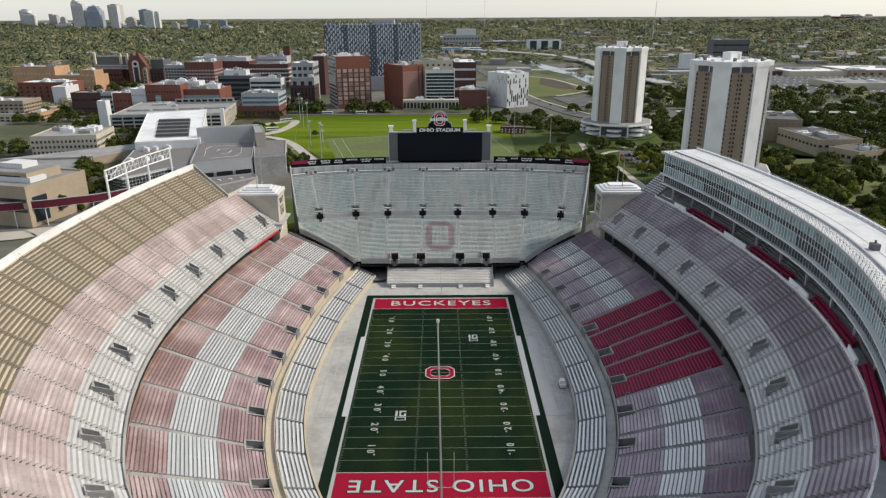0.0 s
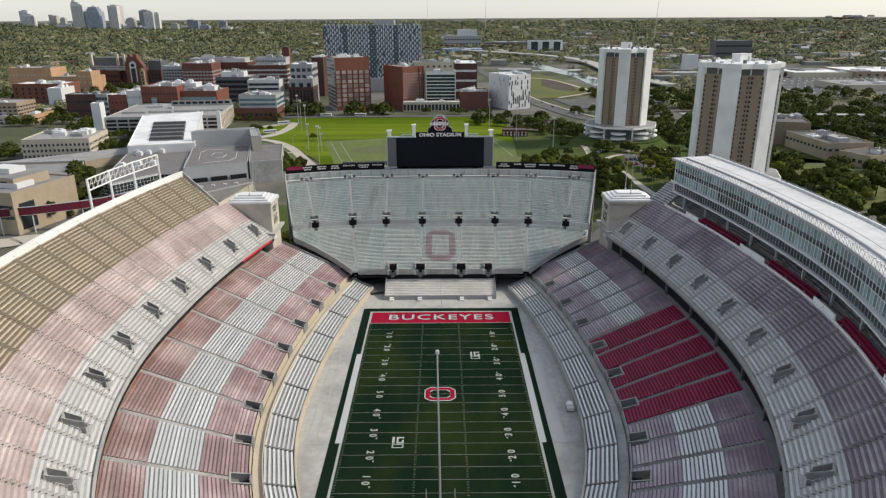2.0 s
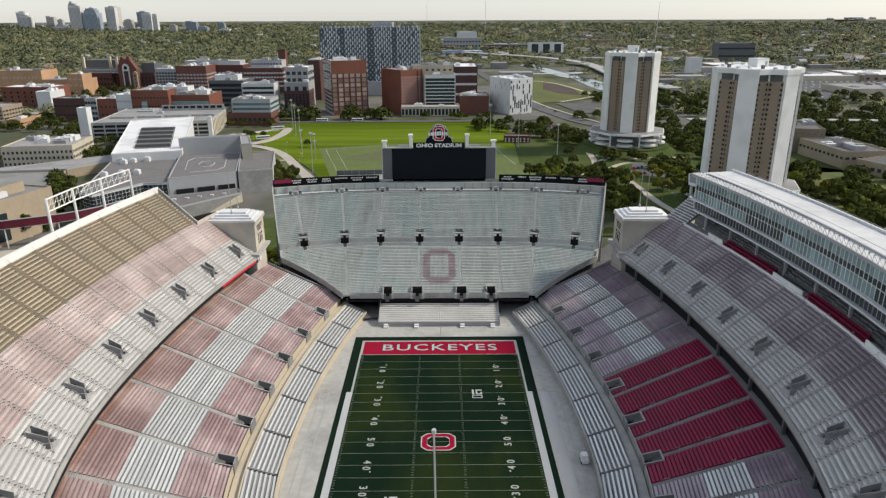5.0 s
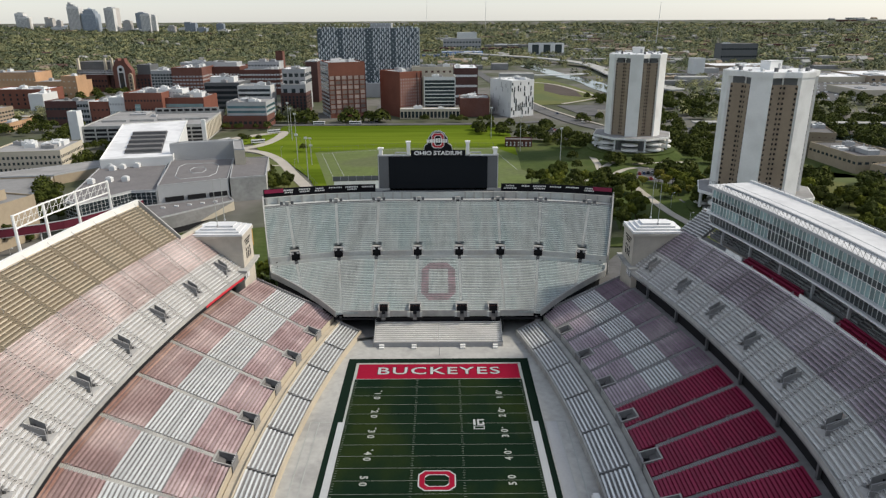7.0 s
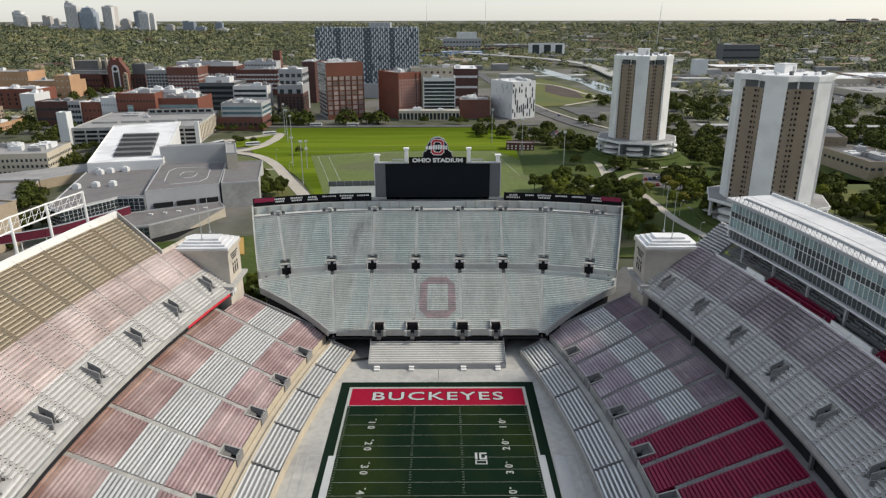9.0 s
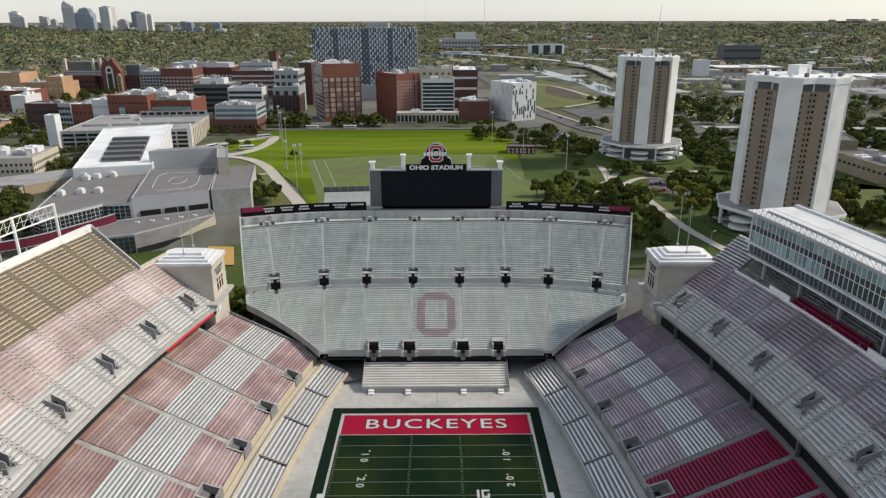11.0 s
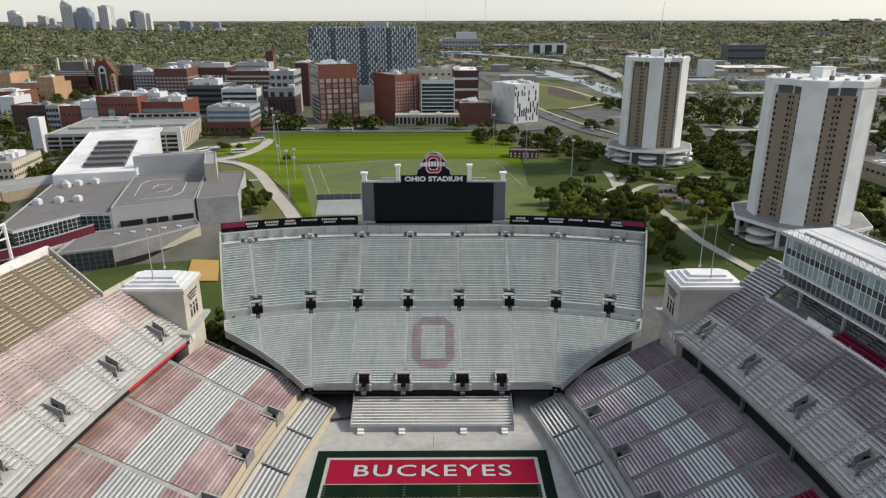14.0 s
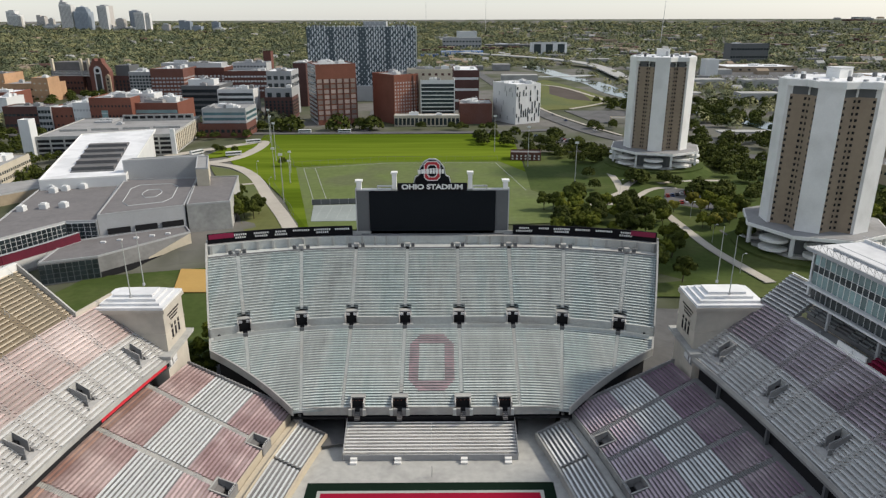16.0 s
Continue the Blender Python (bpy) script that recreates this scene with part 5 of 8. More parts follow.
# name boards left and right of the scoreboard
for s in (-1, 1):
    nb = thing("name_board", (*sp(s * 40, NT + 1.9), ZT), "long black name board with rows of white bars", "name board", "name boards")
    a, b = sorted((s * 23.8, s * (vend(NT) - 0.6)))
    part("panel", sbar(Geo(), a, b, NT + 1.7, NT + 2.1, ZT - 0.1, ZT + 2.9, 3), BLACK, nb, "black panel")
    a, b = sorted((s * (vend(NT) - 6.5), s * (vend(NT) - 0.9)))
    part("end_panel", sbar(Geo(), a, b, NT + 1.62, NT + 1.7, ZT + 1.3, ZT + 2.8, 3), CRIM, nb, "dark red end panel")
    rr = random.Random(5 + s)
    v = 24.6
    while v < vend(NT) - 8:
        lines = [rr.randint(5, 9) for _ in range(rr.choice((1, 2, 2)))]
        w = max(lines) * 0.5
        for row, n in enumerate(lines):
            for i in range(n):
                k = v + (w - n * 0.5) / 2 + i * 0.5
                c, d = sorted((s * k, s * (k + 0.32)))
                z = ZT + (1.75 if row == 0 else 0.85)
                part("bar", sbar(Geo(), c, d, NT + 1.62, NT + 1.69, z, z + 0.56), WHITE, nb)
        v += w + rr.uniform(0.9, 1.6)

# ---- front bleachers ----
bl = thing("bleachers", (0, 70, 0), "portable white aluminium bleachers below the south stand", "bleachers")
for i in range(11):
    y, z = 66.4 + i * 0.86, 0.9 + i * 0.33
    part("row_step", Geo().box(-20.8, 20.6, y, y + 0.86, z - 0.6, z - 0.2), SILVC, bl)
    part("foot_board", Geo().box(-20.7, 20.5, y + 0.44, y + 0.82, z - 0.1, z - 0.04).box(-20.4, -20.3, y + 0.5, y + 0.6, z - 0.2, z - 0.1).box(20.1, 20.2, y + 0.5, y + 0.6, z - 0.2, z - 0.1), WHITE, bl)
    part("bench", Geo().box(-20.7, 20.5, y + 0.02, y + 0.34, z + 0.3, z + 0.36).box(-20.5, -20.4, y + 0.1, y + 0.3, z - 0.2, z + 0.3).box(20.2, 20.3, y + 0.1, y + 0.3, z - 0.2, z + 0.3).box(-0.1, 0.1, y + 0.1, y + 0.3, z - 0.2, z + 0.3), WHITE, bl)
for x in (-20.8, 20.6):
    part("side_frame", Geo().prism([(x - 0.05, 66.4), (x + 0.05, 66.4), (x + 0.05, 75.8), (x - 0.05, 75.8)], -0.05, [1.9, 1.9, 5.4, 5.4]), STEEL, bl)
part("front_rail", Geo().box(-20.8, 20.6, 66.25, 66.35, -0.05, 1.5), GREYP, bl)
for x in (-18.2, -7.8, 7.8, 18.2):
    part("boarding_step", Geo().box(x - 0.8, x + 0.8, 64.6, 65.4, -0.05, 0.45).box(x - 0.8, x + 0.8, 65.4, 66.25, -0.05, 0.95), WHITE, bl, "white boarding steps")

# ---- campus ----
def lpart(name, geo, material, parent, label=""):
    """A part built in its thing's own axes."""
    ob = new(name, geo.mesh(name, material) if isinstance(geo, Geo) else geo)
    ob.parent = parent
    if label:
        ob["label"] = label
    return ob


PANES = {}


def pane_mesh(w, h, m):
    k = (round(w, 1), round(h, 1), m.name)
    if k not in PANES:
        PANES[k] = Geo().box(-w / 2, w / 2, -0.12, 0.12, -h / 2, h / 2).mesh("window", m)
    return PANES[k]


def building(name, label, category, cx, cy, w, d, h, wall, roof=ROOFG, cols=8, rows=4, win=(1.6, 2.0), wm=GLASS, rot=0.0, faces="nsew", z_lo=2.5, z_hi=1.5, units=2, band=False, seed=1, trim=None, flat=False):
    """A block with parapet, roof and windows; w along its x, d along its y, faces: which sides carry windows."""
    z0 = rise(cx, cy) + min(0.0, ground_z(math.hypot(cx - GC[0], cy - GC[1]))) - 0.3 if not flat else -0.3
    e = thing(name, (cx, cy, z0), label, category)
    e.rotation_euler = (0, 0, radians(rot))
    h += 0.3
    lpart("wall", Geo().box(-w / 2, w / 2, -d / 2, d / 2, 0, h), wall, e)
    lpart("roof", Geo().box(-w / 2 + 0.5, w / 2 - 0.5, -d / 2 + 0.5, d / 2 - 0.5, h, h + 0.12), roof, e)
    t = 0.45
    g = Geo().box(-w / 2, w / 2, -d / 2, -d / 2 + t, h, h + 0.9).box(-w / 2, w / 2, d / 2 - t, d / 2, h, h + 0.9)
    g.box(-w / 2, -w / 2 + t, -d / 2 + t, d / 2 - t, h, h + 0.9).box(w / 2 - t, w / 2, -d / 2 + t, d / 2 - t, h, h + 0.9)
    lpart("parapet", g, trim or wall, e)
    rr = random.Random(seed)
    for k in range(units):
        a, b = rr.uniform(2, max(2.2, w * 0.12)), rr.uniform(1.6, max(1.8, d * 0.14))
        x, y, q = rr.uniform(-w * 0.35, w * 0.35), rr.uniform(-d * 0.35, d * 0.35), rr.uniform(1.2, 3.4)
        m = rr.choice((GREYP, PANEL, ROOFG, PANEL))
        g = Geo().box(x - a, x + a, y - b, y + b, h + 0.12, h + q)
        if k % 3 == 0:
            g.box(x - a * 0.5, x + a * 0.3, y - b * 0.4, y + b * 0.5, h + q, h + q + 0.7)
        elif k % 3 == 1:
            g.tube((x - a * 0.4, y, h + q), (x - a * 0.4, y, h + q + 0.9), min(a, b) * 0.45, k=8)
            g.tube((x + a * 0.45, y, h + q), (x + a * 0.45, y, h + q + 0.9), min(a, b) * 0.45, k=8)
        else:
            g.tube((x + a * 0.5, y, h + q), (x + a * 0.5, y, h + q + 2.2), 0.35, k=6)
        lpart("roof_unit", g, m, e)
    if rows:
        grid = Geo()
        for f in faces:
            L = w if f in "ns" else d
            n = max(2, int(round(cols * L / w))) if f in "ew" else cols
            rz = {"n": 0, "s": 180, "e": -90, "w": 90}[f]
            off = d / 2 if f in "ns" else w / 2
            m = Matrix.Rotation(radians(rz), 4, "Z")
            for r in range(rows):
                z = z_lo + (h - z_lo - z_hi) * (r + 0.5) / rows
                if band:
                    ob = lpart("window_band", pane_mesh(L - 1.6, win[1], wm), None, e)
                    ob.matrix_basis = m @ Matrix.Translation((0, -off, z))
                    continue
                for c in range(n):
                    x = -L / 2 + L * (c + 0.5) / n
                    if cy > 640:
                        ww, hh = min(win[0], L / n * 0.8) / 2, win[1] / 2
                        q = [m @ Vector((x + a, -off + b, z + k)) for k in (-hh, hh) for a, b in ((-ww, -0.12), (ww, -0.12), (ww, 0.12), (-ww, 0.12))]
                        grid.hexa(q)
                        continue
                    ob = lpart("window", pane_mesh(min(win[0], L / n * 0.8), win[1], wm), None, e)
                    ob.matrix_basis = m @ Matrix.Translation((x, -off, z))
        if grid.v:
            lpart("window_grid", grid, wm, e)["kind"] = "stuff"
    return e


B = building
B("banded_hall", "white banded hospital wing with dark window bands", "building", 0.2, 575, 31.4, 30, 37.7, PANEL, ROOFG, 1, 8, (2, 2.6), GLASS, 0, "nw", 8, 2, 5, True, seed=6)
B("roof_frame", "cream roof storey with tall vent pipes on the banded wing", "building", -7.1, 579, 41.9, 18, 46.8, CREAM, ROOFG, 7, 1, (2.4, 2.0), BRICKD, 0, "n", 40.8, 1.5, 6, seed=66)
B("link_hall", "long low glazed link at the foot of the halls", "building", -9.6, 547, 58.7, 12, 8.7, CREAM, ROOFW, 16, 1, (2.6, 6), GLASS, 0, "n", 1, 1.5, 2)
B("brick_annex", "low red brick annex with crowded flat roof", "building", 35.0, 572, 29.9, 34, 17.3, BRICK, ROOFG, 1, 0, units=9, seed=8)
B("deck_garage", "brick parking deck with pale open top deck", "garage", 30.0, 690, 26.7, 70, 39.5, BRICKD, ROOFW, 1, 3, (2, 2.4), PANEL, 0, "n", 4, 2, 2, True, seed=40)
B("teal_lab", "low laboratory with blue glass bands on a brick base", "building", -174.6, 506, 35.8, 34, 22.2, GREYP, ROOFG, 1, 3, (2, 2.2), GLASSB, 0, "nw", 8.2, 1.5, 9, True, seed=10)
B("brick_plinth", "red brick base storey of the laboratory", "building", -175.6, 500, 39.7, 30, 10.4, BRICK, ROOFG, 9, 1, (2.6, 2.5), GLASS, 0, "nw", 2, 2, 0)
B("stepped_hall", "grey and brick stepped hall with square dark windows", "building", -152.9, 607, 25.7, 30, 28.2, GREYP, ROOFG, 3, 1, (4.2, 4.2), GLASS, 0, "n", 19.2, 2, 3, seed=11)
B("brick_lower_hall", "dark brick lower floors of the stepped hall", "building", -153.1, 605, 26.8, 30, 19.7, BRICKD, ROOFG, 7, 5, (1.8, 2.2), GLASS, 0, "nw", 3, 2, 0, seed=51)
B("grey_hall", "pale grey upper block behind the stepped hall", "building", -155.3, 627, 24.4, 36, 42.7, GREYP, ROOFW, 4, 2, (4.0, 3.6), GLASS, 0, "nw", 26.7, 2, 3, seed=12)
B("brown_slab", "plain dark brown slab tower with pale crown", "tower", -150.5, 708, 13.9, 40, 46.1, BRICKD, ROOFG, 1, 0, units=2, seed=13, trim=GREYP)
B("glass_hall", "dark glass hall with pale floor lines", "building", -230.1, 622, 37.2, 44, 29.8, CHAR, ROOFG, 1, 5, (2, 3.0), GLASS, 0, "nw", 2, 1.5, 6, True, seed=14)
B("glass_wing", "dark glazed wing with white floor lines", "building", -193.1, 600, 34.4, 24, 27.6, PANEL, ROOFG, 1, 5, (2, 2.6), GLASS, 0, "n", 2, 1.5, 3, True, seed=52)
B("glass_attic", "white roof house on the glass hall", "building", -232.8, 620, 25.2, 16, 34.9, PANEL, ROOFW, 1, 0, units=3, seed=53)
e = B("brick_lab", "red brick laboratory with tall glazed stair bay", "building", -273.9, 525, 35.1, 40, 29.2, BRICKO, ROOFG, 12, 3, (1.3, 1.7), GLASS, 0, "n", 2.5, 2, 6, seed=15)
lpart("stair_bay", Geo().box(-8, -3, -20.6, -19.9, 1, 20), PALEGL, e, "tall pale stair glazing")
for k in range(5):
    lpart("bay_rail", Geo().box(-8.1, -2.9, -20.75, -20.55, 3 + k * 3.6, 3.4 + k * 3.6), PANEL, e)
B("brick_lab_wing", "red brick laboratory wing with long window strip", "building", -240.3, 532, 39.6, 40, 24.0, BRICKO, ROOFG, 1, 1, (2, 3.0), PALEGL, 0, "n", 15.0, 3.5, 5, True, seed=54)
B("white_attic", "white roof house on the brick laboratory", "building", -258.6, 533, 29.2, 18, 30.5, PANEL, ROOFW, 9, 1, (2, 1.2), GREYP, 0, "n", 27.5, 1, 4, seed=55)
B("white_attic_west", "pale roof plant house on the brick laboratory", "building", -231.8, 529, 13.6, 14, 27.7, PANEL, ROOFW, 1, 0, units=4, seed=56)
B("small_brick_lab", "small brick laboratory with many white roof stacks", "building", -320.0, 532, 19.8, 40, 20.7, BRICKO, ROOFW, 5, 2, (1.4, 1.6), GLASS, 0, "n", 3, 3, 9, seed=16)
B("white_wing", "white panelled end wing with window grid", "building", -299.5, 528, 15.7, 40, 25.0, PANEL, ROOFW, 6, 3, (1.6, 1.8), GREYP, 0, "n", 2, 2, 5, seed=57)
B("long_low_hall", "long low brown brick hall with strip windows", "building", -354.3, 525, 32.8, 22, 21.1, BRICKD, ROOFG, 9, 2, (3.2, 2.0), GLASS, 0, "n", 2, 2, 2, seed=17)
B("glass_link", "glazed stair link beside the low hall", "building", -333.2, 517, 10.9, 14, 21.5, GREYP, ROOFG, 4, 4, (2.2, 2.6), GLASS, 0, "n", 1, 1, 0, seed=58)
B("brick_ward", "large brick ward block with rows of pale windows", "building", -323.9, 785, 39.3, 50, 34.7, BRICK, ROOFG, 9, 5, (3, 2.0), GREYP, 0, "nw", 5, 8, 4, seed=18)
B("grey_ward", "grey ward block with dense window rows", "building", -360.6, 803, 35.3, 46, 30.0, GREYP, ROOFW, 9, 6, (2.6, 2.4), GLASS, 0, "n", 4, 3, 8, seed=19)
B("long_ward", "long brick ward with pale roof house", "building", -306.6, 825, 78.6, 50, 33.3, BRICK, ROOFW, 16, 3, (3, 1.8), PANEL, 0, "nw", 17.3, 8, 5, seed=20)
B("attic_hall", "pale grey roof house on the long ward", "building", -310.5, 821, 75.5, 26, 38.4, GREYP, ROOFW, 1, 0, units=5, seed=21)
B("ward_west", "brick ward with regular bright windows", "building", -234.5, 798, 51.3, 46, 30.8, BRICK, ROOFG, 13, 4, (3.0, 2.0), PANEL, 0, "nw", 6, 3, 6, seed=22)
B("ward_attic", "pale plant house on the brick ward", "building", -233.6, 808, 41.5, 26, 39.7, GREYP, ROOFG, 10, 1, (3, 2.2), CHAR, 0, "n", 33.7, 2, 4, seed=59)
B("chimney_block", "slim brick stair tower", "tower", -224.7, 857, 9.8, 14, 50.3, BRICK, ROOFG, 1, 0, units=0)
B("arch_hall", "brick hall with rows of small dark windows below slate roof", "building", -475.3, 847, 35.6, 46, 21.9, BRICK, ROOFD, 8, 2, (2.2, 2.6), GLASS, 0, "n", 4, 4, 0, seed=23)
B("arch_recess", "dark recessed brick bay of the gabled hall", "building", -454.4, 851, 16.4, 40, 22.0, BRICKD, ROOFD, 2, 1, (4, 12), DARK, 0, "n", 3, 4, 0, seed=60)
B("arch_wing", "dark brick wing of the gabled hall", "building", -409.5, 848, 19.4, 40, 21.5, BRICKD, ROOFD, 4, 3, (2, 3), GLASS, 0, "n", 4, 4, 2, seed=24)
B("arch_attic", "black glazed attic of the gabled hall", "building", -410.1, 850, 17.9, 30, 34.0, CHAR, ROOFD, 1, 0, units=1, seed=61)
B("white_stair_hall", "white hall with tall blank stair wall", "building", -440.4, 635, 15.7, 30, 17.0, PANEL, ROOFW, 1, 0, units=3, seed=26)
B("stair_hall_brick", "brick block with white and red roof plant", "building", -468.7, 657, 60.8, 34, 20.2, BRICKO, ROOFW, 8, 3, (2, 2.6), GLASS, 0, "n", 3, 3, 6, seed=27)
B("orange_house", "orange brick hall with many gables", "building", -549.9, 784, 58.0, 40, 29.6, SUNBRICK, ROOFG, 12, 2, (1.6, 2.4), CREAM, 0, "n", 3, 2, 3, seed=62)
B("orange_house_low", "low grey and orange brick hall", "building", -485.2, 763, 55.7, 36, 19.6, SUNBRICK, ROOFG, 14, 2, (2.2, 2.0), GLASS, 0, "n", 2, 2, 5, seed=63)
B("orange_tower", "orange brick stair block with pale bands", "building", -465.6, 753, 18.9, 26, 26.6, SUNBRICK, ROOFG, 3, 3, (2.2, 1.6), CREAM, 0, "n", 2, 2, 2, seed=64)
B("blue_hall", "long hall with bright blue and white front", "building", 62.5, 1860, 115.4, 40, 11.5, mat("bright_blue_panel", (0.10, 0.24, 0.55), 0.5, var=0.1), ROOFW, 9, 1, (14, 7), PANEL, 0, "n", 8, 6, 4, seed=42)
B("blue_hall_low", "low blue roofed sheds before the long hall", "building", -24.4, 1770, 46.1, 40, 7.2, mat("deep_blue_panel", (0.06, 0.14, 0.38), 0.5, var=0.1), ROOFG, 1, 0, units=1, seed=65)
B("river_office", "twin-faced office with white and dark panels", "building", 311.8, 1935, 100.2, 40, 30.8, PANEL, ROOFG, 3, 1, (20, 26), GLASS, 0, "n", 4, 4, 3, seed=41)
B("grey_office", "long low grey office beyond the road", "building", 75.2, 2275, 127.7, 50, 36.1, GREYP, ROOFG, 12, 2, (6, 5), GLASS, 0, "n", 4, 4, 3, seed=71)
B("pale_office", "pale long-roofed hall far beyond the river", "building", 100.6, 2530, 72.6, 60, 49.1, PANEL, ROOFW, 1, 0, units=2, seed=72)
B("grey_depot", "dark low depot with pale roof", "store", 249.8, 2280, 194.3, 60, 14.2, CHAR, ROOFG, 1, 0, units=4, seed=73)
B("far_depot", "low depot with pale roof", "store", 399.0, 1880, 94.3, 60, 4.3, GREYP, ROOFW, 1, 0, units=2, seed=74)
B("long_mall", "long dark-fronted office slab", "building", 697.4, 1520, 84.9, 40, 39.3, CHAR, ROOFG, 14, 2, (8, 4), GLASS, 0, "n", 3, 3, 3, seed=43)
B("white_chapel", "small white hall with steep roof", "building", 413.6, 991, 19.2, 22, 30.5, PANEL, ROOFW, 1, 0, units=0, seed=75)
B("cream_office", "cream stone office with rows of small windows", "building", -268, 318, 44, 40, 14, CREAM, ROOFG, 16, 3, (1.3, 1.7), GLASS, 8, "nw", 1.5, 1.5, 7, seed=29)
e = B("garage", "open-deck concrete parking garage with pale top deck", "garage", -240, 453, 92, 92, 14, CONC, ROOFG, 1, 4, (2, 1.9), DARK, 7, "nw", 0.5, 0.8, 2, True, seed=31)
for k in range(4):
    lpart("deck_wall", Geo().box(-40 + k * 21.5, -20.5 + k * 21.5, -20 + k * 2, -19.4 + k * 2, 14.4, 16.0), CONC, e, "low wall across the top deck")
lpart("ramp_wall", Geo().box(-10, 45, 28, 29, 14.4, 19.5), CONC, e, "raised ramp wall")
for k in range(9):
    lpart("ramp_slot", Geo().box(-8.5 + k * 5.9, -4.2 + k * 5.9, 27.8, 28.1, 16.4, 18.4), DARK, e, "dark slot")
for k in range(11):
    lpart("pier", Geo().box(-45.5 + k * 9.1 - 0.5, -45.5 + k * 9.1 + 0.5, -46.4, -45.9, 0, 14.3), CONC, e)
for k in range(16):
    lpart("end_slat", Geo().box(46.0, 46.5, -44 + k * 5.6, -40.6 + k * 5.6, 1.5, 13.5), CREAM, e, "tan end panel")
lpart("end_column", Geo().box(44.5, 47.5, -46.6, -43.6, 0, 18.5), PANEL, e, "white corner column")
B("garage_stair", "white blank stair tower of the garage", "tower", -284, 402, 7.4, 8, 26.3, PANEL, ROOFW, 1, 0, units=0)
# blocks set out on the level of the field, then carried up with the rise of the land
e = thing("slate_roof", (-507, 906, 23), "tall dark slate roof with white dormer bands over the brick hall", "roof")
part("slope", Geo().prism([(-530, 886), (-470, 886), (-470, 930), (-530, 930)], 23.4, 31).prism([(-529, 892), (-471, 892), (-471, 924), (-529, 924)], 31, 42), ROOFD, e)
for x in (-527, -488, -478):
    part("chimney", Geo().box(x - 1.4, x + 1.4, 886, 890, 23, 47), CREAM, e)
for k in range(3):
    part("dormer_band", Geo().box(-529, -470, 885.4, 886, 24 + k * 2.4, 24.8 + k * 2.4), PANEL, e)
graded(e)
B("left_office", "cream office block with orange brick end", "building", -416, 507, 42, 66, 12, CREAM, ROOFG, 8, 3, (3.4, 1.5), GLASS, 0, "nw", 3, 2, 6, seed=25, flat=True)
B("orange_wing", "orange brick end of the office block", "building", -389, 494, 12, 40, 12.5, SUNBRICK, ROOFG, 4, 3, (1.4, 1.6), GLASS, 0, "nw", 2, 2, 1, flat=True)
graded(B("strip_office", "office with strip windows", "building", -448, 540, 40, 34, 18, TAUPE, ROOFG, 8, 4, (3, 1.6), GLASS, 0, "nw", 2, 2, 2, seed=28, flat=True))
B("theatre", "blank grey-tan concrete theatre block with dark roof", "building", 269, 359, 25, 38, 16.3, TANC, ROOFD, 6, 1, (0.9, 0.5), BRICKD, -17, "n", 12, 1, 3, seed=36)
B("arts_hall", "low arts hall of buff walls and dark roofs", "building", 275, 312, 32, 52, 10.5, BUFF, ROOFD, 7, 1, (2.6, 1.6), GLASS, 3, "nsew", 5, 2, 6, seed=37)
B("arts_wing", "low buff wing with dark openings by the river", "building", 280, 271, 26, 22, 7.5, BUFF, ROOFD, 6, 1, (2.4, 2.2), GLASS, 22, "nsew", 1.5, 1.5, 3, seed=38)
graded(B("field_house", "small brick field house with steep dark roof", "house", 65, 424, 22, 12, 5, BRICK, ROOFD, 7, 2, (1.2, 1.2), PANEL, -6, "n", 0.6, 0.6, 0, seed=39, flat=True))
graded(B("filter_shed", "long cream shed beside a gravel yard", "shed", 192, 600, 44, 10, 4.5, CREAM, ROOFG, 1, 0, units=0, flat=True))
graded(B("mall", "wide low store with white roof", "store", 640, 1010, 120, 90, 8, CREAM, ROOFW, 1, 0, units=4, seed=44, flat=True))
graded(B("mall_south", "wide low store with pale roof", "store", 590, 800, 90, 80, 8, CREAM, ROOFG, 1, 0, units=4, seed=45, flat=True))
graded(B("warehouse", "low warehouse with pale roof", "store", 730, 1010, 110, 110, 10, TAUPE, ROOFW, 8, 1, (5, 3), GLASS, 0, "n", 2, 2, 3, seed=46, flat=True))
graded(B("warehouse_far", "low warehouse with grey roof", "store", 600, 1260, 130, 80, 9, TAUPE, ROOFW, 8, 1, (5, 3), GLASS, 0, "n", 2, 2, 3, seed=47, flat=True))

# red clinic tower: pane grid on the front, pale glazed flank
e = B("clinic_tower", "tall clinic tower of red brick with pale glazed flank", "tower", -98.2, 575, 36.6, 40, 52.5, BRICKO, ROOFG, 6, 8, (4.3, 3.3), BEIGEP, 20, "n", 4, 11.5, 8, seed=3)
for k in range(7):
    lpart("red_fin", Geo().box(-18.3 + 36.6 * k / 6 - 0.35, -18.3 + 36.6 * k / 6 + 0.35, -20.4, -19.9, 3, 41), BRICKD, e)
lpart("flank_wall", Geo().box(-18.65, -18.3, -20, 20, 0.3, 53.0), GREYP, e, "pale grey flank wall")
for k in range(13):
    lpart("flank_window", Geo().box(-18.85, -18.65, -19.5, 19.5, 3 + k * 3.8, 5.2 + k * 3.8), GLASS, e)
e = B("brown_hall", "tall orange brick hall with rows of small windows", "building", -39.6, 577, 26.3, 39, 43, BRICKO, ROOFG, 9, 10, (1.0, 1.5), GREYP, 35, "n", 8, 5, 5, seed=5)
lpart("pilaster", Geo().box(6.5, 7.6, -20.1, -19.4, 0.3, 42.8), BRICKD, e)
lpart("pilaster", Geo().box(11.5, 12.6, -20.1, -19.4, 0.3, 42.8), BRICKD, e)
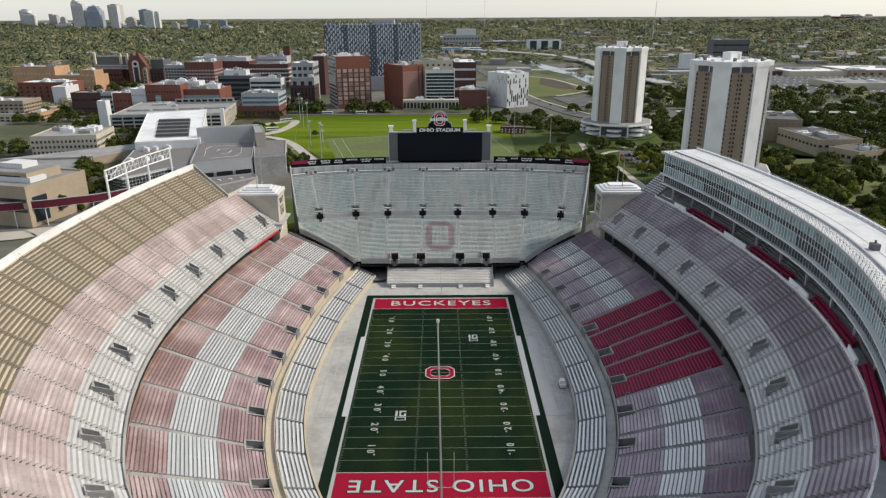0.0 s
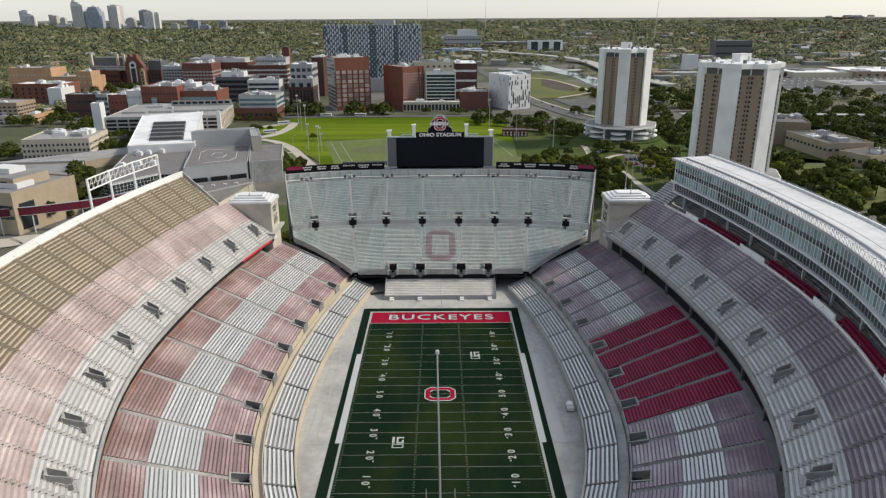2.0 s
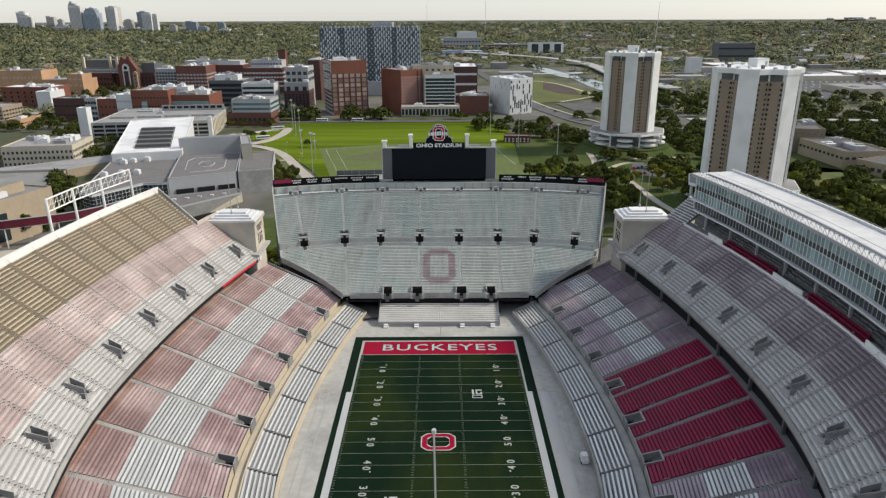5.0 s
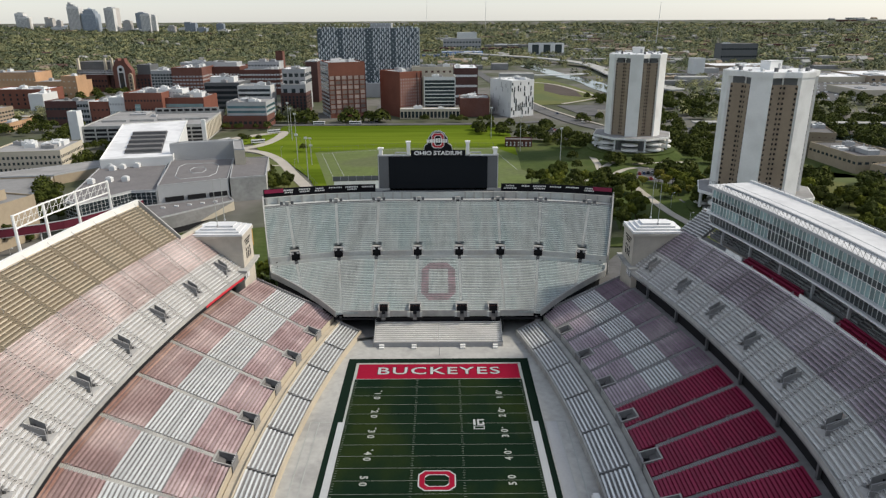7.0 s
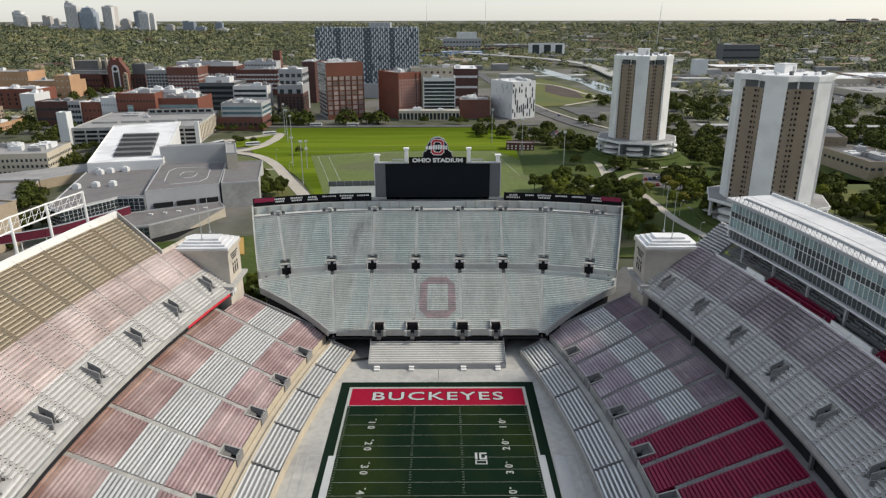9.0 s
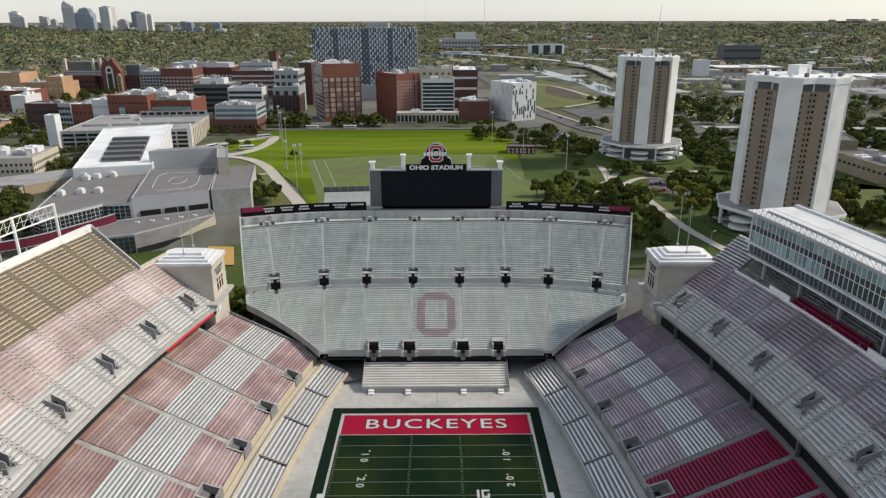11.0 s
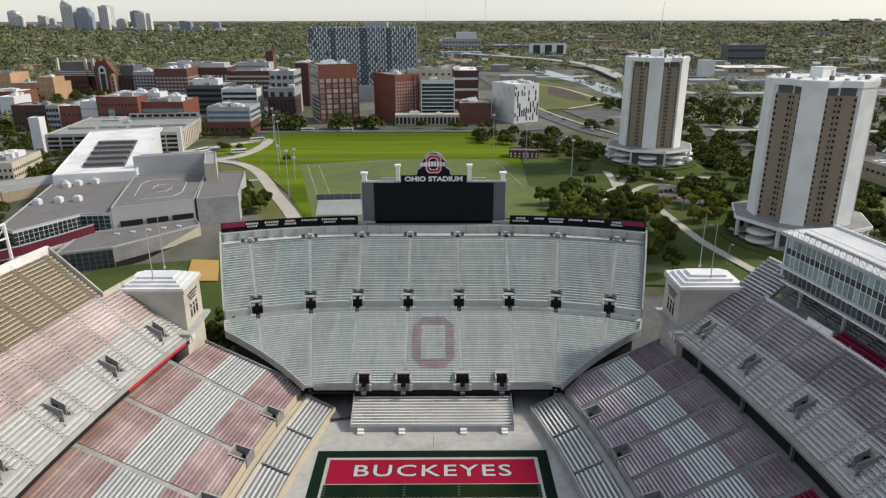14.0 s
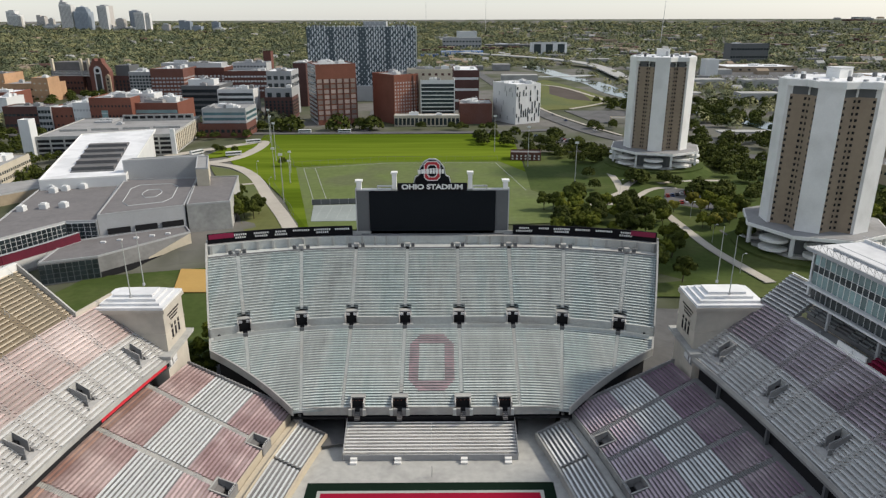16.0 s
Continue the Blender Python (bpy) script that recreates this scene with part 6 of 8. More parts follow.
e = B("perforated_block", "white block with scattered narrow dark windows", "building", 73.7, 572.5, 27.8, 37, 34.5, PANEL, ROOFW, 1, 0, rot=30, units=7, seed=9)
rr = random.Random(11)
for i in range(44):
    x, z, hh = -12.6 + (i % 11) * 2.5 + rr.uniform(-0.4, 0.4), rr.choice((2, 6, 9, 9, 14, 14, 20, 25, 31)), rr.uniform(2.6, 6.0)
    lpart("slot_window", Geo().box(x - 0.55, x + 0.55, -18.75, -18.4, z, min(z + hh, 33.5)), GLASS, e)
for i in range(16):
    y, z = -17.5 + i * 2.3, rr.choice((3, 9, 16, 24, 28))
    lpart("slot_window", Geo().box(-14.15, -13.8, y - 0.4, y + 0.4, z, z + rr.uniform(3, 7)), GREYP, e)

# gable with round window and arched glass on the hall
e = thing("gable_front", (-462, 880, 0), "tall brick gable with white arch and round window", "gable")
poly = [(-474, 0), (-447, 0), (-447, 30), (-455, 42), (-456, 47), (-459, 47), (-460, 44), (-464, 44), (-465, 47), (-468, 47), (-469, 42), (-474, 34)]
part("gable_wall", plate(poly, 879, 890), BRICK, e)
arch = [(-467.5, 2), (-457.5, 2), (-457.5, 33), (-459, 36), (-462.5, 37.6), (-466, 36), (-467.5, 33)]
part("arch_surround", plate(arch, 878.6, 879.2), PANEL, e, "white arch surround")
part("arch_glass", plate([(-465.8, 3), (-459.2, 3), (-459.2, 27), (-465.8, 27)], 878.2, 878.7), GLASS, e)
part("round_window", Geo().tube((-462.5, 878.7, 31.5), (-462.5, 878.2, 31.5), 2.6, k=14), DARK, e)
# Sunlit brick side of the hall; its buff colour holds the sunlight.
part("sunlit_turret", plate([(-452, 0), (-446, 0), (-446, 24), (-449, 27), (-452, 24)], 876, 879), BUFF, e, "buff turret, sunlight on the brick put into its colour")
for k in range(4):
    part("turret_window", Geo().box(-450, -448, 875.7, 876.1, 4 + k * 5, 6.6 + k * 5), GLASS, e)
graded(e)

# far patterned hospital
e = thing("patterned_hospital", (-94, 800, 0), "wide dark hospital with white dashes all over its front", "hospital")
part("core", Geo().box(-161, -27.5, 800, 850, -0.3, 87.6), mat("slate_panel", (0.055, 0.08, 0.095), 0.4, var=0.2), e)
part("podium", Geo().box(-182, -20, 790, 860, -0.3, 18), GREYP, e)
part("cap", Geo().box(-92, -64, 812, 840, 87.6, 94), GREYP, e, "pale roof house")
for x0, x1 in ((-155, -149), (-146, -140), (-52, -46), (-44, -38)):
    part("roof_unit", Geo().box(x0, x1, 806, 812, 87.6, 90.2), CHAR, e)
rr = random.Random(11)
g = Geo()
for c in range(44):
    for r in range(11):
        x, z = -160.4 + c * 3.03, 16 + r * 7.0 + (c % 2) * 3.5
        if not any(p < x < q for p, q in ((-135, -128), (-98, -90), (-64, -58))) and rr.random() < 0.96:
            g.box(x + 0.2, x + 1.35, 799.7, 800.0, z, min(86.9, z + rr.uniform(4.2, 5.6)))
        g.box(x + 1.6, x + 2.5, 799.8, 800.0, z + 2.0, z + 3.4)
ob = part("dash_panel", g, mat("dash_grey", (0.66, 0.70, 0.72), 0.6), e, "pale grey panel dashes")
ob["kind"] = "stuff"
graded(e)


# recreation centre: roofs at several levels
def slab_house(name, label, poly, z0, z1, wall, roof, category="building"):
    e = thing(name, (poly[0][0], poly[0][1], z0), label, category)
    if sum(a[0] * b[1] - b[0] * a[1] for a, b in zip(poly, poly[1:] + poly[:1])) < 0:
        poly = poly[::-1]
    part("wall", Geo().prism(poly, z0, z1), wall, e)
    c = Vector((sum(p[0] for p in poly) / len(poly), sum(p[1] for p in poly) / len(poly)))
    inner = [tuple(c + (Vector(p) - c) * 0.985) for p in poly]
    part("roof", Geo().prism(inner, z1, z1 + 0.15), roof, e)
    g = Geo()
    for a, b in zip(poly, poly[1:] + poly[:1]):
        d = (Vector(b) - Vector(a)).normalized()
        n = Vector((-d.y, d.x)) * 0.45
        g.hexa([(*a, z1), (*b, z1), (b[0] + n.x, b[1] + n.y, z1), (a[0] + n.x, a[1] + n.y, z1), (*a, z1 + 0.7), (*b, z1 + 0.7), (b[0] + n.x, b[1] + n.y, z1 + 0.7), (a[0] + n.x, a[1] + n.y, z1 + 0.7)])
    part("coping", g, GREYP if wall is not PANEL else WHITE, e)
    return e


def lerp4(P, s, t):
    a = Vector(P[0]) * (1 - s) + Vector(P[1]) * s
    b = Vector(P[3]) * (1 - s) + Vector(P[2]) * s
    return tuple(a * (1 - t) + b * t)


WR = [(-251.3, 409.3), (-207.4, 430.5), (-161.6, 276.8), (-201, 266)]
e = slab_house("pool_hall", "white-roofed pool hall with five dark roof louvres", WR, -0.3, 21, PANEL, ROOFW)
LV = [(-226.4, 371.1), (-202.3, 375.3), (-173.4, 289.1), (-195, 284.8)]
part("louvre_bed", Geo().prism([lerp4(LV, 0, 1), lerp4(LV, 1, 1), lerp4(LV, 1, 0), lerp4(LV, 0, 0)], 21.1, 21.3), CHAR, e, "dark louvre bed")
for k in range(5):
    q = [lerp4(LV, 0.02, k / 5 + 0.15), lerp4(LV, 0.98, k / 5 + 0.15), lerp4(LV, 0.98, k / 5 + 0.02), lerp4(LV, 0.02, k / 5 + 0.02)]
    part("louvre", Geo().prism(q, 21.2, [23.0, 23.0, 21.9, 21.9]), ROOFD, e)
slab_house("flat_hall", "low wedge-shaped hall with grey flat roof and tan flank", [(-310, 262), (-234, 274), (-210, 190), (-300, 170)], -0.3, 10, BUFF, ROOFG)
slab_house("bridge_wing", "long low roof bar with tan wall beside the wedge hall", [(-290, 262), (-221, 318), (-216, 293), (-232, 270)], -0.3, 11, BUFF, ROOFG)
e = B("buff_office", "buff brick office with dark strip windows and grey roofs", "building", -240, 178, 84, 40, 19.9, BUFF, ROOFG, 1, 2, (2, 1.8), GLASS, -15, "n", 6, 4, 3, True, seed=33, flat=True)
lpart("corner_glazing", Geo().box(41.8, 42.2, -17, -8, 2, 15), GLASS, e, "dark corner glazing")
lpart("upper_storey", Geo().box(-30, 34, -10, 12, 20.2, 25), BUFF, e, "set-back buff upper storey")
lpart("upper_roof", Geo().box(-29.6, 33.6, -9.6, 11.6, 25, 25.3), ROOFG, e)
lpart("upper_window", Geo().box(-8, 30, -10.2, -9.9, 21.5, 23.6), GLASS, e)
lpart("roof_house", Geo().box(10, 24, -2, 8, 25.3, 28), PANEL, e)
e = slab_house("gym_hall", "long hall with dark grey flat roof and glazed front", [(-206, 281), (-170, 291), (-146, 211), (-158.5, 209.5), (-173.5, 184), (-183, 191)], -0.3, 16, GREYP, RECROOF)
for x, y in ((-196, 268), (-188, 266), (-181, 270), (-188, 228), (-180, 232), (-172, 234), (-192, 262)):
    part("roof_unit", Geo().box(x - 1.6, x + 1.6, y - 1.6, y + 1.6, 16.1, 18.4).box(x - 1.1, x + 1.1, y - 1.1, y + 1.1, 18.4, 18.9), PANEL, e)
for (ax, ay), (bx, by) in (((-146.3, 210.6), (-158.5, 209.1)), ((-158.5, 209.1), (-173.5, 183.6)), ((-173.5, 183.6), (-183, 190.6))):
    d = Vector((bx - ax, by - ay))
    n = Vector((d.y, -d.x)).normalized() * -0.25
    k = max(2, int(d.length / 2.1))
    p, q = Vector((ax, ay)) + d * 0.01, Vector((ax, ay)) + d * 0.99
    Q = [q - n * 0.2, p - n * 0.2, p - n * 1.1, q - n * 1.1]
    Q = Q if (Q[1] - Q[0]).cross(Q[2] - Q[1]) > 0 else Q[::-1]
    part("glazing_frame", Geo().prism([tuple(c) for c in Q], 1.0, 15.9), PANEL, e, "white glazing grid")
    for i in range(k):
        p, q = Vector((ax, ay)) + d * (i + 0.05) / k, Vector((ax, ay)) + d * (i + 0.95) / k
        for z in (6.2, 8.1, 10.0, 11.9, 13.8):
            Q = [q + n * 0, p + n * 0, p - n * 1.4, q - n * 1.4]
            Q = Q if (Q[1] - Q[0]).cross(Q[2] - Q[1]) > 0 else Q[::-1]
            part("pane", Geo().prism([tuple(c) for c in Q], z, z + 1.75), GLASS, e)
e = slab_house("court_hall", "grey court hall with painted roof lines and dark vents", [(-164, 280), (-127, 284), (-114, 228), (-146, 212)], -0.3, 18, GREYP, RECROOF)
CT = [(-160, 274), (-130, 278), (-119, 232), (-144, 219)]
for inset, m in ((0.12, PAINTG), (0.34, PAINTG)):
    g = Geo()
    base = [(inset, inset + 0.14), (inset + 0.12, inset), (1 - inset - 0.12, inset), (1 - inset, inset + 0.14), (1 - inset, 1 - inset - 0.14), (1 - inset - 0.12, 1 - inset), (inset + 0.12, 1 - inset), (inset, 1 - inset - 0.14)]
    if inset > 0.2:
        base = [(0.36, 0.48), (0.44, 0.36), (0.60, 0.36), (0.66, 0.48), (0.66, 0.56), (0.60, 0.66), (0.42, 0.66), (0.36, 0.56)]
    P = [Vector(lerp4(CT, s, 1 - t)) for s, t in base]
    for a, b in zip(P, P[1:] + P[:1]):
        part("roof_line", Geo().tube((*a, 18.2), (*b, 18.2), 0.2, k=4), m, e, "pale roof line")
for k in range(3):
    a, b = Vector((-145.6, 211.8)) + Vector((32, 16)) * (0.08 + k * 0.31), Vector((-145.6, 211.8)) + Vector((32, 16)) * (0.34 + k * 0.31)
    n = Vector((0.45, -0.9)) * 0.2
    part("vent", Geo().prism([tuple(a + n), tuple(b + n), tuple(b - n), tuple(a - n)], 9.5, 12), DARK, e)
slab_house("court_annex", "grey annex with blank concrete front", [(-127, 284), (-106, 287), (-95, 234), (-113, 228)], -0.3, 18.2, CONC, RECROOF)
slab_house("fly_wall", "tall blank grey wall block behind the court roof", [(-166, 284.5), (-130, 295.7), (-128, 301.7), (-164, 291)], -0.3, 27, GREYP, ROOFG)
slab_house("fly_pier", "pale concrete pier beside the court roof", [(-130.2, 296), (-124.5, 297.5), (-114.5, 266), (-120.5, 265)], -0.3, 27, CREAM, ROOFG)
e = slab_house("forecourt_block", "low grey block with glazed corner and sloping cream flank", [(-146, 210.2), (-114, 226.8), (-108.6, 217.4), (-134.4, 185.4), (-154, 177.5), (-156.6, 204)], -0.3, 8.7, CONC_D, RECROOF)
A, B = Vector((-134.4, 185.4)), Vector((-154, 177.5))
n = Vector((0.374, -0.927)) * 0.12
for i in range(9):
    for k in range(4):
        p, q = A + (B - A) * (i + 0.06) / 9, A + (B - A) * (i + 0.94) / 9
        part("pane", Geo().prism([tuple(q - n), tuple(q + n), tuple(p + n), tuple(p - n)], 0.3 + k * 2.0, 2.1 + k * 2.0), GLASS, e)
A, B = Vector((-134.2, 185.6)), Vector((-108.8, 217.2))
n = Vector((0.779, -0.627)) * 0.1
# A near-black strip on the wall stands in for a shaded recess.
part("dark_base", Geo().prism([tuple(A + n), tuple(B + n), tuple(B - n), tuple(A - n)], -0.3, 2.4), DARK, e, "dark recessed base")
P = [A.lerp(B, t) for t in (0.5, 1.0)]
part("cream_flank", Geo().prism([tuple(P[0] + n * 3), tuple(P[1] + n * 3), tuple(P[1] + n), tuple(P[0] + n)], 2.4, [2.9, 8.6, 8.6, 2.9]), CREAM, e, "sloping cream flank wall")
for t in (0.1, 0.28, 0.46, 0.64, 0.82):
    p = Vector((-146, 208)).lerp(Vector((-114, 224)), t) + Vector((2, -6))
    part("roof_light", Geo().box(p.x - 1.0, p.x + 1.0, p.y - 0.6, p.y + 0.6, 8.8, 9.5), PANEL, e)
BANNER = mat("crimson_fabric", (0.095, 0.003, 0.018), 0.8, var=0.3, fine=0.5)
pts = [(-240, 139), (-212, 147.5), (-199, 152), (-180, 162.5), (-172.5, 168.5), (-166.5, 176), (-158, 191.5), (-151.5, 205.4)]
e = thing("banner_bridge", (-180, 162.5, -0.3), "long crimson banner along a raised walkway", "banner")
for (a, b) in zip(pts, pts[1:]):
    d = (Vector(b) - Vector(a)).normalized()
    n = Vector((-d.y, d.x)) * 0.5
    for nm, m, z0, z1, k in (("banner", BANNER, 9.1, 12.8, 1.0), ("edge_rail", STEEL, 12.8, 13.0, 1.3), ("edge_rail", STEEL, 8.9, 9.1, 1.3)):
        part(nm, Geo().hexa([(a[0] - n.x * k, a[1] - n.y * k, z0), (b[0] - n.x * k, b[1] - n.y * k, z0), (b[0] + n.x * k, b[1] + n.y * k, z0), (a[0] + n.x * k, a[1] + n.y * k, z0),
                             (a[0] - n.x * k, a[1] - n.y * k, z1), (b[0] - n.x * k, b[1] - n.y * k, z1), (b[0] + n.x * k, b[1] + n.y * k, z1), (a[0] + n.x * k, a[1] + n.y * k, z1)]), m, e)
for a in pts[1:-1]:
    part("post", Geo().tube((*a, -0.3), (*a, 9), 0.28), PANEL, e)
sheet("ochre_court", [(-105, 193), (-93, 192), (-86, 168), (-99, 168)], 0.9, SANDY, "flat ochre sports surface", "court")

# white lattice frame outside the east rim
e = thing("rim_frame", (-103, 45, 0), "white steel lattice frame rising behind the east rim", "frame")
P = [(-104.3, 32.5), (-103.5, 44.5), (-101.5, 57), (-98.5, 70)]
for x, y in P:
    part("mast", Geo().tube((x, y, -0.3), (x - 0.8, y, 54.2), 0.5, 0.36), WHITE, e)
for (a, b) in zip(P, P[1:]):
    for z in (54.0, 50.6):
        part("chord", Geo().tube((a[0] - 0.7, a[1], z), (b[0] - 0.7, b[1], z), 0.22, k=5), WHITE, e)
    g = Geo()
    for k in range(5):
        t, u = k / 5, (k + 1) / 5
        p, q = [(a[0] - 0.7 + (b[0] - a[0]) * s, a[1] + (b[1] - a[1]) * s) for s in (t, u)]
        g.tube((*p, 50.6), (*q, 54.0), 0.07, k=4).tube((*p, 54.0), (*p, 50.6), 0.07, k=4).tube((*p, 52.3), (*q, 52.3), 0.05, k=4)
    part("lacing", g, WHITE, e)


# ---- residence towers ----
def residence(cx, cy, rot, base, R, W, label):
    e = thing("residence_tower", (cx, cy, base), label, "tower", "residence towers")
    e.rotation_euler = (0, 0, radians(rot))
    H = 75.8 - base
    body = []
    for k in range(6):
        a = radians(-90 + 60 * k)
        d, t = Vector((math.cos(a), math.sin(a))), Vector((-math.sin(a), math.cos(a)))
        body.append((d, t))
    # tan walls: between the piers, folded inwards
    poly = []
    for k in range(6):
        d, t = body[k]
        d2, t2 = body[(k + 1) % 6]
        p, q = d * (R - 1.0) + t * (W - 0.2), d2 * (R - 1.0) - t2 * (W - 0.2)
        m = (p + q) / 2
        poly += [tuple(p), tuple(m * 0.84), tuple(q)]
    lpart("shaft", Geo().prism(poly, 9.5, H - 5.6), TAUPE, e, "tan brick walls")
    lpart("louvre_storey", Geo().prism([tuple(Vector(p) * 0.97) for p in poly], H - 5.6, H - 2.4), CHAR, e, "dark louvre storey")
    crown = []
    for k in range(6):
        d, t = body[k]
        d2, t2 = body[(k + 1) % 6]
        a, c = d * (R + 0.2) + t * (W + 0.2), d2 * (R + 0.2) - t2 * (W + 0.2)
        crown += [tuple(d * (R + 0.2) - t * (W + 0.2)), tuple(a), tuple((a + c) / 2 * 0.87)]
    lpart("crown", Geo().prism(crown, H - 2.4, H), WHITE, e, "white crown band")
    lpart("roof", Geo().prism([tuple(Vector(p) * 0.96) for p in crown], H, H + 0.2), ROOFW, e)
    for d, t in body:
        q = [d * (R - 5) - t * W, d * R - t * W, d * R + t * W, d * (R - 5) + t * W]
        lpart("pier", Geo().prism([tuple(c) for c in q], 9, H - 2.4), WHITE, e, "white pier wall")
    lpart("penthouse", Geo().box(-4.2, 3.6, -2.8, 2.8, H, H + 4.0), WHITE, e)
    lpart("penthouse_cap", Geo().box(-4.4, 3.8, -3.0, 3.0, H + 4.0, H + 4.3), PANEL, e)
    lpart("penthouse_door", Geo().box(1.2, 2.6, -2.95, -2.7, H + 0.3, H + 3.0), GREYP, e)
    lpart("vent_house", Geo().box(6.5, 9, -3, 3, H, H + 1.6), GREYP, e)
    for k in range(18):
        a = radians(20 * k + 7)
        x, y, q = (R - 4.2) * math.cos(a), (R - 4.2) * math.sin(a), 0.7 + 0.5 * (k % 3)
        lpart("roof_vent", Geo().box(x - 0.7, x + 0.7, y - 0.6, y + 0.6, H + 0.2, H + 0.2 + q), (GREYP, PANEL, CHAR)[k % 3], e)
    for k in range(6):
        d, t = body[k]
        d2, t2 = body[(k + 1) % 6]
        c = (d * (R - 1.0) + t * (W - 0.2) + d2 * (R - 1.0) - t2 * (W - 0.2)) / 2 * 0.83
        lpart("louvre_post", Geo().tube((c.x, c.y, H - 5.6), (c.x, c.y, H - 2.4), 0.4, k=6), WHITE, e, "white post in the louvre storey")
    me = Geo().box(-0.42, 0.42, -0.16, 0.16, -0.5, 0.5).mesh("window", DARK)
    grid = Geo()
    for k in range(6):
        d, t = body[k]
        d2, t2 = body[(k + 1) % 6]
        p, q = d * (R - 1.0) + t * (W - 0.2), d2 * (R - 1.0) - t2 * (W - 0.2)
        m = ((p + q) / 2) * 0.84
        if (Matrix.Rotation(radians(rot), 2) @ m.normalized()).dot(Vector((-0.35, -0.93))) < 0.0:
            continue
        for a, b, fr in ((p, m, 0.14), (p, m, 0.86), (m, q, 0.14), (m, q, 0.86)):
            c = a + (b - a) * fr
            ang = math.atan2((b - a).y, (b - a).x)
            for f in range(22):
                m4 = Matrix.Translation((c.x, c.y, 12.2 + f * 2.34)) @ Matrix.Rotation(ang, 4, "Z")
                if e.location.y > 300:               # the farther tower: windows of a few hand's widths, joined
                    grid.hexa([m4 @ Vector((px, py, pz)) for pz in (-0.5, 0.5) for px, py in ((-0.42, -0.16), (0.42, -0.16), (0.42, 0.16), (-0.42, 0.16))])
                    continue
                ob = lpart("window", me, None, e)
                ob.matrix_basis = m4
    if grid.v:
        lpart("window_grid", grid, DARK, e)["kind"] = "stuff"
    def octo(r):
        return [(r * math.cos(radians(-90 + 22.5 + 45 * k)), r * math.sin(radians(-90 + 22.5 + 45 * k))) for k in range(8)]
    lpart("podium_core", Geo().prism(octo(21), 0, 9), CHAR, e, "dark recessed base")
    lpart("podium_deck", Geo().prism(octo(28.5), 9.0, 10.4), WHITE, e, "white podium deck")
    lpart("podium_roof", Geo().prism(octo(28), 10.4, 10.6), ROOFG, e)
    for k in range(8):
        cx, cy = 22.2 * math.cos(radians(45 * k)), 22.2 * math.sin(radians(45 * k))
        for z in (1.4, 5.0):
            ringp = [(cx + 5.6 * math.cos(radians(18 * i)), cy + 5.6 * math.sin(radians(18 * i))) for i in range(20)]
            lpart("balcony", Geo().prism(ringp, z, z + 1.2), WHITE, e, "rounded white balcony")
    lpart("podium_foot", Geo().prism(octo(25), -7, 1.0), CONC, e)
    for x, y in octo(27.8):
        lpart("podium_column", Geo().box(x * 0.96 - 0.6, x * 0.96 + 0.6, y * 0.96 - 0.6, y * 0.96 + 0.6, 1.4, 8.6), PANEL, e)
    return e


residence(158.7, 202.3, 25.5, 7.4, 20.6, 4.45, "tall residence tower of white piers and tan brick on podium")
residence(139.7, 360.5, -17.4, 10.0, 19.7, 4.2, "residence tower of white piers and tan brick farther off")
for x, y, z in ((158.7, 202.3, 7.4), (139.7, 360.5, 10.0)):
    q = [[(x + r * math.cos(radians(15 * i)), y + r * math.sin(radians(15 * i)), h) for i in range(24)] for r, h in ((31, z), (31, z - 1), (52, -0.34))]
    g = Geo()
    g.v = q[0] + q[1] + q[2]
    g.f = [tuple(range(24))] + [(24 * j + i, 24 * j + 24 + i, 24 * j + 24 + (i + 1) % 24, 24 * j + (i + 1) % 24) for j in (0, 1) for i in range(24)]
    solid("terrace_bank", g, PARK, "grassy bank that carries a residence tower", "bank", "structure")

# ---- lawns, paths, roads, water ----
sheet("lawn", [(-98, 397), (-35, 415), (45, 415), (60, 380), (66, 536), (-154, 536), (-150, 500), (-136, 440)], 0.12, GRASS, "bright mown lawn with straight stripes", "lawn")
sheet("worn_field", [(-98, 397), (-35, 415), (45, 415), (60, 380), (57, 330), (76, 302), (60, 262), (-62, 250)], 0.10, GRASSD, "worn grey-green playing field", "field")
sheet("park_lawn", [(60, 262), (76, 302), (57, 330), (60, 380), (66, 450), (110, 450), (175, 440), (240, 420), (330, 300), (300, 190), (120, 165), (70, 165)], 0.06, PARK, "park lawn with trees, its green darkened for their shade", "lawn")
sheet("verge_lawn", [(-62, 235), (-62, 250), (-98, 397), (-136, 440), (-150, 500), (-154, 520), (-172, 470), (-142, 402), (-114, 366), (-88, 312)], 0.09, GRASS, "rough green verge beside the playing field", "lawn")
sheet("path_lawn", [(-160, 404), (-141, 391), (-118, 364), (-97, 314), (-74, 258), (-90, 240), (-112, 300), (-122, 330), (-150, 380)], 0.08, MEADOW, "dry grass bank below the footpath", "lawn")
sheet("loop_lawn", [(-178, 425), (-150, 445), (-150, 470), (-172, 462)], 0.16, GRASS, "green island inside a bus loop", "lawn")
sheet("east_yard", [(-140, 186), (-60, 205), (-60, 100), (-100, 90), (-150, 150)], 0.05, PARK, "grass bank beside the stadium", "lawn")
sheet("meadow", [(108, 690), (128, 980), (175, 1080), (205, 930), (222, 760), (150, 705)], 0.1, MEADOW, "rough yellow-green meadow by the river", "meadow")
sheet("soil_patch", [(150, 860), (168, 980), (198, 900), (190, 780), (165, 800)], 0.16, SOIL, "patch of bare dark soil in the meadow", "soil")
